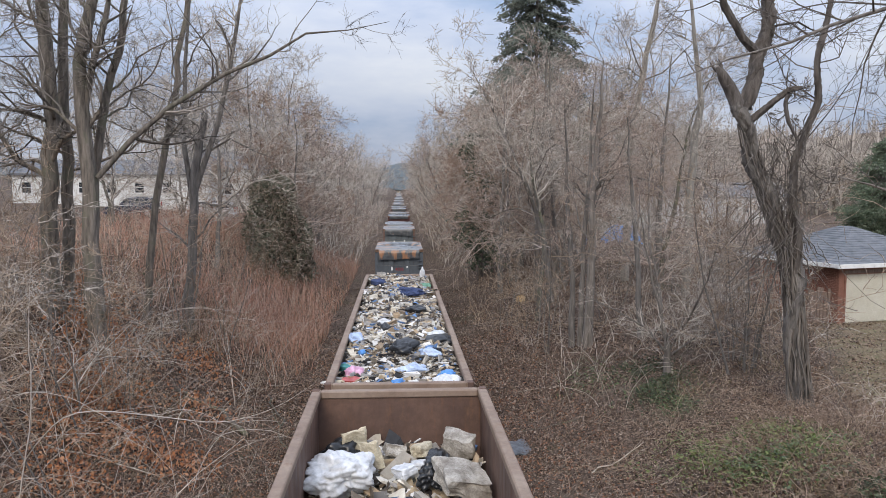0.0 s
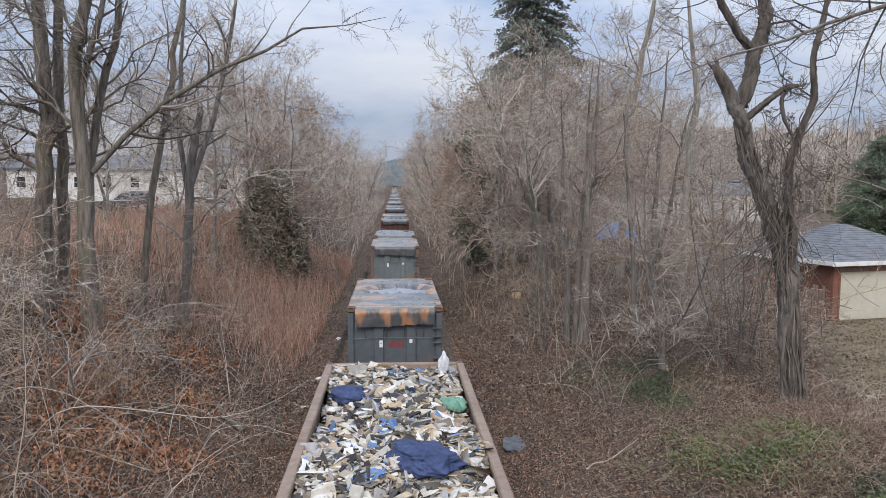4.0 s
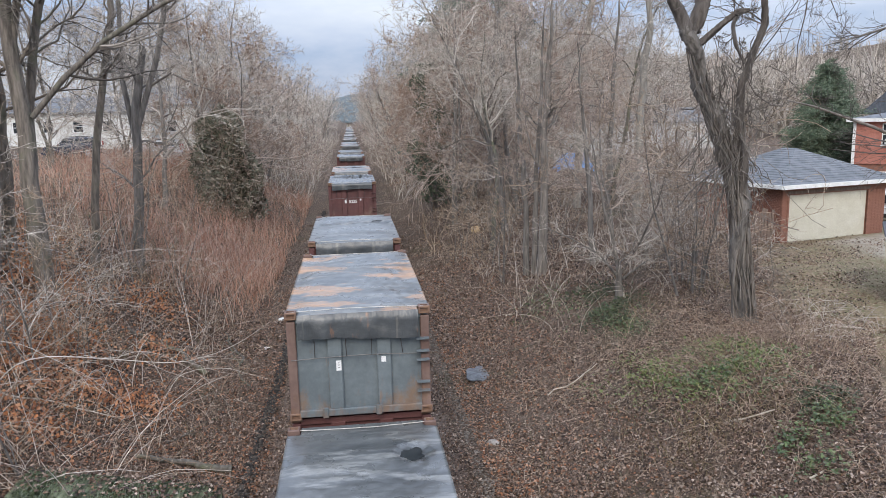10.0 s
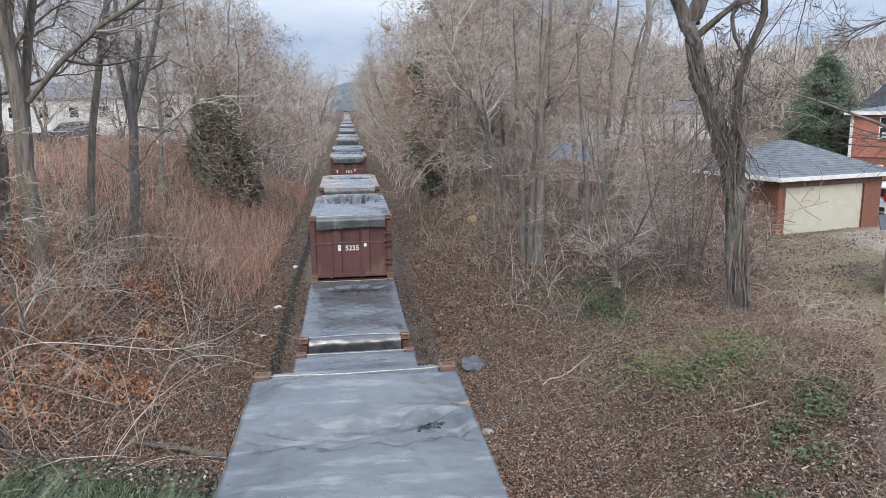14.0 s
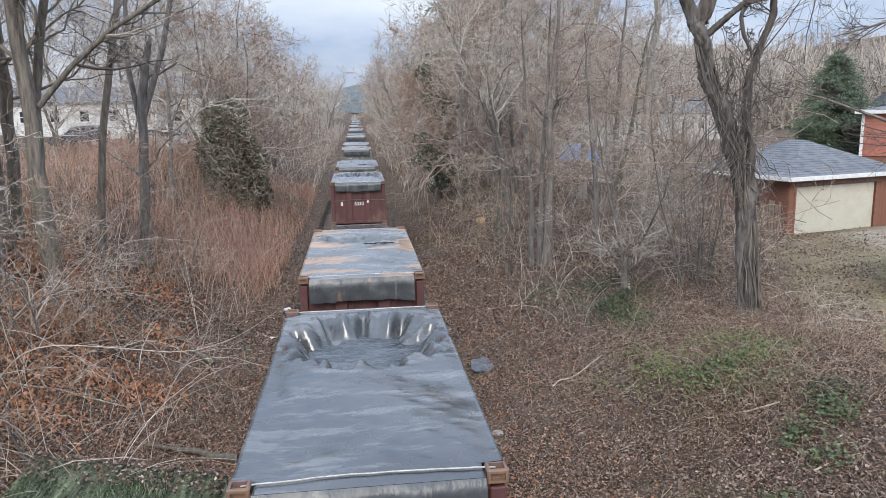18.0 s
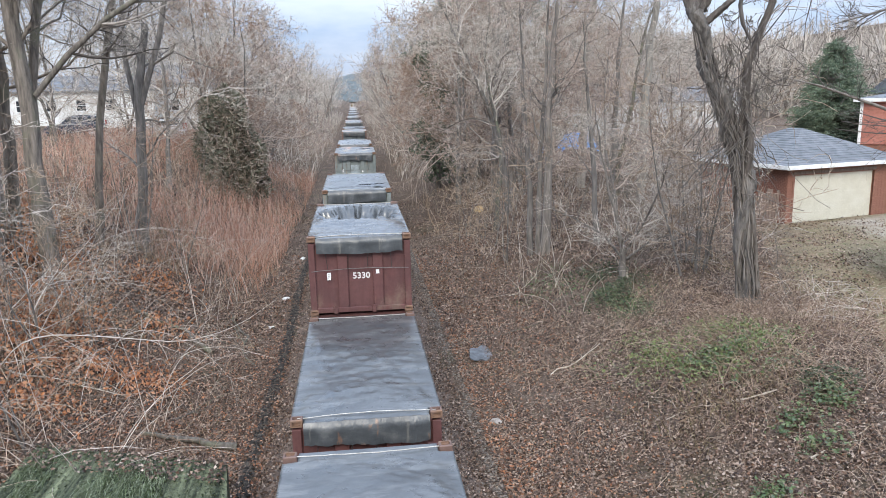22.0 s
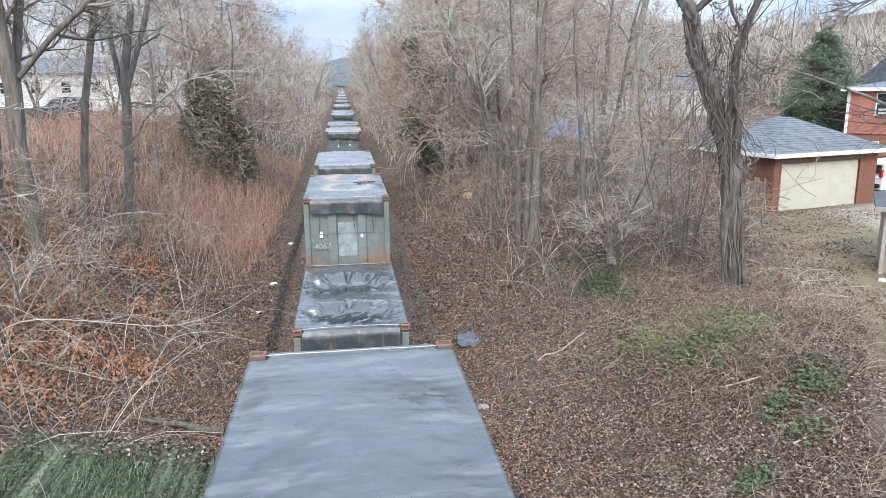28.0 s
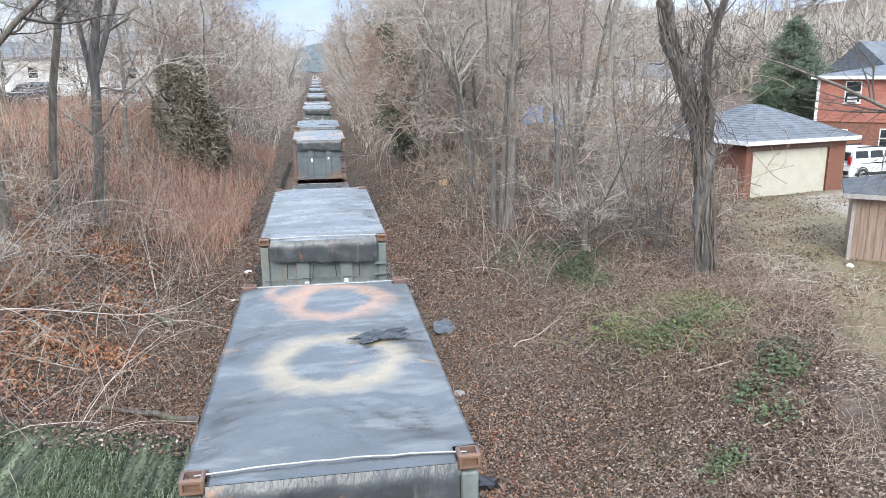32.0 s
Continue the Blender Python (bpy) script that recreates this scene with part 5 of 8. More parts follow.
    for k in range(80):
        s = path[rs.integers(2, 8)] + rs.normal(0, 0.28, 3) + np.array([0.15, -0.25, rs.uniform(-0.6, 1.2)])
        L = rs.uniform(0.5, 2.2)
        t = np.linspace(0, 1, 7)[:, None]
        sway = rs.normal(0, 0.55, 3) * np.array([1, 1, 0])
        P = s + np.array([0, 0, -L]) * t + sway * t * t + np.cumsum(rs.normal(0, 0.055, (7, 3)), axis=0)
        vines.append(tubes(P[None], np.full((1, 7), rs.uniform(0.005, 0.011)), 3))
    for k in range(34):
        s = path[rs.integers(3, 8)] + rs.normal(0, 0.1, 3)
        d = unit(np.array([rs.normal(0, 1), rs.normal(-0.4, 0.6), rs.normal(0.1, 0.5)]))
        t = np.linspace(0, 1, 6)[:, None]
        P = s + d * rs.uniform(0.6, 1.7) * t + np.array([0, 0, -0.5]) * t ** 2 + np.cumsum(rs.normal(0, 0.05, (6, 3)), axis=0)
        vines.append(tubes(P[None], np.linspace(0.016, 0.005, 6)[None], 3))
    for k in range(130):
        s = np.array([rs.uniform(9.9, 10.75) - o[0], rs.normal(19.3, 0.12) - o[1], rs.uniform(5.6, 8.7) - z0])
        t = np.linspace(0, 1, 7)[:, None]
        d = unit(np.array([rs.normal(0, 0.5), rs.normal(0, 0.2), rs.choice([-1, 1]) * rs.uniform(0.4, 1.2)]))
        P = s + d * rs.uniform(0.5, 1.6) * t + np.cumsum(rs.normal(0, 0.06, (7, 3)), axis=0)
        vines.append(tubes(P[None], np.full((1, 7), rs.uniform(0.007, 0.02)), 4))
    part("vine_tangle", fast_mesh("vine_tangle", *merge(*vines[::2]), M_BARK), None, ob, "bare woody vines")
    part("vine_tangle", fast_mesh("vine_tangle", *merge(*vines[1::2]), M_BARK_GREY), None, ob, "pale dead vines")
    ob.matrix_basis = pose(o[0], o[1], z0)


make_big_tree()


def limb_tree(name, label, trunk, radii, seed, per=10, share=0.40, twig=M_TWIG, mat=M_BARK_GREY, lo=0.3, fine=0.006, rise=0.12, limbs=()):
    """A tree whose trunk follows given points; base at the first."""
    P0 = np.array(trunk, float)
    base = P0[0].copy()
    rs = np.random.default_rng(seed)
    # refine the line so that the trunk bends softly
    u = np.linspace(0, len(P0) - 1, 14)
    P = np.stack([np.interp(u, np.arange(len(P0)), P0[:, i]) for i in range(3)], -1) - base
    P[1:-1] += rs.normal(0, 0.035, (12, 3)) * np.array([1, 1, 0])
    R = np.interp(u, np.arange(len(P0)), radii)
    P, R = P[None], R[None]
    P1, R1 = branch_level(rs, P, R, per, share, lo, 60, rise, 0.26, 8, 0.012, thin=0.30)
    P2, R2 = branch_level(rs, P1, R1, 8, 0.46, 0.15, 52, rise * 0.5, 0.28, 5, 0.009)
    P3, R3 = branch_level(rs, P2, R2, 6, 0.5, 0.1, 50, rise * 0.3, 0.3, 3, 0.007)
    P4, R4 = branch_level(rs, P3, R3, 3, 0.6, 0.1, 48, 0.02, 0.2, 1, fine * 0.9)
    thick, fines = [tubes(P, R, 10), tubes(P1, R1, 6)], [tubes(P2, R2, 4), tubes(P3, R3, 3), tubes(P4, R4, 3)]
    for pts, rad in limbs:
        A, B = (np.array(pts, float) - base)[None], np.array(rad, float)[None]
        A1, B1 = branch_level(rs, A, B, 15, 0.2, 0.15, 50, 0.1, 0.2, 5, 0.010, thin=0.55)
        A2, B2 = branch_level(rs, A1, B1, 6, 0.5, 0.1, 48, 0.06, 0.2, 3, 0.007)
        A3, B3 = branch_level(rs, A2, B2, 4, 0.55, 0.1, 45, 0.03, 0.2, 2, 0.005)
        thick.append(tubes(A, B, 8))
        fines += [tubes(A1, B1, 5), tubes(A2, B2, 3), tubes(A3, B3, 3)]
    ob = thing(name, label, "tree", "tall trees on the banks")
    part("trunk", fast_mesh("trunk", *thick[0], mat, True), None, ob)
    for k in range(len(P1)):
        part("limb", fast_mesh("limb", *tubes(P1[k:k + 1], R1[k:k + 1], 6), mat, True), None, ob)
    for v, f in thick[2:]:
        part("limb", fast_mesh("limb", v, f, mat, True), None, ob)
    part("crown", fast_mesh("crown", *merge(*fines), twig), None, ob)
    ob.matrix_basis = Matrix.Translation(base)
    return ob


def g(x, y, dz=0.0):
    return (x, y, place_on(x, y) + dz)


LEFT = "tall bare tree with a dark furrowed trunk on the bank"
BANK = dict(mat=M_BARK_BANK, twig=M_TWIG_BANK, per=9, share=0.27, lo=0.34)
limb_tree("bank_tree", LEFT, [g(-12.1, 26, -0.3), (-11.87, 26, 7.14), (-11.66, 26, 10.19), (-11.81, 26, 12.8), (-12.1, 26, 18)], [0.311, 0.266, 0.244, 0.222, 0.0888], 21, **BANK,
          limbs=(([(-11.9, 26, 8.2), (-11.2, 25.6, 9.3), (-10.4, 25.2, 9.6), (-9.5, 25, 10.1)], [0.0888, 0.074, 0.0518, 0.0148]), ([(-11.8, 26, 8.0), (-12.7, 25.6, 8.6), (-13.2, 25.2, 9.8), (-13.6, 25, 11.5)], [0.0962, 0.0814, 0.0666, 0.0296])))
limb_tree("bank_tree", LEFT, [g(-11.85, 27, -0.3), (-11.72, 27, 6.72), (-11.67, 27, 10.29), (-11.61, 27, 13.0), (-11.3, 27, 19)], [0.252, 0.2, 0.185, 0.163, 0.0592], 22, **BANK)
limb_tree("bank_tree", "tall bare tree reaching a long dark limb over the cutting", [g(-10.05, 25, -0.3), (-10.11, 25, 7.16), (-10.21, 25, 9.19), (-10.3, 25, 11.54), (-9.87, 25, 13.33), (-8.6, 25, 17.5)], [0.296, 0.252, 0.229, 0.207, 0.178, 0.0518], 23, **BANK,
          limbs=(([(-9.85, 25, 8.0), (-8.77, 25, 9.19), (-7.47, 25, 10.3), (-5.62, 25, 11.4), (-4.15, 24.8, 11.96), (-2.95, 24.5, 12.61), (-1.57, 24, 12.63), (-0.27, 23.5, 12.8)], [0.0962, 0.0925, 0.0814, 0.0666, 0.0518, 0.037, 0.0185, 0.0074]),
                 ([(-10.2, 25, 10.1), (-9.85, 25, 11.73), (-9.44, 25, 12.98), (-8.9, 25, 15.5)], [0.126, 0.111, 0.0962, 0.037])))
limb_tree("bank_tree", "slender leaning bare tree on the bank", [g(-10.7, 26, -0.3), (-10.4, 26, 7.72), (-10.03, 26, 10.2), (-9.4, 26, 12.08), (-9.11, 26, 13.94), (-8.7, 26, 17.5)], [0.178, 0.148, 0.137, 0.126, 0.111, 0.037], 26, **BANK)
limb_tree("bank_tree", LEFT, [g(-13.9, 24, -0.3), (-13.5, 24, 6.4), (-13.1, 24, 11), (-12.9, 24.5, 17)], [0.192, 0.148, 0.118, 0.0444], 28, **BANK)
limb_tree("bank_tree", "slender leaning bare tree on the bank", [g(-10.2, 30, -0.3), (-9.83, 30, 5.48), (-9.37, 30, 8.39), (-8.74, 30, 11.04), (-8.51, 30, 13), (-7.7, 30, 18)], [0.163, 0.141, 0.133, 0.122, 0.104, 0.0296], 24, **BANK)
limb_tree("bank_tree", "short bare tree broken off at the top", [g(-9.05, 32, -0.3), (-8.97, 32, 3.15), (-8.77, 32, 6.05), (-8.59, 32, 8.44), (-8.25, 32, 9.86), (-8.13, 32, 10.8)], [0.296, 0.207, 0.185, 0.178, 0.148, 0.118], 25, mat=M_BARK_GREY, twig=M_TWIG, per=8, share=0.3,
          limbs=(([(-8.65, 32, 7.4), (-7.6, 32, 10.33), (-7.08, 32, 12.44), (-6.68, 32, 14.53), (-6.3, 32, 17)], [0.126, 0.111, 0.0962, 0.074, 0.0296]), ([(-8.7, 32, 7.0), (-9.1, 32.3, 9.5), (-9.0, 32.5, 13), (-8.6, 32.5, 17)], [0.118, 0.104, 0.0814, 0.0296]), ([(-8.0, 32, 9.2), (-7.0, 31.6, 9.7), (-6.0, 31.3, 9.2), (-5.0, 31, 8.8)], [0.0592, 0.0444, 0.0296, 0.0074])))
# a tree out past the shed spreads limbs into the view
limb_tree("yard_tree", "bare yard tree with low dark spreading limbs", [g(20.5, 14.5, -0.3), (20.4, 14.6, 5.0), (20.2, 14.8, 9.0), (20.0, 15.0, 16)], [0.34, 0.28, 0.2, 0.05], 31, twig=M_BARK,
          limbs=(([(20.3, 14.7, 5.6), (17.8, 15.8, 5.9), (15.53, 17, 6.05), (14.26, 17, 6.62), (12.78, 17, 7.22), (11.18, 17, 7.75), (10.26, 17, 7.96)], [0.12, 0.085, 0.06, 0.05, 0.04, 0.026, 0.010]),
                 ([(20.2, 14.8, 9.5), (16.5, 15.5, 11.6), (13.5, 16, 12.3), (11.58, 16, 12.16), (10.69, 16, 11.6), (9.45, 16, 11.22), (8.57, 16, 10.85), (7.19, 16, 10.47), (6.07, 16, 10.04)], [0.12, 0.09, 0.065, 0.052, 0.046, 0.038, 0.03, 0.02, 0.010]),
                 ([(20.2, 14.8, 8.5), (17.5, 16.5, 10.0), (15.5, 18, 10.2), (13.6, 18.5, 9.6), (12.4, 18.6, 9.3)], [0.09, 0.07, 0.045, 0.028, 0.010])))


def scatter_woods():
    rs = np.random.default_rng(40)
    spots = []

    def free(x, y, gap):
        return all((x - a) ** 2 + (y - b) ** 2 > gap * gap for a, b in spots)

    def fill(n, x0, x1, y0, y1, gap, kinds, smin=0.8, smax=1.15):
        k = tries = 0
        while k < n and tries < n * 60:
            tries += 1
            y = y0 + (y1 - y0) * rs.random() ** 1.15
            x = rs.uniform(x0, x1)
            if (x > 15.5 and y < 46) or (26 < x < 46 and y < 62) or (-0.215 < x / y < -0.115 and y < 53) or (0.08 < x / y < 0.135 and y < 66) or (0.23 < x / y < 0.345 and 20 < y < 76 and rs.random() < 0.85) or (x > 11.5 and x > 0.53 * y - 0.5 and y < 40) or not free(x, y, gap):
                continue
            spots.append((x, y))
            kinds[rs.integers(0, len(kinds))].put(x, y, rs.uniform(smin, smax), rs.uniform(0, 360))
            k += 1

    fill(9, -13, -7.0, 44, 95, 3.0, FOREST)
    fill(5, -30, -15, 44, 66, 4.0, FOREST, 0.6, 0.8)
    fill(13, 7.2, 15, 45, 105, 3.0, FOREST)
    fill(9, 14, 40, 58, 110, 5.0, FOREST)
    for x, y, s in ((8.5, 52, 1.0), (11, 58, 1.1), (7.8, 66, 1.1), (13, 49, 0.9), (10, 76, 1.2), (-10.5, 58, 1.0), (-8.2, 72, 1.1)):
        BEECH.put(x, y, s, rs.uniform(0, 360))
    for x, y, s, k in ((7.3, 38.5, 0.72, 3), (8.6, 41, 0.8, 1), (9.9, 44, 0.8, 5), (12.9, 35.5, 0.62, 2), (15.2, 42, 0.8, 3)):
        FOREST[k].put(x, y, s, rs.uniform(0, 360))
    for x, y, s, k in ((27.5, 84, 0.8, 1), (29.6, 86, 0.9, 0), (31.2, 88, 0.8, 3), (25.0, 90, 0.9, 2)):
        FOREST[k].put(x, y, s, rs.uniform(0, 360))
    spots.clear()
    fill(4, 12.5, 26, 46, 56, 2.2, FOREST, 0.55, 0.85)
    fill(4, 12.5, 17.5, 26, 48, 1.0, SAPLINGS, 0.6, 1.0)
    fill(7, 5.5, 13, 27, 48, 0.9, SAPLINGS, 0.7, 1.1)
    for x, y, s, k in ((12.0, 24.5, 0.9, 0), (11.2, 23.0, 0.8, 5), (13.4, 27.3, 0.95, 1), (12.5, 25.8, 1.0, 4), (11.5, 24.2, 1.1, 6), (13.0, 26.4, 0.8, 2), (12.4, 23.6, 0.9, 1)):
        SAPLINGS[k].put(x, y, s, rs.uniform(0, 360))
    fill(6, 11, 15, 20, 42, 1.0, SAPLINGS, 0.6, 1.1)
    fill(13, -17, -6.8, 22, 46, 0.9, BRUSH, 0.6, 1.1)
    fill(11, -16, -7.5, 17, 27, 0.8, SAPLINGS, 0.7, 1.15)
    fill(9, -13, -6.8, 14.5, 23, 0.6, BRUSH, 0.5, 0.9)
    fill(14, 12, 16, 9, 18, 1.0, SAPLINGS, 0.4, 0.7)


scatter_woods()


def far_woods():
    """Distant woods past the places where single trees can be told apart."""
    rs = np.random.default_rng(50)
    base = []
    for s in range(5):
        t, c, _ = tree_parts(60 + s, 16, 0.2, counts=(15, 6, 5), lo=0.14, fine=0.018, sides=(5, 3, 3, 3, 3), rise=0.16, spread=60, ks=(4, 2, 1, 1), wob=0.1, lean=0.08, share=0.42)
        base.append((merge(*t), c))
    # the left woods take the paler twigs, so haze sits in their colour
    for name, side, mat in (("far_woods", -1, M_TWIG_PALE), ("far_woods", 1, M_TWIG)):
        V, F, VT, FT = [], [], [], []
        for k in range(115):
            y = 95 + 430 * rs.random() ** 1.5
            x = side * (6.3 + y * 0.004 + rs.exponential(9 + y * 0.06))
            (vt, ft), (v, f) = base[rs.integers(0, 5)]
            a, sc = rs.uniform(0, 6.28), rs.uniform(0.75, 1.2)
            R = np.array([[np.cos(a), -np.sin(a), 0], [np.sin(a), np.cos(a), 0], [0, 0, 1]]) * sc
            V.append(v @ R.T + np.array([x, y, place_on(x, y)]))
            F.append(f)
            VT.append(vt @ R.T + np.array([x, y, place_on(x, y)]))
            FT.append(ft)
        v, f = merge(*zip(VT, FT))
        tagged(new("far_trunks", fast_mesh("far_trunks", v, f, M_BARK_GREY)), "grey trunks of the distant woods", "woods", kind="stuff")
        v, f = merge(*zip(V, F))
        tagged(new(name, fast_mesh(name, v, f, mat)), "distant bare woods lining the railway cutting", "woods", kind="stuff")
    # wooded hills on the skyline
    V, F = [], []
    n = 2000
    ang, d = rs.uniform(0.14, 0.85, n), rs.uniform(170, 600, n)
    for a, r in zip(ang, d):
        x, y = r * math.sin(a), r * math.cos(a)
        if x < 24:
            continue
        m = 46
        H = rs.uniform(12, 19)
        s = np.stack([rs.normal(0, 0.25, m), rs.normal(0, 0.25, m), H * (0.1 + 0.75 * rs.random(m))], -1)
        e = s + unit(rs.normal(0, 1, (m, 3)) + np.array([0, 0, 1.1])) * (H * rs.uniform(0.18, 0.36, m))[:, None]
        s[0], e[0] = (0, 0, -0.5), (0, 0, H)
        w = np.full((m, 2), 0.10)
        w[:, 1] = 0.04
        w[0] = (0.25, 0.08)
        v, f = tubes(np.stack([s, e], 1), w, 3)
        V.append(v + np.array([x, y, place_on(x, y)]))
        F.append(f)
    v, f = merge(*zip(V, F))
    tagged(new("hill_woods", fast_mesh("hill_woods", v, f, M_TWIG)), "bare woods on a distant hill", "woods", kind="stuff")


far_woods()


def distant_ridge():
    """The wooded ridge that closes the view down the line, tinted blue for haze."""
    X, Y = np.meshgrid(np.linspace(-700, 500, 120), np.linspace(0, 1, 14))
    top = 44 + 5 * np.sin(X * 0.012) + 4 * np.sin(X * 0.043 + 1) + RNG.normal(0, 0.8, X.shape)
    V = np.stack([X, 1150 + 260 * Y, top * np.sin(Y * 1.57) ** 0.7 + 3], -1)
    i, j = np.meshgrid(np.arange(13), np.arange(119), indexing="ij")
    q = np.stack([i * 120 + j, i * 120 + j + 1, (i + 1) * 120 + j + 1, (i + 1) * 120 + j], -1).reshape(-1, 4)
    # the blue-grey of distance haze is put into the base colour
    m = plain("haze_blue_far_woods", (0.075, 0.095, 0.10), (0.115, 0.135, 0.14), 0.02, 1.0, space="world", grain=0.15, bump_by=0)
    tagged(new("backdrop_ridge", fast_mesh("backdrop_ridge", V, q, m, True)), "distant wooded ridge with blue-grey haze put into its colour", "hill", kind="structure")


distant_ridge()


def conifer(name, label, H, r, seed, mat, droop=0.25, tiers=34, per=9, open_=0.0, width=1.0, power=0.8, fine=22, size=1.0):
    rs = np.random.default_rng(seed)
    ob = thing(name, label, "tree", "evergreens")
    P, R = stem(rs, H, r, 0.01, 8, 0.01)
    part("trunk", fast_mesh("trunk", *tubes(P, R, 8), M_BARK, True), None, ob)
    T, seg = [], []
    for i in range(tiers):
        u = i / (tiers - 1)
        z = H * (open_ + (1 - open_) * u) * 0.985
        L = H * 0.24 * width * (1 - u) ** power * rs.uniform(0.75, 1.15) + 0.2
        for k in range(per):
            a = rs.uniform(0, 6.28)
            d = np.array([np.cos(a), np.sin(a), 0])
            Lk = L * rs.uniform(0.6, 1.1)
            t = np.linspace(0, 1, 5)[:, None]
            line = np.array([0, 0, z]) + d * Lk * t + np.array([0, 0, -droop * Lk]) * t ** 1.5 + rs.normal(0, 0.03, (5, 3))
            seg.append(line)
            m = max(6, int(Lk * fine))
            uu = rs.uniform(0.12, 1, m) ** 0.8
            pts = np.stack([np.interp(uu, t[:, 0], line[:, c]) for c in range(3)], -1)
            T.append(pts + rs.normal(0, 0.10 + 0.05 * Lk, (m, 3)) * np.array([1, 1, 0.5]) - np.array([0, 0, 0.05]))
    part("branch_whorl", fast_mesh("branch_whorl", *tubes(np.array(seg), np.tile(np.linspace(0.035, 0.01, 5), (len(seg), 1)), 3), M_BARK), None, ob)
    T = np.concatenate(T)
    n = len(T)
    s = rs.uniform(0.10, 0.26, n)[:, None] * (H / 10) ** 0.35 * size
    out = unit(T * np.array([1, 1, 0]) + 1e-6)
    d = unit(out + rs.normal(0, 0.55, (n, 3)) + np.array([0, 0, -droop]))
    P = np.stack([T - d * s * 0.6, T + d * s], 1)
    v, f = tubes(P, np.concatenate([s * 0.30, s * 0.05], 1), 3)
    part("foliage", fast_mesh("foliage", v, f, mat), None, ob)
    return ob


conifer("spruce", "tall grey-green spruce above the bare woods", 42, 0.45, 71, M_SPRUCE, 0.35, 46, 8, 0.10, 1.25).matrix_basis = pose(17.6, 95, place_on(17.6, 95))
conifer("yard_fir", "dense dark green evergreen behind the garage", 9.6, 0.3, 72, M_NEEDLE, 0.12, 34, 18, 0.02, 1.55, 0.55, 46, 0.55).matrix_basis = pose(35.3, 52, place_on(35.3, 52))


def make_cedar(x, y, H, W, seed):
    """A broad rounded cedar bush under a net of dead vines."""
    rs = np.random.default_rng(seed)
    ob = thing("red_cedar", "bronze-green bushy cedar tangled with dead vines", "tree", "evergreens")
    P, R = stem(rs, H * 0.9, 0.16, 0.02, 8, 0.03)
    part("trunk", fast_mesh("trunk", *tubes(P, R, 8), M_BARK, True), None, ob)

    def shell(n, lo, hi):
        u, a = rs.random(n), rs.uniform(0, 6.28, n)
        prof = (1.02 - 0.75 * np.clip(u - 0.25, 0, 1) ** 1.3) * smooth01(1.0, 0.9, u)
        prof = prof * (1 + 0.22 * np.sin(a * 3 + u * 5) + 0.14 * np.sin(a * 5 - u * 9))
        r = W * prof * rs.uniform(lo, hi, n) ** 0.6
        z = H * (0.02 + 0.98 * u) * (1 + 0.05 * np.sin(a * 2))
        return np.stack([r * np.cos(a), r * np.sin(a), z], -1)
    T = shell(12000, 0.25, 1.08)
    n = len(T)
    s = rs.uniform(0.12, 0.32, n)[:, None]
    d = unit(unit(T * np.array([1, 1, 0])) + rs.normal(0, 0.7, (n, 3)) + np.array([0, 0, 0.35]))
    part("foliage", fast_mesh("foliage", *tubes(np.stack([T - d * s * 0.6, T + d * s], 1), np.concatenate([s * 0.30, s * 0.05], 1), 3), M_CEDAR), None, ob)
    B = shell(1500, 0.8, 1.08)
    n = len(B)
    t = np.linspace(0, 1, 5)[None, :, None]
    L = rs.uniform(0.5, 1.8, n)[:, None, None]
    d = unit(rs.normal(0, 1, (n, 3)) + np.array([0, -0.3, -0.5]))[:, None]
    line = B[:, None] + d * L * t + np.array([0, 0, -0.35]) * L * t ** 2
    part("vine_tangle", fast_mesh("vine_tangle", *tubes(line, np.full((n, 5), 0.011) * (1 - 0.5 * t[..., 0]), 3), M_BRAMBLE_BROWN), None, ob, "dead grey-brown vines")
    ob.matrix_basis = pose(x, y, place_on(x, y) - 0.2)


make_cedar(-8.5, 52, 7.5, 2.0, 73)


def ivy_trunk(x, y, H, r, seed):
    rs = np.random.default_rng(seed)
    ob = thing("ivy_clad_tree", "bare tree with its trunk wrapped in dark ivy", "tree", "ivy-clad trees")
    t, c, _ = tree_parts(seed, H, 0.2, counts=(14, 5, 5, 3), lo=0.45)
    part("trunk", fast_mesh("trunk", *t[0], M_BARK, True), None, ob)
    part("crown", fast_mesh("crown", *c, M_TWIG), None, ob)
    n = 9000
    z = 0.6 + (H * 0.76 - 0.6) * rs.random(n) ** 0.62
    a = rs.uniform(0, 6.28, n)
    rr = r * (0.75 + 0.35 * np.sin(z * 1.1 + a) + 0.25 * np.sin(z * 2.7 - 2 * a + seed)) * (1.05 - 0.45 * z / H) * rs.uniform(0.3, 1.15, n)
    part("ivy", fast_mesh("ivy", *leaf_cards(rs, np.stack([rr * np.cos(a), rr * np.sin(a), z], -1), 0.16, 0.34), M_IVY_FAR), None, ob)
    ob.matrix_basis = pose(x, y, place_on(x, y))


ivy_trunk(6.6, 60, 15.5, 1.75, 81)


M_PALE = island("pale_dead_branches", steps([(0.34, 0.29, 0.25), (0.46, 0.40, 0.34), (0.40, 0.35, 0.31), (0.54, 0.48, 0.41), (0.30, 0.24, 0.20)]))


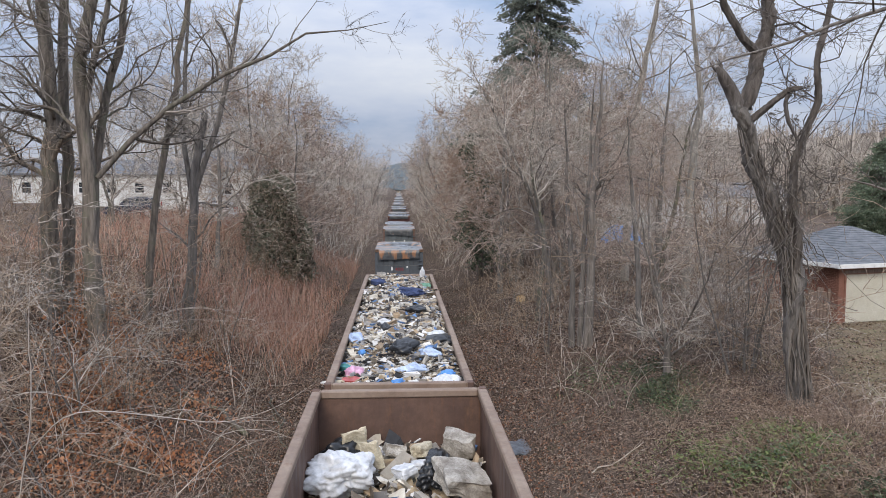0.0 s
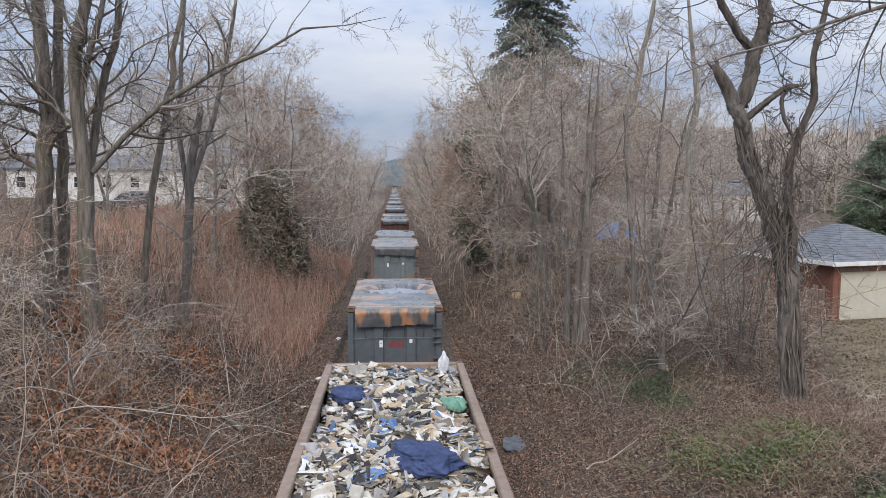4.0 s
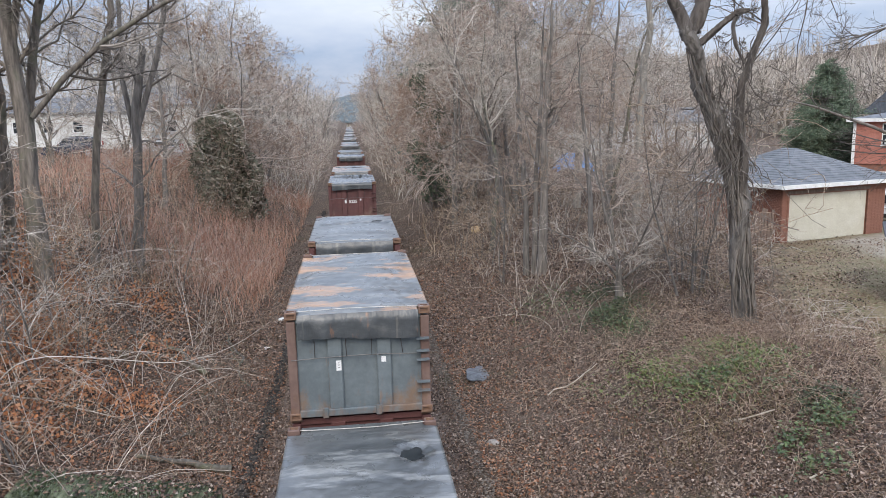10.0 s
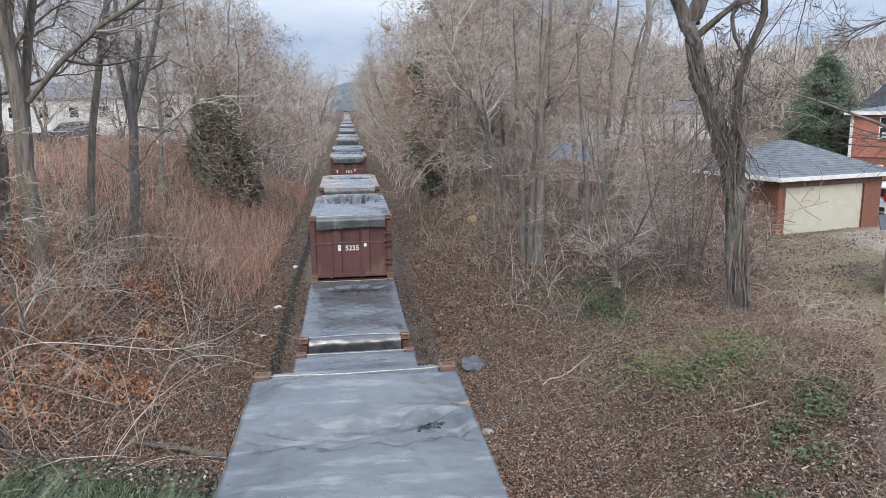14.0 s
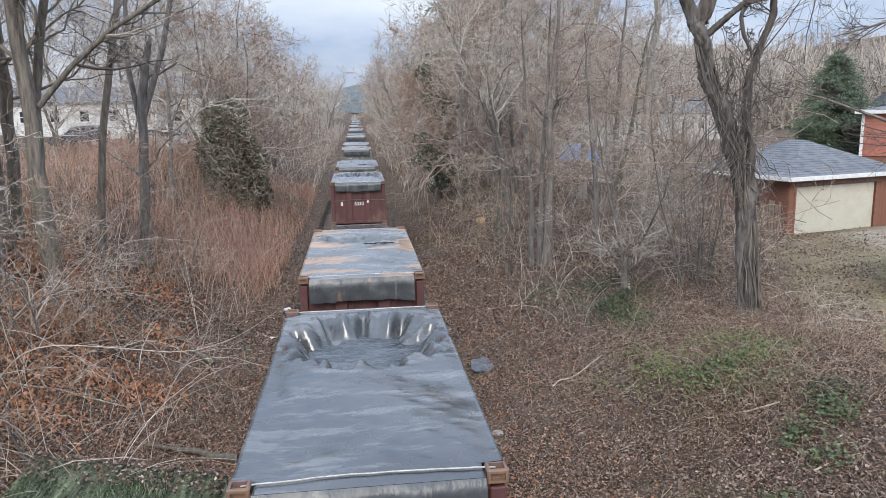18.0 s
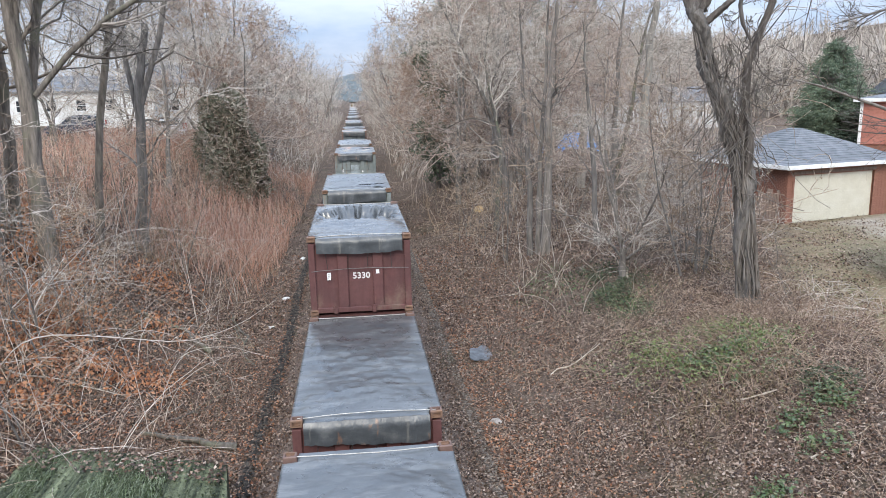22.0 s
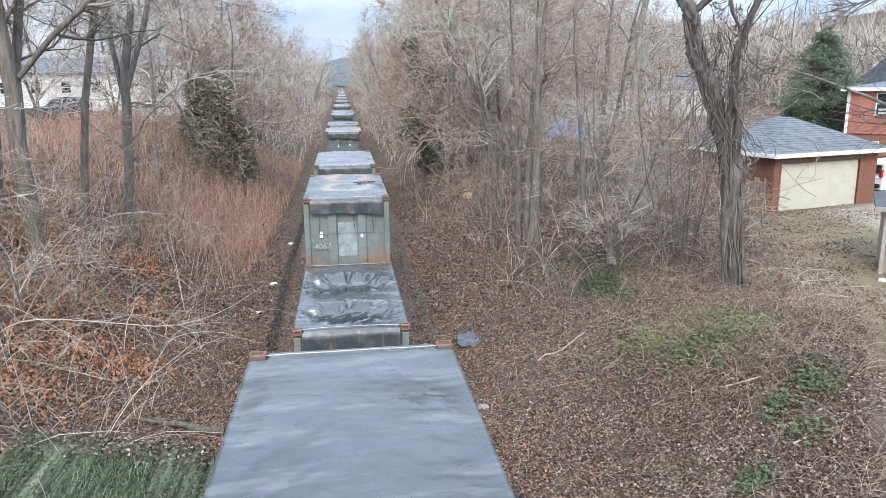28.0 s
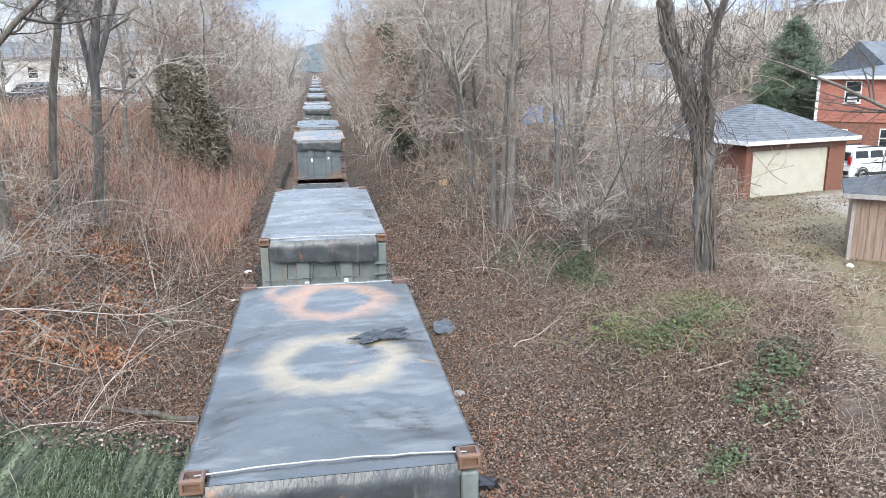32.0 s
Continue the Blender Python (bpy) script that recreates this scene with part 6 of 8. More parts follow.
def stuff_arcs(name, label, category, n, area, hgt, rad, mat, seed, k=5, bend=0.9, base_z=0.0, sides=3, mask=None):
    """Arching stems rooted on the ground."""
    rs = np.random.default_rng(seed)
    x0, x1, y0, y1 = area
    x, y = rs.uniform(x0, x1, n), y0 + (y1 - y0) * rs.random(n) ** 1.35
    if mask is not None:
        keep = mask(x, y, rs)
        x, y = x[keep], y[keep]
    n = len(x)
    a = rs.uniform(0, 6.28, n)
    L = rs.uniform(hgt[0], hgt[1], n)
    t = np.linspace(0, 1, k + 1)[None, :, None]
    d = np.stack([np.cos(a), np.sin(a), 0 * a], -1)[:, None]
    b = (bend * rs.uniform(0.3, 1.3, n))[:, None, None]
    lift = t - 0.55 * b * t ** 2
    P = np.stack([x, y, gz(x, y) - 0.03 + base_z], -1)[:, None] + L[:, None, None] * (d * b * t ** 1.4 * 0.8 + np.array([0, 0, 1.0]) * lift) + rs.normal(0, 0.03, (n, k + 1, 3)) * t
    low = gz(P[..., 0], P[..., 1]) + 0.02
    P[..., 2] = np.maximum(P[..., 2], low - 0.05 * (t[..., 0] == 0))
    R = rs.uniform(rad[0], rad[1], n)[:, None] * (1 - 0.65 * t[..., 0])
    v, f = tubes(P, R, sides)
    return tagged(new(name, fast_mesh(name, v, f, mat)), label, category, kind="stuff")




def off_track(x, y, rs):
    return (np.abs(x) > 3.2)


stuff_arcs("dead_canes", "dense stand of dead reddish canes on the bank", "canes", 21000, (-20, -4.0, 27, 74), (1.0, 2.4), (0.006, 0.014), M_CANE, 201, 3, 0.6,
           mask=lambda x, y, rs: (rs.random(len(x)) < smooth01(-1.1, 0.4, lumps(x * 0.8 + 3, y * 0.8)) * smooth01(29, 38, y) * (0.35 + 0.65 * smooth01(-0.36, -0.26, x / y))))
stuff_arcs("bramble_thicket", "tangled grey-brown bramble and dead weed stems", "brush", 3600, (-16, -3.7, 12, 40), (0.5, 2.0), (0.004, 0.009), M_BRAMBLE_BROWN, 202, 6, 1.3,
           mask=lambda x, y, rs: rs.random(len(x)) < 0.3 + 0.7 * smooth01(-0.4, 0.5, lumps(x + 7, y)))
stuff_arcs("dead_grass", "olive-brown clumps of dead grass on the bank", "grass", 16000, (-16, -3.8, 13, 42), (0.25, 0.75), (0.0025, 0.005), M_DEADGRASS, 211, 3, 1.1,
           mask=lambda x, y, rs: rs.random(len(x)) < smooth01(0.0, 0.7, lumps(x * 1.4 + 2, y * 1.1 + 5)))
stuff_arcs("dead_grass", "dry yellowish grass on the mound", "grass", 9000, (5.8, 13, 12, 32), (0.2, 0.6), (0.003, 0.006), M_DEADGRASS, 212, 3, 1.1,
           mask=lambda x, y, rs: rs.random(len(x)) < smooth01(0.1, 0.8, lumps(x * 1.4 + 1, y * 1.1)) + np.exp(-((x - 8.6) ** 2 + (y - 15.8) ** 2) / 3))
stuff_arcs("pale_brush", "pale bare branches tangled over the bank", "brush", 330, (-15, -5.0, 13.5, 36), (1.6, 4.6), (0.006, 0.014), M_PALE, 206, 7, 1.25)
stuff_arcs("pale_brush", "pale bare branches tangled over the bank", "brush", 150, (5.5, 14, 23, 44), (1.5, 3.8), (0.005, 0.011), M_PALE, 207, 7, 1.1)
stuff_arcs("bramble_thicket", "tangled grey-brown bramble and dead weed stems", "brush", 2100, (4.4, 15, 9, 60), (0.4, 1.5), (0.004, 0.008), M_BRAMBLE_BROWN, 203, 6, 1.2,
           mask=lambda x, y, rs: rs.random(len(x)) < 0.25 + 0.75 * smooth01(-0.5, 0.6, lumps(x, y)))
stuff_arcs("brown_brush", "low reddish-brown brush round the foot of the big tree", "brush", 7500, (7.0, 13.2, 13.0, 22.5), (0.3, 1.0), (0.004, 0.008), M_BRAMBLE_BROWN, 213, 4, 1.2,
           mask=lambda x, y, rs: rs.random(len(x)) < np.exp(-((x - 10.9) ** 2 + (y - 18.3) ** 2) / 4.0) + 0.12)
stuff_arcs("dead_stalks", "straw-coloured dead stalks lying at the foot of the big tree", "stalks", 90, (11.2, 14.6, 16.8, 20.5), (0.4, 1.5), (0.006, 0.012), M_PALE, 214, 5, 1.5)
stuff_arcs("mound_bramble", "low tan bramble runners over the leafy mound", "brush", 4200, (5.2, 13.5, 10, 24), (0.25, 0.95), (0.003, 0.006), M_TWIG_TAN, 216, 5, 1.6,
           mask=lambda x, y, rs: rs.random(len(x)) < 0.15 + 0.85 * smooth01(-0.3, 0.6, lumps(x * 1.3 + 9, y * 1.3)))
stuff_arcs("thicket_stems", "pale thin upright stems in the trackside woods", "brush", 260, (5.5, 16, 27, 58), (1.0, 3.2), (0.006, 0.012), M_TWIG_PALE, 215, 6, 0.9)
stuff_arcs("trackside_weeds", "short dead weeds along the track", "weeds", 4200, (-6, 7, 14, 90), (0.2, 0.8), (0.003, 0.006), M_BRAMBLE, 204, 3, 0.9, mask=off_track)
# far undergrowth in a pale tone that stands in for mist
stuff_arcs("far_thicket", "undergrowth along the far banks, paled to stand for haze", "brush", 4200, (-15, 15, 70, 330), (1.6, 4.5), (0.02, 0.04), M_TWIG_PALE, 208, 4, 0.8,
           mask=lambda x, y, rs: (np.abs(x) > 4.3))
stuff_arcs("far_thicket", "reddish undergrowth beneath the far trees", "brush", 3600, (-26, 26, 42, 150), (0.8, 2.4), (0.010, 0.02), M_TWIG_TAN, 205, 4, 0.7,
           mask=lambda x, y, rs: (np.abs(x) > 4.6) & ((x < 14) | (y > 56)) & ~((x > 0.215 * y) & (x < 0.34 * y) & (y < 76)))


def scatter_leaves():
    rs = np.random.default_rng(90)
    n = 350000
    y = 8.5 + 27 * rs.random(n) ** 1.25
    side = rs.random(n) < 0.56
    x = np.where(side, 1.4 + rs.random(n) * (0.70 * y), -1.4 - rs.random(n) * (0.50 * y))
    thick = smooth01(-0.9, 0.5, lumps(x * 1.9 + 5, y * 1.7))
    keep = ((np.abs(x - 2.76) > 0.14) | (rs.random(n) < 0.3)) & ~((x > 0.55 * y + 1) & (y > 17.5) & (rs.random(n) < 0.7)) & (rs.random(n) < 0.22 + 0.78 * thick)
    x, y = x[keep], y[keep]
    T = np.stack([x, y, np.where(np.abs(x) < 3.0, np.interp(np.abs(x), [1.2, 1.7, 2.0, 2.3, 2.4], [-0.2, -0.25, -0.45, -0.59, -0.61]), gz(x, y)) + rs.uniform(0.0, 0.06, len(x))], -1)
    tagged(new("fallen_leaves", fast_mesh("fallen_leaves", *leaf_cards(rs, T, 0.035, 0.095, 0.5), M_LEAF)), "brown fallen leaves covering the banks", "leaves", kind="stuff")
    # farther litter, where the bank is seen at a flat angle
    n = 60000
    y = 26 + 34 * rs.random(n) ** 1.2
    x = np.where(rs.random(n) < 0.5, -3.0 - rs.random(n) * 0.27 * y, 3.0 + rs.random(n) * 0.27 * y)
    keep = rs.random(n) < 0.3 + 0.7 * smooth01(-0.5, 0.5, lumps(x * 1.7 + 3, y * 1.1))
    x, y = x[keep], y[keep]
    T = np.stack([x, y, gz(x, y) + rs.uniform(0.02, 0.09, len(x))], -1)
    tagged(new("fallen_leaves", fast_mesh("fallen_leaves", *leaf_cards(rs, T, 0.07, 0.15, 0.5), M_LEAF)), "brown fallen leaves covering the banks", "leaves", kind="stuff")
    # leaves strewn over the yard
    n = 36000
    x, y = rs.uniform(11.5, 27, n), 15.5 + 15.5 * rs.random(n)
    keep = (x > 0.545 * y) & (rs.random(n) < 0.25 + 0.75 * smooth01(-0.4, 0.6, lumps(x * 1.5, y * 1.5)))
    x, y = x[keep], y[keep]
    T = np.stack([x, y, gz(x, y) + rs.uniform(0.005, 0.03, len(x))], -1)
    tagged(new("yard_leaves", fast_mesh("yard_leaves", *leaf_cards(rs, T, 0.05, 0.12, 0.35), M_LEAF_YARD)), "brown leaves strewn over the worn yard grass", "leaves", kind="stuff")
    # russet litter thick on the left bank and along the foot of the right one
    n = 34000
    y = 10.5 + 30 * rs.random(n) ** 1.3
    x = np.where(rs.random(n) < 0.75, -2.4 - rs.random(n) * 0.40 * y, 2.9 + 3.6 * rs.random(n) ** 1.5)
    keep = rs.random(n) < 0.35 + 0.65 * smooth01(-0.7, 0.5, lumps(x * 1.2, y * 1.2 + 4))
    x, y = x[keep], y[keep]
    T = np.stack([x, y, gz(x, y) + rs.uniform(0.01, 0.07, len(x))], -1)
    tagged(new("russet_leaves", fast_mesh("russet_leaves", *leaf_cards(rs, T, 0.045, 0.10, 0.4), M_LEAF_RED)), "russet fallen leaves on the railway bank", "leaves", kind="stuff")
    # leaves still hanging in low clumps of scrub oak
    spots = [(-10.4, 26.2, 1.1), (-9.4, 22.8, 0.9), (-8.7, 22.2, 0.8), (-8.8, 20.5, 0.8), (-8.4, 19.4, 0.6), (-9.9, 25.4, 0.9), (-7.0, 20.1, 0.5), (-11.5, 28.0, 1.0), (-5.8, 20.2, 0.35), (-7.6, 17.2, 0.5), (-6.6, 24.5, 0.4), (-7.8, 28.5, 0.6), (-12.5, 31, 0.8)]
    T = []
    for cx, cy, s in spots:
        m = int(950 * s)
        p = rs.normal(0, 1, (m, 3)) * np.array([0.85, 0.85, 0.38]) * s ** 0.5
        px, py = cx + p[:, 0], cy + p[:, 1]
        T.append(np.stack([px, py, gz(px, py) + np.abs(0.35 * s + p[:, 2]) + 0.03], -1))
    T = np.concatenate(T)
    tagged(new("orange_leaves", fast_mesh("orange_leaves", *leaf_cards(rs, T, 0.06, 0.15), M_LEAF_ORANGE)), "orange dead leaves hanging in the brambles", "leaves", kind="stuff")

    def ivy(cx, cy, rx, ry, n, h, seed, mat=M_IVY):
        rs = np.random.default_rng(seed)
        r = np.sqrt(rs.random(n)) * rs.uniform(0.5, 1.15, n)
        a = rs.uniform(0, 6.28, n)
        x, y = cx + 1.25 * rx * r * np.cos(a), cy + 1.25 * ry * r * np.sin(a)
        keep = (lumps(x * 3.4 + seed, y * 3.4) > 0.0) | (rs.random(n) < 0.12)
        x, y = x[keep], y[keep]
        T = np.stack([x, y, gz(x, y) + rs.uniform(0.02, h * 0.8, len(x))], -1)
        ob = new("ground_ivy", fast_mesh("ground_ivy", *leaf_cards(rs, T, 0.05, 0.11, 0.5), mat))
        tagged(ob, "patch of green ivy among the leaf litter", "ivy", kind="stuff")
    ivy(8.6, 16.6, 1.7, 1.7, 3000, 0.35, 1, M_IVY_YELLOW)
    ivy(8.75, 15.6, 1.2, 1.1, 2000, 0.40, 7)
    ivy(8.4, 17.6, 1.4, 1.6, 1200, 0.3, 8, M_IVY_YELLOW)
    ivy(8.6, 24.0, 1.1, 2.6, 3400, 0.3, 2, M_IVY_DARK)
    ivy(8.7, 22.6, 1.0, 1.6, 1500, 0.25, 9)
    ivy(9.2, 13.0, 0.5, 0.6, 700, 0.3, 3)
    ivy(8.5, 12.4, 0.5, 0.7, 700, 0.35, 10)
    ivy(9.6, 13.6, 0.6, 0.5, 500, 0.3, 4, M_IVY_DARK)
    ivy(7.2, 11.4, 0.4, 0.4, 300, 0.2, 11)
    ivy(7.2, 26.5, 1.2, 2.4, 900, 0.2, 5)
    ivy(7.4, 18.9, 1.2, 1.4, 700, 0.2, 12, M_IVY_YELLOW)
    ivy(-11.5, 40, 3, 5, 600, 0.3, 6)


scatter_leaves()


def scatter_sticks():
    """Twigs and dead stalks lying on the litter."""
    rs = np.random.default_rng(95)
    n = 5200
    y = 8 + 38 * rs.random(n) ** 1.5
    x = rs.uniform(-1, 1, n) * (4 + y * 0.5)
    keep = np.abs(x) > 2.9
    x, y = x[keep], y[keep]
    n = len(x)
    a, L = rs.uniform(0, 6.28, n), 0.12 + 0.7 * rs.random(n) ** 3
    t = np.linspace(-0.5, 0.5, 4)[None, :, None]
    d = np.stack([np.cos(a), np.sin(a), 0 * a], -1)[:, None]
    P = np.stack([x, y, 0 * x], -1)[:, None] + d * L[:, None, None] * t + rs.normal(0, 0.03, (n, 4, 3)) * L[:, None, None]
    P[..., 2] = gz(P[..., 0], P[..., 1]) + 0.03 + np.abs(P[..., 2])
    v, f = tubes(P, np.tile(rs.uniform(0.003, 0.008, n)[:, None], (1, 4)), 3)
    tagged(new("fallen_twigs", fast_mesh("fallen_twigs", v, f, M_BRAMBLE_BROWN)), "grey twigs and dead stalks lying on the leaves", "twigs", kind="stuff")


scatter_sticks()


def deadwood(x, y, L, r, rz, seed, pale=False, twigs=4, tilt=3.0):
    rs = np.random.default_rng(seed)
    ob = thing("fallen_branch" if r < 0.08 else "fallen_log", "%s dead %s lying on the leaf litter" % ("pale barkless" if pale else "grey", "branch" if r < 0.08 else "log"), "deadwood", "deadwood on the banks")
    t = np.linspace(-0.5, 0.5, 8)
    P = np.stack([t * L, np.cumsum(rs.normal(0, 0.035 * L, 8)), np.zeros(8)], -1)
    R = (r if r > 0.08 else r * 0.65) * np.linspace(1, 0.45, 8)
    mat = M_STRAW if pale else M_BARK_MOSS
    part("stem", Geo().tube(P, R, 8), mat, ob, "", True)
    for k in range(twigs):
        i = rs.integers(2, 7)
        d = unit(np.array([rs.uniform(-0.3, 1), rs.choice([-1, 1]) * rs.uniform(0.4, 1), rs.uniform(0, 0.6)]))
        Lk = L * rs.uniform(0.12, 0.3)
        s = P[i] + d * 0.0
        part("side_branch", Geo().tube([s, s + d * Lk * 0.5, s + d * Lk + rs.normal(0, 0.05 * L, 3) * 0.5], [R[i] * 0.5, R[i] * 0.35, R[i] * 0.15], 6), mat, ob, "", True)
    ez = 0.5 * L
    za, zb = place_on(x - ez * math.cos(radians(rz)), y - ez * math.sin(radians(rz))), place_on(x + ez * math.cos(radians(rz)), y + ez * math.sin(radians(rz)))
    pitch = -math.degrees(math.atan2(zb - za, L))
    ob.matrix_basis = pose(x, y, max((za + zb) / 2, place_on(x, y)) + r * 0.7, 0, 0, rz) @ pose(0, 0, 0, 0, pitch, 0)


M_STRAW = plain("bleached_wood", (0.36, 0.31, 0.25), (0.52, 0.46, 0.38), 5, 0.85)
for a in ((-4.3, 17.35, 2.3, 0.10, 172, 1, False, 1), (-6.3, 24.5, 3.5, 0.085, 149, 2, False, 2), (-4.65, 26.7, 3.2, 0.06, 119, 3, False, 4), (-4.2, 24.6, 3.6, 0.05, 118, 17, False, 4), (-7.5, 19.0, 3.0, 0.04, 20, 4, True, 5), (-4.6, 19.5, 2.2, 0.04, 65, 5, False, 4),
          (6.2, 19.8, 1.9, 0.035, 15, 6, True, 3), (7.6, 14.2, 2.4, 0.03, 160, 7, True, 3), (8.9, 12.3, 1.8, 0.03, 25, 8, True, 3), (9.4, 25.0, 1.4, 0.06, 80, 9, True, 4), (12.6, 18.4, 2.2, 0.045, 150, 10, True, 5),
          (13.5, 19.6, 2.0, 0.04, 10, 11, True, 5), (5.0, 24, 2.2, 0.03, 165, 12, False, 4), (6.6, 28, 2.0, 0.03, 30, 13, True, 4), (12.0, 12.5, 1.5, 0.04, 70, 14, True, 2), (-6.4, 14.4, 2.0, 0.03, 60, 15, True, 5)):
    deadwood(*a)


WOOD = "dark bare trunk in the trackside woods"
for k, (x, y, r, top, lx) in enumerate(((8.38, 44.6, 0.17, 15, 0.3), (9.54, 44.4, 0.16, 14, -0.3), (7.54, 31.6, 0.11, 11, -0.25), (7.80, 31.2, 0.10, 12, 0.3), (8.0, 30.6, 0.16, 12, 0.25), (9.83, 29.4, 0.10, 9, -0.4), (13.9, 39, 0.14, 13, 0.3), (6.9, 50, 0.15, 14, 0.2))):
    z0 = place_on(x, y)
    limb_tree("woodland_tree", WOOD, [(x, y, z0 - 0.3), (x + 0.25 * lx, y, z0 + top * 0.3), (x + lx, y + 0.2, z0 + top * 0.65), (x + 1.8 * lx, y, z0 + top)], [r * 1.35, r, r * 0.7, r * 0.15], 300 + k, per=9, share=0.30, mat=M_BARK_GREY, twig=M_TWIG_RED, lo=0.3, fine=0.005)
limb_tree("woodland_tree", "tall pale-barked bare tree at the edge of the woods", [g(14.3, 46, -0.3), (14.43, 46, 7.74), (14.64, 46, 11.26), (15.21, 46, 14.74), (15.59, 46, 17.16), (16.7, 46, 22.3)], [0.27, 0.23, 0.21, 0.18, 0.15, 0.05], 331, per=11, share=0.32, mat=M_BARK_PALE, twig=M_TWIG, lo=0.4)
limb_tree("woodland_tree", "tall pale-barked bare tree at the edge of the woods", [g(15.9, 40, -0.3), (16.04, 40, 7.42), (16.16, 40, 9.89), (16.47, 40, 12.03), (16.25, 40, 14.15), (15.5, 40, 19.5)], [0.24, 0.21, 0.19, 0.17, 0.13, 0.05], 332, per=9, share=0.30, mat=M_BARK_PALE, twig=M_TWIG_PALE, lo=0.45)
# a leaning sapling beside the ivy, its bare arms thrown out low
limb_tree("leaning_sapling", "pale leaning sapling with low spreading arms", [(9.13, 24.5, 1.05), (9.2, 24.5, 2.1), (8.9, 24.4, 3.4), (8.2, 24.2, 5.6), (7.9, 24, 7.4)], [0.15, 0.10, 0.05, 0.03, 0.01], 320, per=6, share=0.4, mat=M_BARK_GREY, twig=M_TWIG, lo=0.25,
          limbs=(([(9.15, 24.5, 2.0), (8.4, 24.3, 2.9), (7.2, 24.1, 3.6), (6.1, 24, 4.1)], [0.05, 0.035, 0.02, 0.008]), ([(9.2, 24.5, 2.1), (9.8, 24.3, 3.2), (10.3, 24.0, 4.6), (10.6, 23.8, 6.2)], [0.055, 0.04, 0.025, 0.01]), ([(9.2, 24.5, 1.9), (10.0, 24.2, 2.6), (11.0, 24.0, 3.0)], [0.04, 0.025, 0.01])))


def arching_branch(pts, r, seed, side=7, pale=True):
    """A long thin shoot bowed over the bank; rooted at its first point."""
    rs = np.random.default_rng(seed)
    P0 = np.array(pts, float)
    base = P0[0].copy()
    u = np.linspace(0, len(P0) - 1, 22)
    P = np.stack([np.interp(u, np.arange(len(P0)), P0[:, i]) for i in range(3)], -1) - base
    for s in range(3):
        P[1:-1] = (P[:-2] + 2 * P[1:-1] + P[2:]) / 4
    P[1:] += np.cumsum(rs.normal(0, 0.012, (21, 3)), axis=0)
    R = r * np.linspace(1, 0.22, 22)
    ob = thing("arching_branch", "long thin pale branch bowed over the bank", "branch", "bowed branches on the bank")
    part("stem", fast_mesh("stem", *tubes(P[None], R[None], 7), M_PALE if pale else M_BARK, True), None, ob)
    P1, R1 = branch_level(rs, P[None], R[None], side, 0.22, 0.25, 48, 0.08, 0.12, 5, 0.004)
    P2, R2 = branch_level(rs, P1, R1, 3, 0.45, 0.2, 45, 0.05, 0.15, 3, 0.003)
    for k in range(len(P1)):
        part("side_branch", fast_mesh("side_branch", *merge(tubes(P1[k:k + 1], R1[k:k + 1], 5), tubes(P2[3 * k:3 * k + 3], R2[3 * k:3 * k + 3], 3)), M_PALE if pale else M_BARK), None, ob)
    ob.matrix_basis = Matrix.Translation(base)


for k, (pts, r) in enumerate((
        ([g(-8.6, 16.8), (-7.4, 15.6, 2.6), (-6.37, 14.5, 3.39), (-5.2, 14.5, 3.26), (-3.95, 14.5, 3.11), (-3.31, 14.5, 3.04), (-2.54, 14.7, 3.23), (-1.75, 15.0, 3.7)], 0.026),
        ([g(-9.3, 20.6), (-8.36, 20, 2.9), (-6.9, 20, 4.34), (-5.93, 20, 5.5)], 0.024),
        ([g(-10.2, 17.0), (-8.4, 16.5, 3.3), (-7.0, 16.0, 3.2), (-5.6, 15.6, 2.5), (-4.7, 15.4, 1.6)], 0.020),
        ([g(-9.0, 24.5), (-7.6, 24, 3.8), (-6.2, 23.6, 4.0), (-4.9, 23.2, 3.5)], 0.020),
        ([g(-7.0, 19.5), (-6.3, 19.2, 1.9), (-5.2, 18.8, 2.1), (-4.0, 18.4, 1.5), (-3.3, 18.2, 0.6)], 0.016),
        ([g(-7.6, 14.6), (-7.2, 14.4, 3.0), (-7.0, 14.2, 4.8), (-6.8, 14.0, 6.4)], 0.028),
        ([g(-9.6, 15.6), (-8.6, 15.2, 4.2), (-7.4, 15.0, 5.6), (-6.0, 14.8, 6.2)], 0.022),
        ([g(-6.0, 27.5), (-5.4, 27, 2.2), (-4.6, 26.5, 2.6), (-3.8, 26.2, 2.0)], 0.016))):
    arching_branch(pts, r * 0.55, 400 + k)


# ---------------------------------------------------------------- buildings and yard
M_BRICK = plain("red_brown_brick", (0.17, 0.075, 0.05), (0.26, 0.12, 0.085), 5, 0.9, space="object")
M_CLAP = plain("red_clapboard_paint", (0.34, 0.125, 0.09), (0.43, 0.175, 0.13), 2.5, 0.6)
M_DOOR = plain("cream_garage_paint", (0.50, 0.47, 0.38), (0.57, 0.54, 0.45), 1.5, 0.5, bump_by=0.05)
M_TRIM = plain("white_trim_paint", (0.62, 0.62, 0.6), (0.76, 0.76, 0.74), 3, 0.6)
M_SHINGLE = plain("grey_asphalt_shingles", (0.10, 0.110, 0.122), (0.17, 0.18, 0.195), 2.0, 0.9, grain=26, bump_by=0.5)
M_SHINGLE_DARK = plain("dark_asphalt_shingles", (0.06, 0.062, 0.066), (0.11, 0.11, 0.115), 2.0, 0.9, grain=26, bump_by=0.5)
M_BOARD = plain("weathered_brown_boards", (0.13, 0.09, 0.07), (0.22, 0.16, 0.13), 2.5, 0.85, stretch=(6, 6, 0.6))
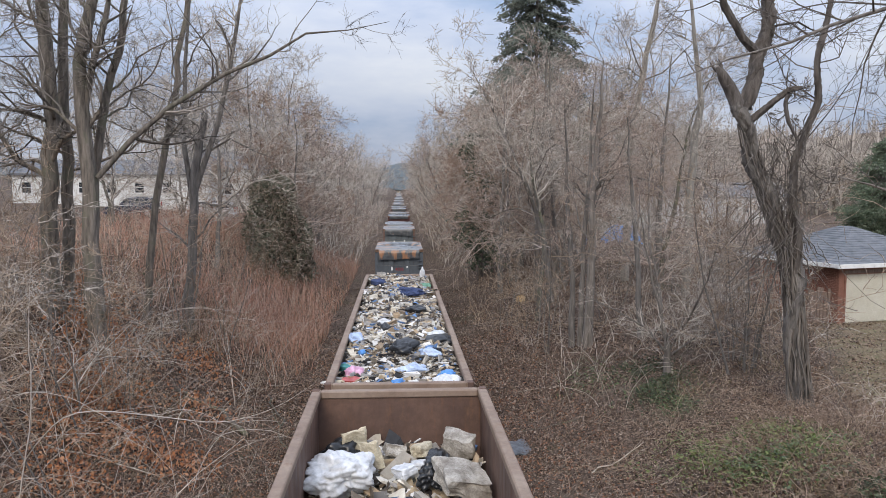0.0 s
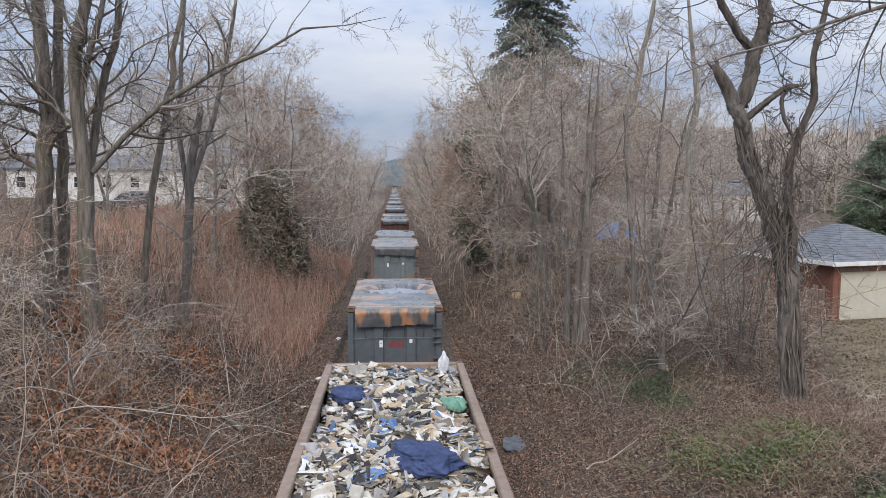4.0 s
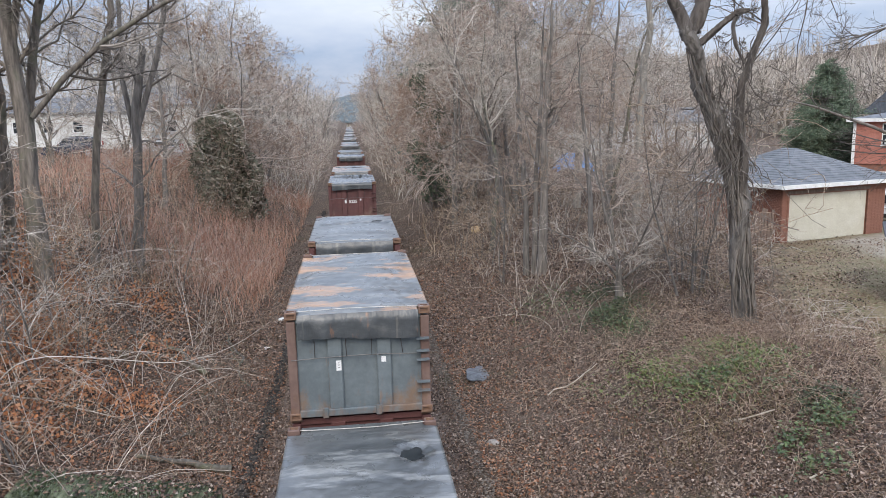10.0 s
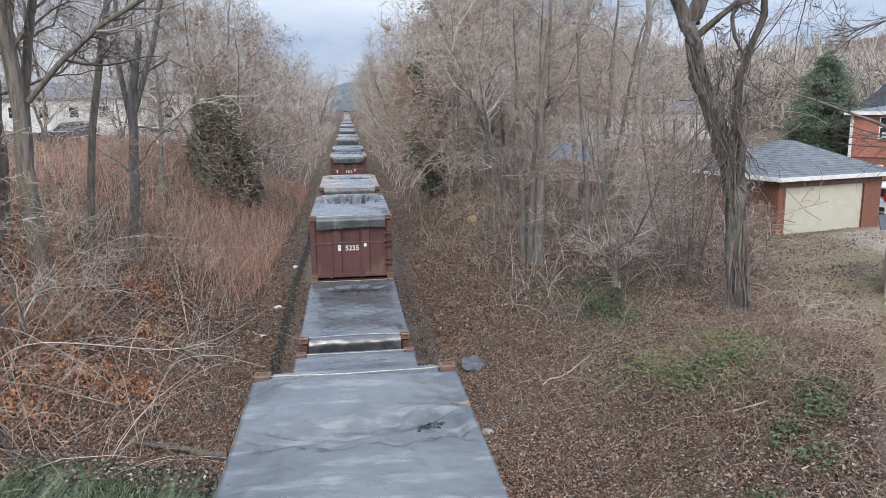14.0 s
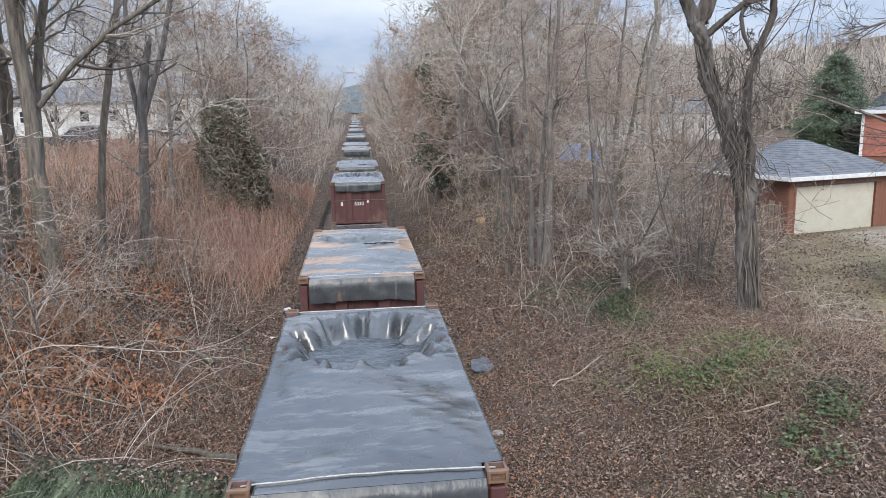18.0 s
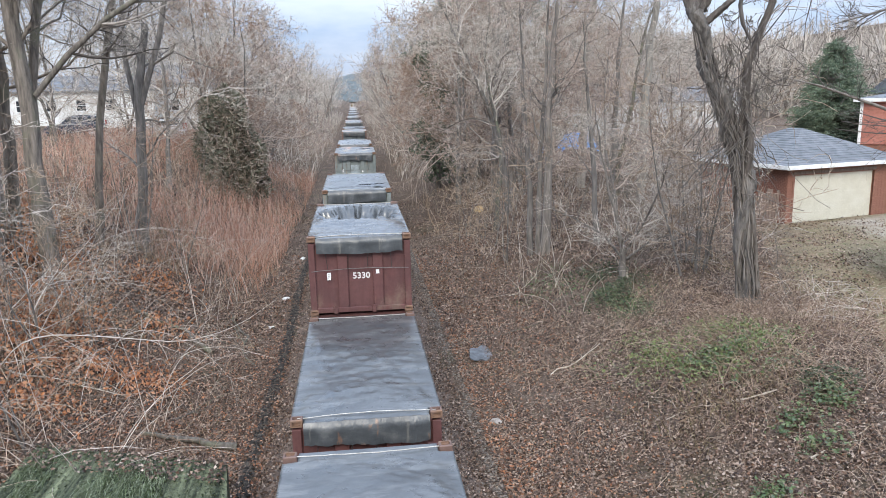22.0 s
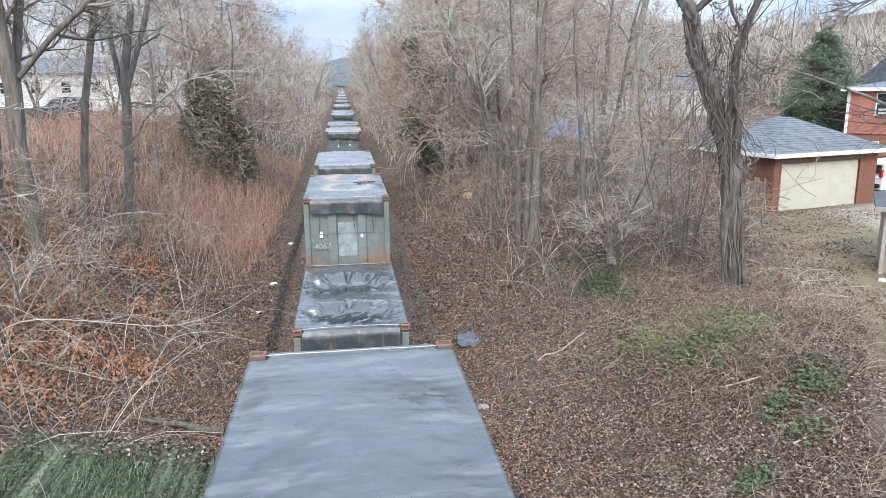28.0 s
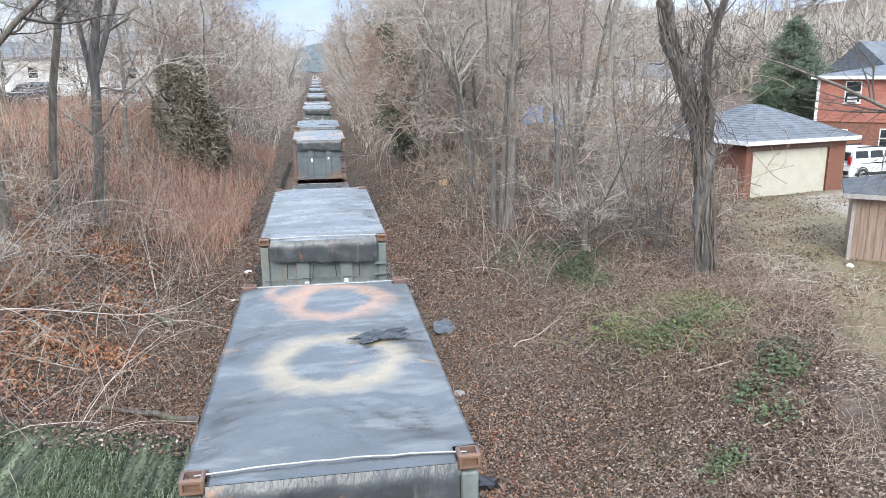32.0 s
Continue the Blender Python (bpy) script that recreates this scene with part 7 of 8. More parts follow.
M_SHED = plain("faded_brown_shed_boards", (0.24, 0.165, 0.13), (0.34, 0.25, 0.20), 2.5, 0.85, stretch=(6, 6, 0.6))
M_PANE = plain("window_glass_dark", (0.02, 0.024, 0.028), (0.035, 0.04, 0.045), 2, 0.08, bump_by=0)
M_SIDING = plain("white_vinyl_siding", (0.60, 0.60, 0.58), (0.74, 0.74, 0.72), 2, 0.6)
M_WHITE_CAR = plain("white_car_paint", (0.66, 0.67, 0.68), (0.74, 0.75, 0.76), 2, 0.25, bump_by=0)
M_TYRE = plain("black_rubber", (0.015, 0.015, 0.016), (0.035, 0.034, 0.033), 6, 0.85)
M_RIM = plain("alloy_wheel", (0.42, 0.43, 0.44), (0.55, 0.56, 0.57), 6, 0.35, 0.8)
M_BLUE = plain("blue_poly_tarp", (0.05, 0.24, 0.68), (0.10, 0.36, 0.80), 1.5, 0.5, bump_by=0.3, dist=0.04)
M_GREYBOX = plain("grey_air_conditioner", (0.4, 0.4, 0.39), (0.55, 0.55, 0.54), 5, 0.6)


def hip_roof(w, d, rise, ridge, over, z, mat, thick=0.12):
    """Hip roof over a w by d plan centred at 0, with the ridge along y."""
    a, b = w / 2 + over, d / 2 + over
    V = [(-a, -b, z), (a, -b, z), (a, b, z), (-a, b, z), (0, -ridge / 2, z + rise), (0, ridge / 2, z + rise)]
    low = [(x, y, q - thick) for x, y, q in V]
    me = bpy.data.meshes.new("roof")
    F = [(0, 1, 4), (1, 2, 5, 4), (2, 3, 5), (3, 0, 4, 5), (6, 10, 7), (7, 10, 11, 8), (8, 11, 9), (9, 11, 10, 6), (0, 6, 7, 1), (1, 7, 8, 2), (2, 8, 9, 3), (3, 9, 6, 0)]
    me.from_pydata(V + low, [], F)
    me.materials.append(mat)
    me.update()
    return me


def shingle_courses(w, d, rise, ridge, over, z, mat, parent, rows=16):
    """Courses of shingles, one lapped strip each, on the front and side slopes."""
    a, b = w / 2 + over, d / 2 + over
    for r in range(rows):
        u0, u1 = r / rows, (r + 1.12) / rows
        u1 = min(u1, 0.995)
        for kind in ("front", "side"):
            if kind == "front":
                p0 = [(-a * (1 - u0), -b + (b - ridge / 2) * u0, z + rise * u0), (a * (1 - u0), -b + (b - ridge / 2) * u0, z + rise * u0)]
                p1 = [(-a * (1 - u1), -b + (b - ridge / 2) * u1, z + rise * u1), (a * (1 - u1), -b + (b - ridge / 2) * u1, z + rise * u1)]
            else:
                p0 = [(-a * (1 - u0), b - (b - ridge / 2) * u0, z + rise * u0), (-a * (1 - u0), -b + (b - ridge / 2) * u0, z + rise * u0)]
                p1 = [(-a * (1 - u1), b - (b - ridge / 2) * u1, z + rise * u1), (-a * (1 - u1), -b + (b - ridge / 2) * u1, z + rise * u1)]
            V = np.array([p0[0], p0[1], p1[1], p1[0]], float)
            top = V + np.array([[0, 0, 0.032], [0, 0, 0.032], [0, 0, 0.012], [0, 0, 0.012]])
            Q = np.array([[4, 5, 6, 7], [0, 1, 5, 4], [1, 2, 6, 5], [3, 0, 4, 7]])
            part("shingle_course", fast_mesh("shingle_course", np.concatenate([V, top]), Q, mat), None, parent)


def make_garage():
    W, D, H = 6.3, 5.7, 2.62
    ang = math.degrees(math.atan2(1.1, 4.6))
    z = 1.72
    ob = thing("garage", "small brick garage with cream overhead door and grey hip roof", "garage")
    # local frame: front wall along x at y = 0, door 0.4 m from the near corner
    t = 0.2
    for nm, bx in (("front_wall", (0, 0.40, 0, t, 0, H)), ("front_wall", (5.2, W, 0, t, 0, H)), ("front_wall", (0.40, 5.2, 0, t, 2.16, H)), ("side_wall", (0, t, t, D, 0, H)), ("side_wall", (W - t, W, t, D, 0, H)), ("back_wall", (t, W - t, D - t, D, 0, H))):
        part(nm, Geo().box(*bx), M_BRICK, ob)
    door = part("overhead_door", Geo().box(0.40, 5.2, 0.10, 0.14, 0, 2.16), M_DOOR, ob, "cream sectional overhead door")
    for k in range(5):
        zz = k * 0.432
        part("door_section", Geo().box(0.42, 5.18, 0.093, 0.10, zz + 0.002, zz + 0.430, 0.003), M_DOOR, door)
    for x0, x1 in ((0.30, 0.40), (5.2, 5.30)):
        part("door_jamb", Geo().box(x0, x1, -0.02, 0.06, 0, 2.2), M_BRICK, ob)
    part("door_head", Geo().box(0.30, 5.30, -0.02, 0.06, 2.2, 2.34), M_BOARD, ob)
    roof = part("roof", hip_roof(W, D, 1.45, 0.7, 0.42, H + 0.02, M_SHINGLE), None, ob)
    roof.location = (W / 2, D / 2, 0)
    shingle_courses(W, D, 1.45, 0.7, 0.42, H + 0.024, M_SHINGLE, roof)
    for bx in ((-0.44, W + 0.44, -0.46, -0.42, H - 0.14, H + 0.05), (-0.46, -0.42, -0.42, D + 0.42, H - 0.14, H + 0.05), (W + 0.42, W + 0.46, -0.42, D + 0.42, H - 0.14, H + 0.05)):
        part("fascia", Geo().box(*bx, 0.008), M_TRIM, ob, "white fascia board")
    # brick courses standing proud of the corner piers
    for r in range(34):
        for x0 in (0.0, 5.3):
            n = 2 if x0 == 0 else 5
            for k in range(n):
                x = x0 + 0.005 + k * 0.20 + (0.0 if r % 2 else -0.0)
                if x0 == 0 and k == 1:
                    continue
                part("brick", BRICK, M_BRICK, ob).location = (x + 0.1, -0.002, 0.04 + r * 0.075)
        for k in range(9):
            b = part("brick", BRICK, M_BRICK, ob)
            b.matrix_basis = pose(-0.002, 0.12 + k * 0.21 + (0.1 if r % 2 else 0), 0.04 + r * 0.075, 0, 0, 90)
    ob.matrix_basis = pose(19.1, 30.9, z, 0, 0, ang)
    # lean-to of boards and a fence against its side
    f = thing("board_fence", "weathered board fence leaning beside the garage", "fence")
    rs = random.Random(3)
    for k in range(12):
        part("board", Geo().box(k * 0.16, k * 0.16 + 0.14, 0, 0.025, 0, 1.5 + rs.uniform(-0.15, 0.15), 0.004), M_BOARD, f).rotation_euler = (radians(rs.uniform(-3, 3)), 0, 0)
    for zz in (0.35, 1.15):
        part("rail", Geo().box(0, 1.92, 0.028, 0.07, zz, zz + 0.09), M_BOARD, f)
    f.matrix_basis = pose(17.0, 31.0, place_on(18, 31), 0, 0, 5)


BRICK = Geo().box(-0.095, 0.095, -0.006, 0.02, -0.031, 0.031, 0.004).mesh("brick", M_BRICK)
make_garage()


def window_unit(parent, x, y, z, w, h, face="-y", panes=2):
    wdw = part("window", Geo().box(x - w / 2, x + w / 2, y - 0.02, y + 0.05, z, z + h), M_TRIM, parent)
    for k in range(panes):
        hh = (h - 0.18) / panes
        part("pane", Geo().box(x - w / 2 + 0.07, x + w / 2 - 0.07, y - 0.028, y - 0.021, z + 0.06 + k * (hh + 0.06), z + 0.06 + k * (hh + 0.06) + hh), M_PANE, wdw)
    part("sill", Geo().box(x - w / 2 - 0.05, x + w / 2 + 0.05, y - 0.09, y - 0.02, z - 0.06, z), M_TRIM, wdw)
    return wdw


def make_house():
    z = place_on(33, 46)
    H = 6.95 - z
    ob = thing("red_house", "two-storey red clapboard house with brick lower wall", "house")
    part("lower_wall", Geo().box(0, 11, 0, 8, 0, 2.35), M_BRICK, ob)
    part("upper_wall", Geo().box(-0.05, 11.05, -0.05, 8.05, 2.35, H), M_CLAP, ob)
    n = int((H - 2.4) / 0.2)
    for k in range(n):
        b = part("clapboard", Geo().box(-0.09, 11.09, -0.085, -0.052, 2.38 + k * 0.2, 2.38 + k * 0.2 + 0.185, 0.006), M_CLAP, ob)
        part("clapboard", Geo().box(-0.085, -0.052, -0.05, 8.05, 2.38 + k * 0.2, 2.38 + k * 0.2 + 0.185, 0.006), M_CLAP, ob)
    part("corner_board", Geo().box(-0.12, 0.06, -0.12, 0.02, 2.3, H), M_TRIM, ob, "white corner board")
    w = window_unit(ob, 2.0, -0.10, 3.6, 0.95, 1.35)
    part("air_conditioner", Geo().box(1.72, 2.28, -0.42, -0.12, 3.63, 3.98, 0.02), M_GREYBOX, w, "boxy window air conditioner")
    window_unit(ob, 5.6, -0.10, 3.6, 0.95, 1.35)
    window_unit(ob, 4.3, -0.02, 0.8, 1.1, 1.2)
    window_unit(ob, 1.5, -0.02, 0.9, 0.9, 1.0)
    r = part("roof", hip_roof(8, 11, 0.7, 4.0, 0.45, H + 0.04, M_SHINGLE), None, ob)
    r.matrix_basis = pose(5.5, 4, 0, 0, 0, 90)
    part("fascia", Geo().box(-0.5, 11.5, -0.5, -0.455, H - 0.16, H + 0.06), M_TRIM, ob)
    part("fascia", Geo().box(-0.5, -0.455, -0.455, 8.4, H - 0.16, H + 0.06), M_TRIM, ob)
    c = part("chimney", Geo().box(8.2, 8.8, 3.7, 4.3, H, H + 3.0, 0.02), M_BRICK, ob)
    ob.matrix_basis = pose(32.6, 45.0, z, 0, 0, -42)


make_house()


def make_shed():
    ob = thing("shed", "low brown board shed with a dark shingle roof", "shed")
    W, D, H = 3.4, 3.0, 2.12
    for nm, bx in (("wall", (0, W, 0, 0.08, 0, H)), ("wall", (0, 0.08, 0.08, D, 0, H)), ("wall", (W - 0.08, W, 0.08, D, 0, H)), ("wall", (0.08, W - 0.08, D - 0.08, D, 0, H))):
        part(nm, Geo().box(*bx), M_SHED, ob)
    for k in range(15):
        x = k * 0.23
        part("board", Geo().box(x + 0.004, x + 0.215, -0.022, -0.002, 0.02, H - 0.01, 0.004), M_SHED, ob)
    part("corner_trim", Geo().box(-0.03, 0.07, -0.05, -0.024, 0, H), M_TRIM_OLD, ob)
    r = part("roof", hip_roof(W, D, 0.5, 1.6, 0.3, H, M_SHINGLE_DARK, 0.1), None, ob)
    r.location = (W / 2, D / 2, 0)
    part("fascia", Geo().box(-0.32, W + 0.32, -0.34, -0.302, H - 0.12, H + 0.02), M_TRIM_OLD, ob)
    ob.matrix_basis = pose(16.38, 20.36, place_on(16.5, 20) - 0.02, 0, 0, -36)
    # a pale stone or pot at its foot
    s = thing("garden_stone", "pale round stone at the foot of the shed", "stone")
    bm = bmesh.new()
    bmesh.ops.create_icosphere(bm, subdivisions=2, radius=0.11)
    for v in bm.verts:
        v.co *= 1 + 0.12 * noise.noise(v.co * 14)
        v.co.z *= 0.75
    part("stone", bm, M_TRIM, s)
    s.matrix_basis = pose(15.7, 19.35, place_on(15.7, 19.35) + 0.06)


M_TRIM_OLD = plain("grey_weathered_trim", (0.30, 0.27, 0.25), (0.42, 0.39, 0.37), 4, 0.8)
make_shed()


def make_car(name, label, paint, at, L=4.75, W=1.86, H=1.78):
    ob = thing(name, label, "car", "parked cars")
    # body profile along x, lofted over the width with tumblehome above the belt
    prof = [(-0.50, 0.32), (-0.50, 0.62), (-0.485, 0.93), (-0.46, 1.02), (-0.44, 1.66), (-0.40, 1.76), (-0.10, 1.80), (0.08, 1.74), (0.22, 1.10), (0.43, 0.98), (0.49, 0.80), (0.50, 0.40), (0.46, 0.28)]
    P = np.array([(x * L, z * H / 1.8) for x, z in prof])
    cols = []
    for y, inset in ((-0.5, 1), (-0.40, 0.35), (0, 0), (0.40, 0.35), (0.5, 1)):
        col = []
        for x, z in P:
            narrow = 1 - 0.16 * max(0, z - 1.0) / 0.8
            col.append((x, y * W * narrow, z - 0.06 * inset * (z > 1.5) - 0.03 * inset * (0.9 < z < 1.5)))
        cols.append(col)
    V = np.array(cols).reshape(-1, 3)
    n = len(P)
    Q = []
    for c in range(4):
        for i in range(n):
            j = (i + 1) % n
            Q.append([c * n + i, c * n + j, (c + 1) * n + j, (c + 1) * n + i])
    for c in (0, 4):
        o = c * n
        Q += [[o + 0, o + 1, o + 11, o + 12], [o + 1, o + 2, o + 10, o + 11], [o + 2, o + 3, o + 9, o + 10], [o + 3, o + 8, o + 9, o + 9], [o + 3, o + 4, o + 7, o + 8], [o + 4, o + 5, o + 6, o + 7]]
    Q = [q if q[2] != q[3] else [q[0], q[1], q[2], q[0]] for q in Q]
    Q = [q for q in Q if len(set(q)) == 4]
    body = part("body", fast_mesh("body", V, np.array(Q), paint), None, ob)
    for s in (-1, 1):
        y = s * W * 0.455
        for x0, x1 in ((-0.425, -0.225), (-0.212, -0.012), (0.0, 0.135)):
            g2 = Geo()
            g2.add([(x0 * L, y * 1.06, 1.06), (x1 * L, y * 1.06, 1.06), ((x1 - 0.02) * L, y * 0.985, 1.62), ((x0 + 0.015) * L, y * 0.985, 1.62), (x0 * L, y * 0.9, 1.10), (x1 * L, y * 0.9, 1.10), ((x1 - 0.02) * L, y * 0.85, 1.58), ((x0 + 0.015) * L, y * 0.85, 1.58)], [[0, 1, 2, 3], [4, 7, 6, 5], [0, 4, 5, 1], [1, 5, 6, 2], [2, 6, 7, 3], [3, 7, 4, 0]])
            part("window", g2, M_PANE, body)
        part("mirror", Geo().box(0.15 * L, 0.19 * L, *sorted((s * W * 0.5, s * W * 0.59)), 1.06, 1.22, 0.02), paint, ob)
        for x in (-0.31, 0.31):
            wheel = part("wheel", Geo().tube([(x * L, s * W * 0.40, 0.36), (x * L, s * W * 0.505, 0.36)], 0.36, 24), M_TYRE, ob)
            part("rim", Geo().tube([(x * L, s * W * 0.50, 0.36), (x * L, s * W * 0.512, 0.36)], 0.23, 16), M_RIM, wheel)
            part("arch", Geo().tube([(x * L + 0.42 * math.cos(a), s * W * 0.503, 0.36 + 0.42 * math.sin(a)) for a in np.linspace(0, 3.14, 12)], 0.03, 5), M_TYRE, ob)
        part("tail_light", Geo().box(-0.503 * L, -0.48 * L, *sorted((s * W * 0.40, s * W * 0.49)), 0.95, 1.35, 0.01), M_TAIL, ob)
    part("rear_window", Geo().box(-0.466 * L, -0.445 * L, -W * 0.36, W * 0.36, 1.12, 1.55), M_PANE, body)
    part("bumper", Geo().box(-0.515 * L, -0.49 * L, -W * 0.46, W * 0.46, 0.42, 0.62, 0.02), M_TYRE, ob)
    part("side_cladding", Geo().box(-0.42 * L, 0.42 * L, -W * 0.512, W * 0.512, 0.34, 0.52, 0.03), M_TYRE, ob, "dark plastic lower cladding")
    for s in (-1, 1):
        part("roof_rail", Geo().box(-0.36 * L, 0.0, s * W * 0.36 - 0.025, s * W * 0.36 + 0.025, H * 0.995, H * 0.995 + 0.06, 0.01), M_TYRE, ob)
    part("plate", Geo().box(-0.507 * L, -0.50 * L, -0.26, 0.26, 0.74, 0.90), M_PLACARD, ob)
    ob.matrix_basis = at
    return ob


M_TAIL = plain("red_lens", (0.3, 0.02, 0.02), (0.42, 0.03, 0.03), 5, 0.25, bump_by=0)
M_DARK_CAR = plain("dark_blue_car_paint", (0.03, 0.04, 0.06), (0.05, 0.06, 0.09), 2, 0.25, bump_by=0)
make_car("suv", "white sport utility vehicle parked beside the garage", M_WHITE_CAR, pose(29.1, 35.4, place_on(29.1, 35.4), 0, 0, 10))


def make_distance():
    """Houses and vehicles glimpsed through the bare trees."""
    def cottage(name, label, x, y, w, d, h, rise, rz, wall, roofm, wins):
        ob = thing(name, label, "house", "houses beyond the trees")
        part("wall", Geo().box(-w / 2, w / 2, -d / 2, d / 2, -0.3, h), wall, ob)
        a, b = w / 2 + 0.4, d / 2 + 0.4
        V = [(-a, -b, h), (a, -b, h), (a, b, h), (-a, b, h), (-a, 0, h + rise), (a, 0, h + rise)]
        me = bpy.data.meshes.new("roof")
        me.from_pydata(V + [(p, q, s - 0.15) for p, q, s in V[:4]], [], [(0, 1, 5, 4), (2, 3, 4, 5), (0, 4, 3), (1, 2, 5), (0, 6, 7, 1), (1, 7, 8, 2), (2, 8, 9, 3), (3, 9, 6, 0), (6, 9, 8, 7)])
        me.materials.append(roofm)
        part("roof", me, None, ob)
        for k in range(wins):
            window_unit(ob, -w / 2 + (k + 0.5) * w / wins, -d / 2 - 0.02, h * 0.42, 1.0, 1.2)
        ob.matrix_basis = pose(x, y, place_on(x, y), 0, 0, rz)
    cottage("white_building", "long white building seen through bare trees", -31, 86, 20, 9, 3.6, 1.6, 4, M_SIDING, M_SHINGLE, 7)
    cottage("white_house", "white two-storey house seen through bare trees", -19.5, 92, 8, 8, 5.2, 2.2, -6, M_SIDING, M_SHINGLE, 3)
    cottage("white_house", "pale house seen through bare trees", 36, 108, 9, 8, 4.6, 2.6, 10, M_SIDING, M_SHINGLE, 3)
    cottage("white_house", "pale house seen through bare trees", 58, 122, 11, 8, 4.4, 2.4, 0, M_SIDING, M_SHINGLE, 4)
    cottage("white_house", "pale house seen through bare trees", 57, 66, 10, 8, 5.6, 2.6, 0, M_SIDING, M_SHINGLE, 4)
    make_car("parked_van", "white van parked above the bank", M_WHITE_CAR, pose(-17.5, 70, place_on(-17.5, 70), 0, 0, 185))
    make_car("parked_car", "dark car parked above the bank", M_DARK_CAR, pose(-24.5, 70, place_on(-24.5, 70), 0, 0, 182))
    # blue tarp over a heap, and a blue barrel-like tank beside it
    rs = np.random.default_rng(12)
    ob = thing("tarp_covered_heap", "heap of lumber under a crumpled bright blue tarp", "tarp")
    n = 15
    X, Y = np.meshgrid(np.linspace(-1.95, 1.95, n), np.linspace(-1.1, 1.1, n))
    Z = 1.95 * (1 - np.clip(np.abs(X) / 2.1, 0, 1) ** 4) * (1 - np.clip(np.abs(Y) / 1.15, 0, 1) ** 6) + rs.normal(0, 0.06, X.shape)
    i, j = np.meshgrid(np.arange(n - 1), np.arange(n - 1), indexing="ij")
    part("tarp", fast_mesh("tarp", np.stack([X, Y, np.maximum(Z, 0)], -1), np.stack([i * n + j, i * n + j + 1, (i + 1) * n + j + 1, (i + 1) * n + j], -1).reshape(-1, 4), M_BLUE), None, ob)
    part("lumber", Geo().box(-1.6, 1.6, -0.8, 0.8, 0, 0.9), M_BOARD, ob)
    ob.matrix_basis = pose(22.85, 75, place_on(22.5, 75) + 0.05, 0, 0, 0)
    tb = thing("blue_tank", "upright bright blue plastic tank beyond the trees", "tank")
    part("body", Geo().tube([(0, 0, 0), (0, 0, 0.1), (0, 0, 1.75), (0, 0, 1.95)], [0.46, 0.50, 0.50, 0.35], 20), M_BLUE, tb)
    part("lid", Geo().tube([(0, 0, 1.95), (0, 0, 2.03)], 0.2, 14), M_BLUE, tb)
    tb.matrix_basis = pose(19.28, 75, place_on(19.28, 75))


make_distance()

# ---------------------------------------------------------------- bridge abutment, litter
M_MOSS = plain("mossy_concrete", (0.016, 0.022, 0.010), (0.17, 0.19, 0.11), 2.4, 0.95, space="world", grain=18, bump_by=0.8, dist=0.05, stretch=(3.2, 0.22, 1), lo=0.42, hi=0.66)


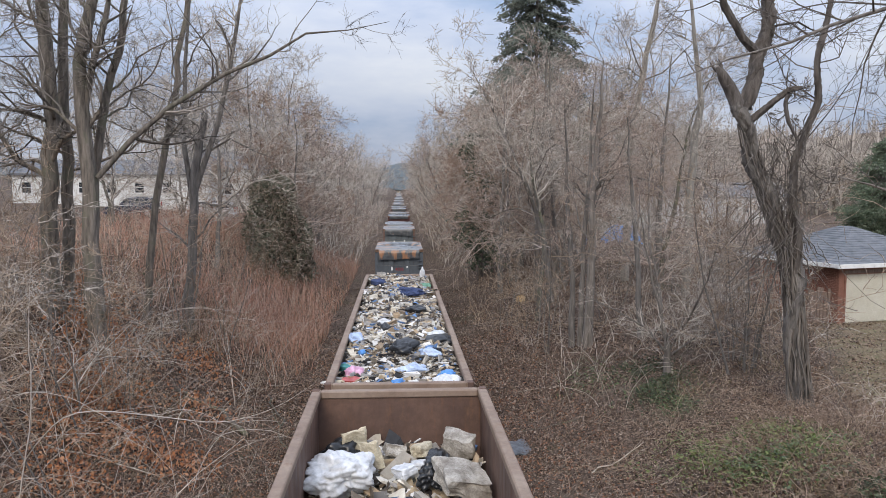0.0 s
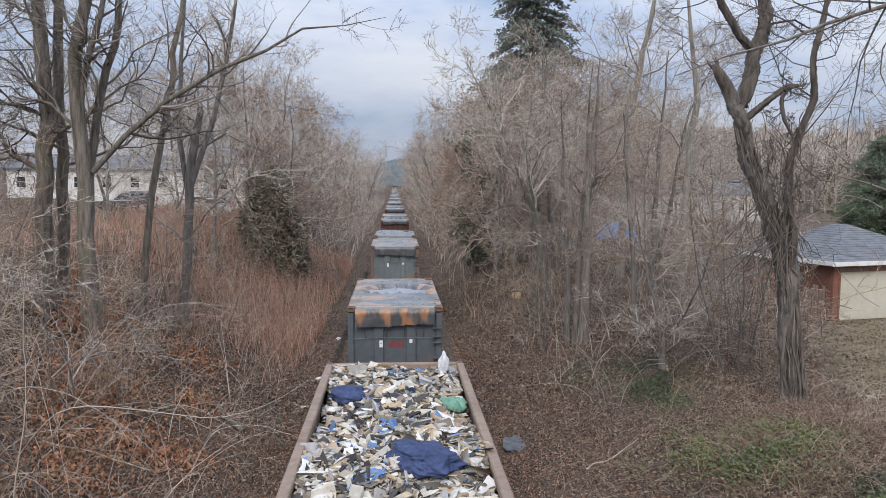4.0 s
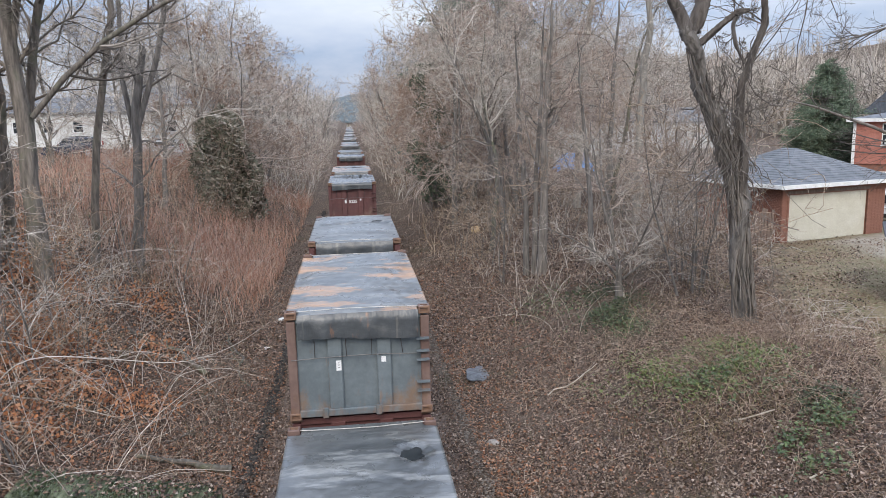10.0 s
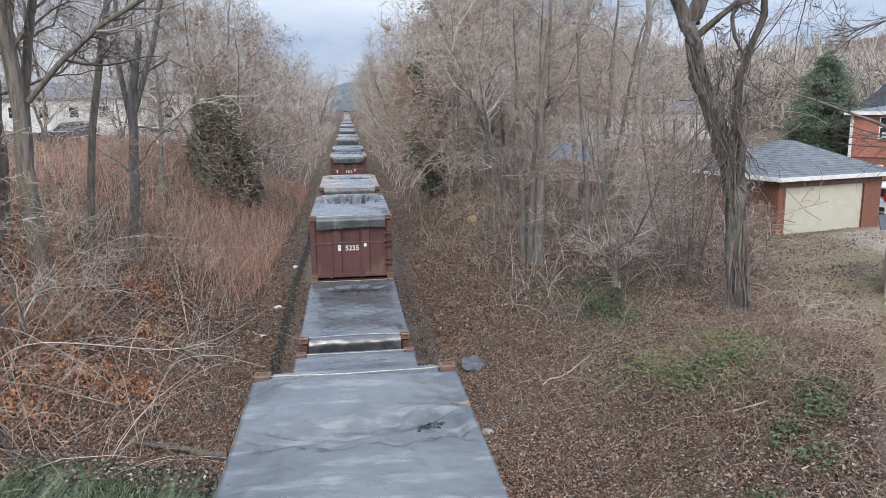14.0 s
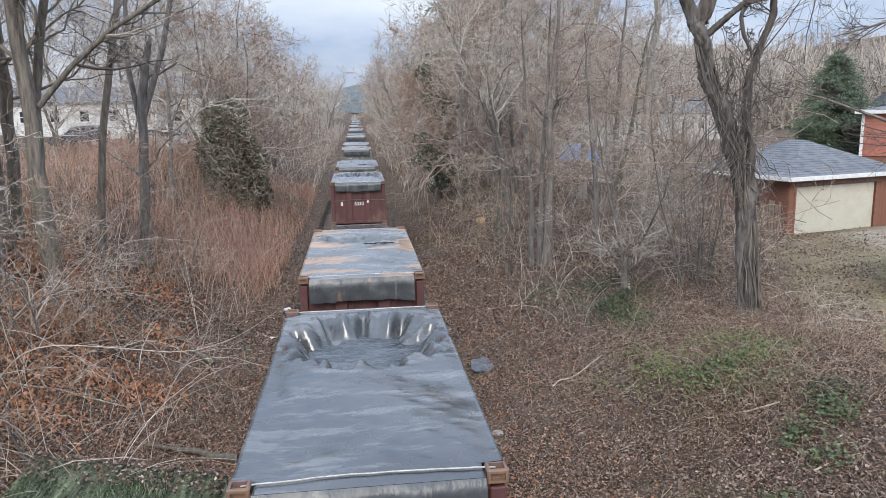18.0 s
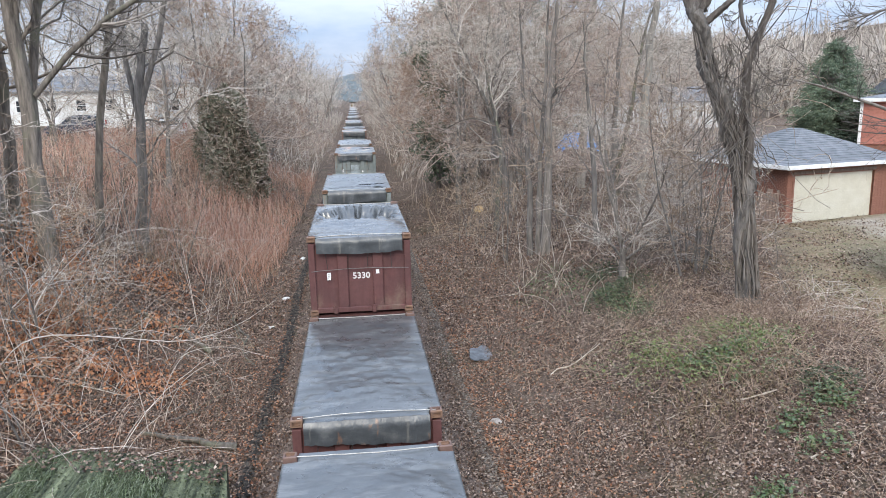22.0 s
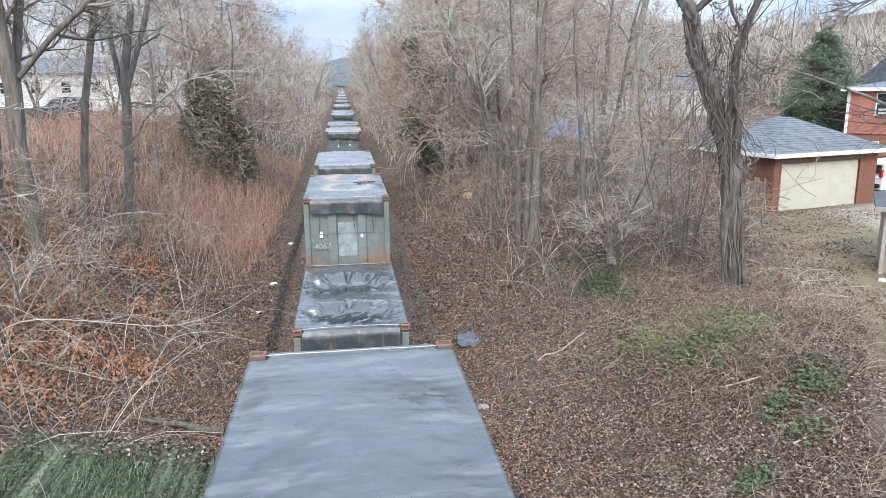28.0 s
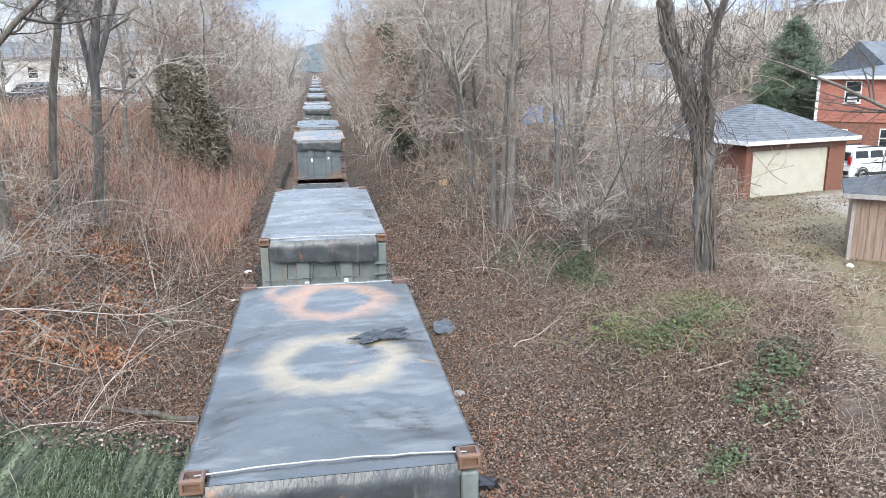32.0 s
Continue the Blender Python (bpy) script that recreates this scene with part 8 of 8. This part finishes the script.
def make_abutment():
    ob = thing("wing_wall", "mossy concrete wing wall of the bridge beside the track", "wall")
    rs = np.random.default_rng(33)
    nx, ny = 44, 40

    def spot(u, w):
        """u across from the bank to the track, w from the bridge to the skewed far edge."""
        far = 13.25 + (1 - u) * 1.45
        yy = 6.0 + (far - 6.0) * w
        return -6.6 + u * (3.94 + 0.152 * (13.28 - yy)), yy
    U, W = np.meshgrid(np.linspace(0, 1, nx), np.linspace(0, 1, ny))
    X, Y = spot(U, W)
    X = np.minimum(X, -1.95)
    Z = 1.0 + 0.05 * lumps(X * 3, Y * 3) + rs.normal(0, 0.012, X.shape)
    i, j = np.meshgrid(np.arange(ny - 1), np.arange(nx - 1), indexing="ij")
    q = np.stack([i * nx + j, i * nx + j + 1, (i + 1) * nx + j + 1, (i + 1) * nx + j], -1).reshape(-1, 4)
    part("top", fast_mesh("top", np.stack([X, Y, Z], -1), q, M_MOSS, True), None, ob)
    rim = np.concatenate([np.stack([X[0], Y[0], Z[0]], -1), np.stack([X[1:, -1], Y[1:, -1], Z[1:, -1]], -1), np.stack([X[-1, -2::-1], Y[-1, -2::-1], Z[-1, -2::-1]], -1), np.stack([X[-2:0:-1, 0], Y[-2:0:-1, 0], Z[-2:0:-1, 0]], -1)])
    k = len(rim)
    low = rim * np.array([1, 1, 0]) + np.array([0, 0, -0.95])
    a = np.arange(k)
    part("body", fast_mesh("body", np.concatenate([rim, low]), np.stack([a, a + k, (a + 1) % k + k, (a + 1) % k], -1), M_MOSS), None, ob)
    # long pale strands combed away from the bridge, over dark moss
    n = 11000
    u, w = rs.random(n), 0.45 + 0.55 * rs.random(n)
    x, y = spot(u, w)
    keep = (lumps(x * 6.5, y * 0.9) > -0.1) & (x < -2.0)
    keep &= rs.random(n) < 1.15 - 0.9 * smooth01(0.84, 1.0, w) * (np.sin(x * 17) > -0.2)
    x, y = x[keep], y[keep]
    n = len(x)
    L = rs.uniform(0.10, 0.55, n)
    t = np.linspace(0, 1, 4)[None, :, None]
    d = np.stack([rs.normal(0.10, 0.16, n), -np.ones(n), 0 * L], -1)[:, None]
    P = np.stack([x, y, np.full(n, 1.0)], -1)[:, None] + L[:, None, None] * (d * t ** 1.2 * 0.9 + np.array([0, 0, 1]) * (0.55 * t - 0.5 * t ** 2)) + rs.normal(0, 0.01, (n, 4, 3))
    P[..., 2] = np.maximum(P[..., 2], 1.005)
    part("grass", fast_mesh("grass", *tubes(P, np.full((n, 4), 0.0065) * (1 - 0.7 * t[..., 0]), 3), M_GRASS), None, ob, "pale green strands of moss and grass")
    m = 5200
    x, y = spot(rs.random(m), 0.5 + 0.5 * rs.random(m))
    T = np.stack([x, y, 1.0 + rs.uniform(0.0, 0.10, m)], -1)[x < -2.1]
    part("ivy", fast_mesh("ivy", *leaf_cards(rs, T, 0.03, 0.07, 0.6), M_IVY_DARK), None, ob, "dark ivy and moss")
    x, y = spot(rs.random(900), 1 - 0.12 * rs.random(900) ** 1.5)
    part("dead_leaves", fast_mesh("dead_leaves", *leaf_cards(rs, np.stack([x, y, np.full(900, 1.06) + rs.uniform(0, 0.06, 900)], -1), 0.05, 0.10, 0.4), M_LEAF), None, ob, "brown leaves caught in the moss")


M_GRASS = island("pale_grass", steps([(0.05, 0.075, 0.025), (0.10, 0.13, 0.055), (0.18, 0.215, 0.12), (0.31, 0.35, 0.25), (0.03, 0.045, 0.018), (0.22, 0.255, 0.17)]))
make_abutment()


# grey-blue base colour stands in for sky reflected in a flat patch
M_PATCH = plain("sky_grey_patch", (0.06, 0.07, 0.08), (0.14, 0.155, 0.175), 2.5, 0.4, grain=5, bump_by=0.6, dist=0.06)


def flat_patch(x, y, rx, ry, z, seed):
    a = np.linspace(0, 2 * np.pi, 32, endpoint=False)
    rr = 1 + 0.2 * np.sin(a * 2 + seed) + 0.12 * np.sin(a * 5 + seed * 2)
    ring = np.stack([rx * rr * np.cos(a), ry * rr * np.sin(a), 0 * a], -1)
    V = np.concatenate([ring, ring * 1.02 - [0, 0, 0.03]])
    Q = [[i, 32 + i, 32 + (i + 1) % 32, (i + 1) % 32] for i in range(32)] + [[i, i + 1, 30 - i, 31 - i] for i in range(15)]
    ob = thing("plastic_sheet", "flat grey-blue patch on the leaves, sky reflection put into its colour", "litter")
    part("sheet", fast_mesh("sheet", V, np.array(Q), M_PATCH), None, ob)
    ob.matrix_basis = pose(x, y, z)


flat_patch(3.79, 22.6, 0.36, 0.75, place_on(3.79, 22.6) + 0.07, 1)


def litter():
    rs = random.Random(8)

    def scrap(name, label, cat, x, y, size, mat, seed, z=None):
        ob = thing(name, label, cat, "litter beside the track")
        bm = bmesh.new()
        bmesh.ops.create_icosphere(bm, subdivisions=2, radius=1)
        for v in bm.verts:
            k = 1 + 0.45 * noise.noise(v.co * 2.1 + Vector((seed, 0, 0)))
            v.co = Vector((v.co.x * size[0] * k, v.co.y * size[1] * k, max(v.co.z, -0.5) * size[2] * k))
        part("body", bm, mat, ob)
        ob.matrix_basis = pose(x, y, (place_on(x, y) if z is None else z) + size[2] * 0.4, 0, 0, rs.uniform(0, 360))
    tan = plain("tan_cardboard", (0.45, 0.28, 0.13), (0.58, 0.40, 0.2), 5, 0.8)
    wht = plain("white_litter", (0.55, 0.55, 0.54), (0.7, 0.7, 0.69), 5, 0.6)
    stn = plain("fieldstone", (0.2, 0.18, 0.16), (0.34, 0.31, 0.28), 5, 0.9)
    blk = plain("black_bin_bag", (0.012, 0.012, 0.014), (0.03, 0.03, 0.033), 3, 0.35)
    scrap("cardboard_scrap", "torn tan cardboard lying in the weeds", "litter", 7.6, 45.5, (0.55, 0.3, 0.28), tan, 1)
    scrap("cardboard_scrap", "torn pale cardboard lying in the weeds", "litter", 10.2, 45.0, (0.3, 0.25, 0.15), wht, 2)
    scrap("plastic_litter", "white plastic litter beside the track", "litter", -3.2, 31, (0.18, 0.14, 0.08), wht, 3)
    scrap("plastic_litter", "white plastic litter beside the track", "litter", -3.0, 39, (0.16, 0.14, 0.1), wht, 4)
    scrap("plastic_litter", "white plastic litter beside the track", "litter", -3.4, 27, (0.12, 0.1, 0.06), wht, 5)
    scrap("rubbish_bag", "torn black rubbish bag on the leaf litter", "litter", 3.0, 13.2, (0.2, 0.28, 0.16), blk, 6)
    scrap("stone", "pale fieldstone in the leaf litter", "stone", 3.3, 17.6, (0.14, 0.12, 0.09), stn, 7)


litter()


# ---------------------------------------------------------------- what the gondolas carry
def tossed(rs, n, area, z, size, flat=0.35, heap=None):
    """Many tossed boards, panels and lumps as real little blocks."""
    x0, x1, y0, y1 = area
    C = np.stack([rs.uniform(x0, x1, n), rs.uniform(y0, y1, n), z + rs.uniform(-0.06, 0.10, n)], -1)
    if heap is not None:
        C[:, 2] += heap(C[:, 0], C[:, 1])
    L = size[0] + (size[1] - size[0]) * rs.random(n) ** 2.2
    dims = np.stack([L, L * rs.uniform(0.07, 0.75, n), L * 0.22 * rs.random(n) ** 2.5 + 0.006], -1) / 2
    a = unit(rs.normal(0, 1, (n, 3)) * np.array([1, 1, flat]))
    b = rs.normal(0, 1, (n, 3)) * np.array([1, 1, flat])
    b = unit(b - a * (a * b).sum(-1, keepdims=True))
    c = np.cross(a, b)
    corner = np.array([[i, j, k] for i in (-1, 1) for j in (-1, 1) for k in (-1, 1)], float)
    corner = corner[None] * (1 + rs.normal(0, 0.24, (n, 8, 3)))
    V = C[:, None] + (corner * dims[:, None]) @ np.stack([a, b, c], 1)
    F = np.array([[0, 1, 3, 2], [4, 6, 7, 5], [0, 4, 5, 1], [2, 3, 7, 6], [1, 5, 7, 3], [0, 2, 6, 4]])
    return V.reshape(-1, 3), (F[None] + 8 * np.arange(n)[:, None, None]).reshape(-1, 4)


def constant_island(name, colors, rough=0.7):
    m = island(name, steps(colors), rough)
    for nd in m.node_tree.nodes:
        if nd.type == "VALTORGB" and len(nd.color_ramp.elements) == len(colors):
            nd.color_ramp.interpolation = "CONSTANT"
            for i, e in enumerate(nd.color_ramp.elements):
                e.position = i / len(colors)
    return m


PALE = [(0.07, 0.06, 0.055), (0.16, 0.13, 0.10), (0.40, 0.37, 0.32), (0.38, 0.33, 0.26), (0.30, 0.23, 0.16), (0.60, 0.58, 0.55), (0.22, 0.18, 0.14), (0.45, 0.36, 0.25), (0.34, 0.33, 0.32), (0.55, 0.50, 0.42), (0.12, 0.11, 0.10),
        (0.52, 0.51, 0.48), (0.26, 0.25, 0.24), (0.70, 0.69, 0.67), (0.05, 0.05, 0.055), (0.40, 0.30, 0.20), (0.58, 0.52, 0.42), (0.12, 0.22, 0.40), (0.64, 0.60, 0.52), (0.03, 0.03, 0.032)]
M_TRASH = constant_island("demolition_waste", PALE)
M_FINE = plain("waste_fines", (0.10, 0.085, 0.07), (0.26, 0.22, 0.18), 4, 0.95, grain=22, bump_by=0.9, dist=0.05)


def crumple(name, label, cat, size, mat, seed, rough=0.5, group="bags in the gondolas"):
    ob = thing(name, label, cat, group)
    bm = bmesh.new()
    bmesh.ops.create_icosphere(bm, subdivisions=5 if max(size) > 0.4 else 4, radius=1)
    for v in bm.verts:
        p = v.co.copy()
        k = 1 + rough * noise.noise(p * 1.3 + Vector((seed, 0, 0))) + rough * 0.5 * abs(noise.noise(p * 3.4 + Vector((0, seed, 0)))) + rough * 0.30 * (1 - 2 * abs(noise.noise(p * 4.6 + Vector((0, 0, seed))))) * 0.5 + rough * 0.12 * (1 - 2 * abs(noise.noise(p * 11 + Vector((seed, seed, 0)))))
        v.co = Vector((p.x * size[0] * k, p.y * size[1] * k, p.z * size[2] * k))
    for f in bm.faces:
        f.smooth = True
    part("sheet", bm, mat, ob)
    return ob


def chunk(name, label, cat, size, mat, seed, group="rubble in the gondolas"):
    ob = thing(name, label, cat, group)
    bm = bmesh.new()
    bmesh.ops.create_cube(bm, size=1)
    bmesh.ops.subdivide_edges(bm, edges=bm.edges[:], cuts=6, use_grid_fill=True)
    for v in bm.verts:
        p = v.co.copy()
        k = 0.34 * noise.noise(p * 1.7 + Vector((seed, 0, 0))) - 0.35 * max(0, p.length - 0.62)
        v.co = Vector((p.x * size[0], p.y * size[1], p.z * size[2])) * (1 + k) + Vector((noise.noise(p * 5 + Vector((seed, 3, 0))), noise.noise(p * 5 + Vector((3, seed, 0))), noise.noise(p * 5))) * 0.04 * max(size)
    bmesh.ops.rotate(bm, verts=bm.verts[:], cent=(0, 0, 0), matrix=Matrix.Rotation(radians(16 * math.sin(seed * 3 + 1)), 3, "X") @ Matrix.Rotation(radians(14 * math.cos(seed * 5)), 3, "Y"))
    part("block", bm, mat, ob)
    return ob


def make_loads():
    rs = np.random.default_rng(77)

    def far_heap(x, y):
        return 0.10 * np.sin(x * 2 + y) + 0.10 * np.sin(y * 1.3) - 0.14 * np.abs(x) + 0.16 * smooth01(15.5, 20, y)

    def bed(y0, y1, z, heap):
        X, Y = np.meshgrid(np.linspace(-1.46, 1.46, 21), np.linspace(y0, y1, 90))
        Z = z + heap(X, Y) - 0.08 + rs.normal(0, 0.03, X.shape)
        i, j = np.meshgrid(np.arange(89), np.arange(20), indexing="ij")
        return fast_mesh("fines", np.stack([X, Y - y0, Z], -1), np.stack([i * 21 + j, i * 21 + j + 1, (i + 1) * 21 + j + 1, (i + 1) * 21 + j], -1).reshape(-1, 4), M_FINE)

    v, f = tossed(rs, 23000, (-1.40, 1.40, 16.0, 35.8), 3.20, (0.03, 0.36), 0.26, far_heap)
    ob = tagged(thing("waste_load", "pale mixed demolition waste filling the gondola", "waste"), kind="stuff")
    part("pieces", fast_mesh("pieces", v - [0, 15.95, 0], f, M_TRASH), None, ob)
    part("fines", bed(15.95, 35.85, 3.20, far_heap), None, ob)
    on_train(ob, 15.95, 0)

    v, f = tossed(rs, 2400, (-1.40, 1.40, 16.0, 35.8), 3.34, (0.15, 0.75), 0.4, far_heap)
    v[:, 2] += 0.5 * smooth01(16, 19, v[:, 1]) * (1 - smooth01(33, 36, v[:, 1])) * (1 - (v[:, 0] / 1.6) ** 2)
    ob = tagged(thing("waste_load", "pale mixed demolition waste heaped in a distant gondola", "waste"), kind="stuff")
    part("pieces", fast_mesh("pieces", v - [0, 15.95, 0], f, M_TRASH), None, ob)
    part("fines", bed(15.95, 35.85, 3.30, far_heap), None, ob)
    for k, y in enumerate(FAR_GONDOLAS):
        on_train(ob if k == 0 else copy_thing(ob, pose(0, 0, 0)), y + 0.2, 0)

    def low_heap(x, y):
        return -0.18 * np.abs(x) * 0.5 + 0.15 * np.sin(y * 0.9 + 1)
    v, f = tossed(rs, 2600, (-1.36, 1.36, 1, 13.3), 2.90, (0.05, 0.55), 0.6, low_heap)
    ob = tagged(thing("rubble_load", "rubble and boards lying low in the gondola", "waste"), kind="stuff")
    part("pieces", fast_mesh("pieces", v - [0, -6.5, 0], f, M_TRASH), None, ob)
    part("fines", bed(-6.5, 13.4, 2.86, low_heap), None, ob)
    on_train(ob, -6.5, 0)
    cols = {}

    def poly(key, a, b, rough=0.4):
        if key not in cols:
            cols[key] = plain(key, a, b, 3, rough, grain=12, bump_by=0.2)
        return cols[key]
    white = poly("white_poly_film", (0.52, 0.54, 0.56), (0.66, 0.67, 0.68))
    black = poly("black_poly_film", (0.010, 0.011, 0.013), (0.028, 0.03, 0.033), 0.3)
    blue = poly("blue_poly_film", (0.05, 0.20, 0.50), (0.10, 0.32, 0.66))
    navy = poly("navy_cloth", (0.02, 0.035, 0.09), (0.04, 0.06, 0.14), 0.8)
    sky = poly("pale_blue_film", (0.32, 0.42, 0.62), (0.45, 0.54, 0.72))
    pink = poly("pink_film", (0.60, 0.28, 0.42), (0.70, 0.40, 0.52))
    teal = poly("teal_cloth", (0.05, 0.22, 0.22), (0.09, 0.30, 0.30), 0.8)
    red = poly("red_plastic", (0.36, 0.05, 0.05), (0.48, 0.08, 0.07))
    conc = plain("broken_concrete", (0.20, 0.175, 0.145), (0.48, 0.45, 0.40), 3.5, 0.95, grain=30, bump_by=0.7, dist=0.03)
    cream = plain("cream_board", (0.40, 0.34, 0.24), (0.62, 0.56, 0.43), 4, 0.8, grain=25, bump_by=0.5)
    green = poly("green_cloth", (0.10, 0.24, 0.17), (0.16, 0.32, 0.23), 0.8)
    top = 3.28
    for k, (nm, lab, x, y, sz, m) in enumerate((
        ("pink_bag", "crumpled pink plastic bag on the waste", -1.12, 17.4, (0.20, 0.34, 0.14), pink), ("teal_cloth", "bundle of teal cloth on the waste", -1.33, 17.9, (0.12, 0.34, 0.12), teal),
        ("white_bag", "white plastic bag on the waste", 1.08, 16.4, (0.26, 0.30, 0.14), white), ("blue_bag", "bright blue plastic bag on the waste", 1.12, 16.9, (0.20, 0.14, 0.13), blue),
        ("blue_bag", "bright blue plastic bag on the waste", -0.02, 15.7, (0.14, 0.10, 0.10), blue), ("black_bag", "black bin bag on the waste", 0.12, 18.9, (0.40, 0.30, 0.16), black),
        ("pale_blue_bag", "pale blue plastic bag on the waste", 0.35, 17.6, (0.14, 0.32, 0.12), sky), ("pale_blue_bag", "pale blue plastic bag on the waste", 0.78, 18.6, (0.24, 0.18, 0.11), sky),
        ("pale_blue_bag", "pale blue plastic bag on the waste", -1.25, 20.6, (0.20, 0.40, 0.14), sky), ("blue_bag", "bright blue plastic bag on the waste", -0.98, 19.2, (0.12, 0.10, 0.09), blue),
        ("navy_cloth", "navy cloth bundle on the waste", 0.45, 29.0, (0.55, 0.40, 0.14), navy), ("blue_bag", "bright blue plastic bag on the waste", 0.55, 26.8, (0.20, 0.14, 0.10), blue),
        ("black_bag", "black bin bag on the waste", 0.55, 24.2, (0.25, 0.3, 0.13), black), ("black_bag", "black bin bag on the waste", 1.05, 20.2, (0.36, 0.40, 0.13), black),
        ("white_bag", "white plastic bag on the waste", 1.12, 21.6, (0.24, 0.24, 0.13), white), ("navy_cloth", "navy cloth bundle on the waste", -0.95, 32.6, (0.32, 0.34, 0.13), navy),
        ("green_cloth", "green cloth bundle on the waste", 1.15, 32.4, (0.18, 0.36, 0.14), green), ("white_bag", "white plastic bag on the waste", 1.10, 34.2, (0.10, 0.10, 0.30), white),
        ("white_bag", "white plastic bag on the waste", -0.5, 23.4, (0.24, 0.16, 0.10), white), ("black_bag", "black bin bag on the waste", -0.42, 21.0, (0.16, 0.2, 0.12), black))):
        ob = crumple(nm, lab, "bag", sz, m, k * 1.7 + 1)
        on_train(ob, y + 0.05 * (y - 12), top + float(far_heap(x, y + 0.05 * (y - 12))) + sz[2] * 0.4, x, (k * 47) % 360)
    tub = thing("red_tub", "red plastic tub on the waste", "tub")
    part("wall", Geo().tube([(0, 0, 0), (0, 0, 0.2), (0, 0, 0.22)], [0.15, 0.2, 0.215], 18), red, tub)
    on_train(tub, 16.6, 3.14, -1.1)
    tyre = thing("old_tyre", "worn black tyre lying on the waste", "tyre")
    a = np.linspace(0, 2 * np.pi, 28)
    part("tread", Geo().tube(np.stack([0.24 * np.cos(a), 0.24 * np.sin(a), 0 * a], -1), 0.10, 10, False), M_TYRE, tyre, "", True)
    on_train(tyre, 16.9, 3.16, 1.28)
    z = 3.0
    on_train(crumple("white_sack", "large crumpled white plastic sack on the rubble", "bag", (0.46, 0.42, 0.26), white, 4.4, 0.6), 11.7, z + 0.08, -1.0, 20)
    on_train(crumple("black_bag", "black bin bag on the rubble", "bag", (0.24, 0.42, 0.22), black, 9.1, 0.6), 11.8, z + 0.08, 0.62, -20)
    on_train(crumple("black_bag", "black bin bag on the rubble", "bag", (0.34, 0.25, 0.2), black, 12.3, 0.6), 12.9, z, -1.0, 40)
    for k, (nm, lab, x, y, sz, m, rz) in enumerate((
        ("concrete_chunk", "broken slab of pale concrete in the gondola", 1.0, 11.3, (0.80, 0.7, 0.30), conc, 15), ("concrete_chunk", "broken slab of pale concrete in the gondola", 1.02, 12.75, (0.60, 0.35, 0.42), conc, -25),
        ("cream_panel", "cream painted panel leaning on the rubble", -0.82, 12.9, (0.42, 0.10, 0.46), cream, 20), ("cream_panel", "cream painted panel leaning on the rubble", -0.48, 12.3, (0.34, 0.10, 0.46), cream, -12),
        ("plaster_slab", "broken white plaster slab in the gondola", 0.06, 11.8, (0.30, 0.3, 0.16), white, 40), ("plaster_slab", "broken white plaster slab in the gondola", 0.3, 12.1, (0.26, 0.30, 0.12), white, 75),
        ("concrete_chunk", "broken lump of concrete in the gondola", -0.1, 12.7, (0.34, 0.3, 0.22), conc, 10), ("concrete_chunk", "broken lump of concrete in the gondola", 0.38, 12.7, (0.42, 0.25, 0.22), cream, 60))):
        ob = chunk(nm, lab, "rubble", sz, m, k * 2.3)
        on_train(ob, y, z + sz[2] * 0.35, x, rz)


make_loads()


# ---------------------------------------------------------------- motion of the train
def motions():
    times = [0, 1.25, 2.5, 3.5, 4.5, 5.75, 7, 8, 9, 13, 17, 21, 25, 26.5, 28, 30, 32]
    rolled = [gone(t) for t in times]
    for ob, x, y, z, rz in TRAIN:
        walk(ob, [(t, pose(x, y - s, z, 0, 0, rz)) for t, s in zip(times, rolled)])


motions()
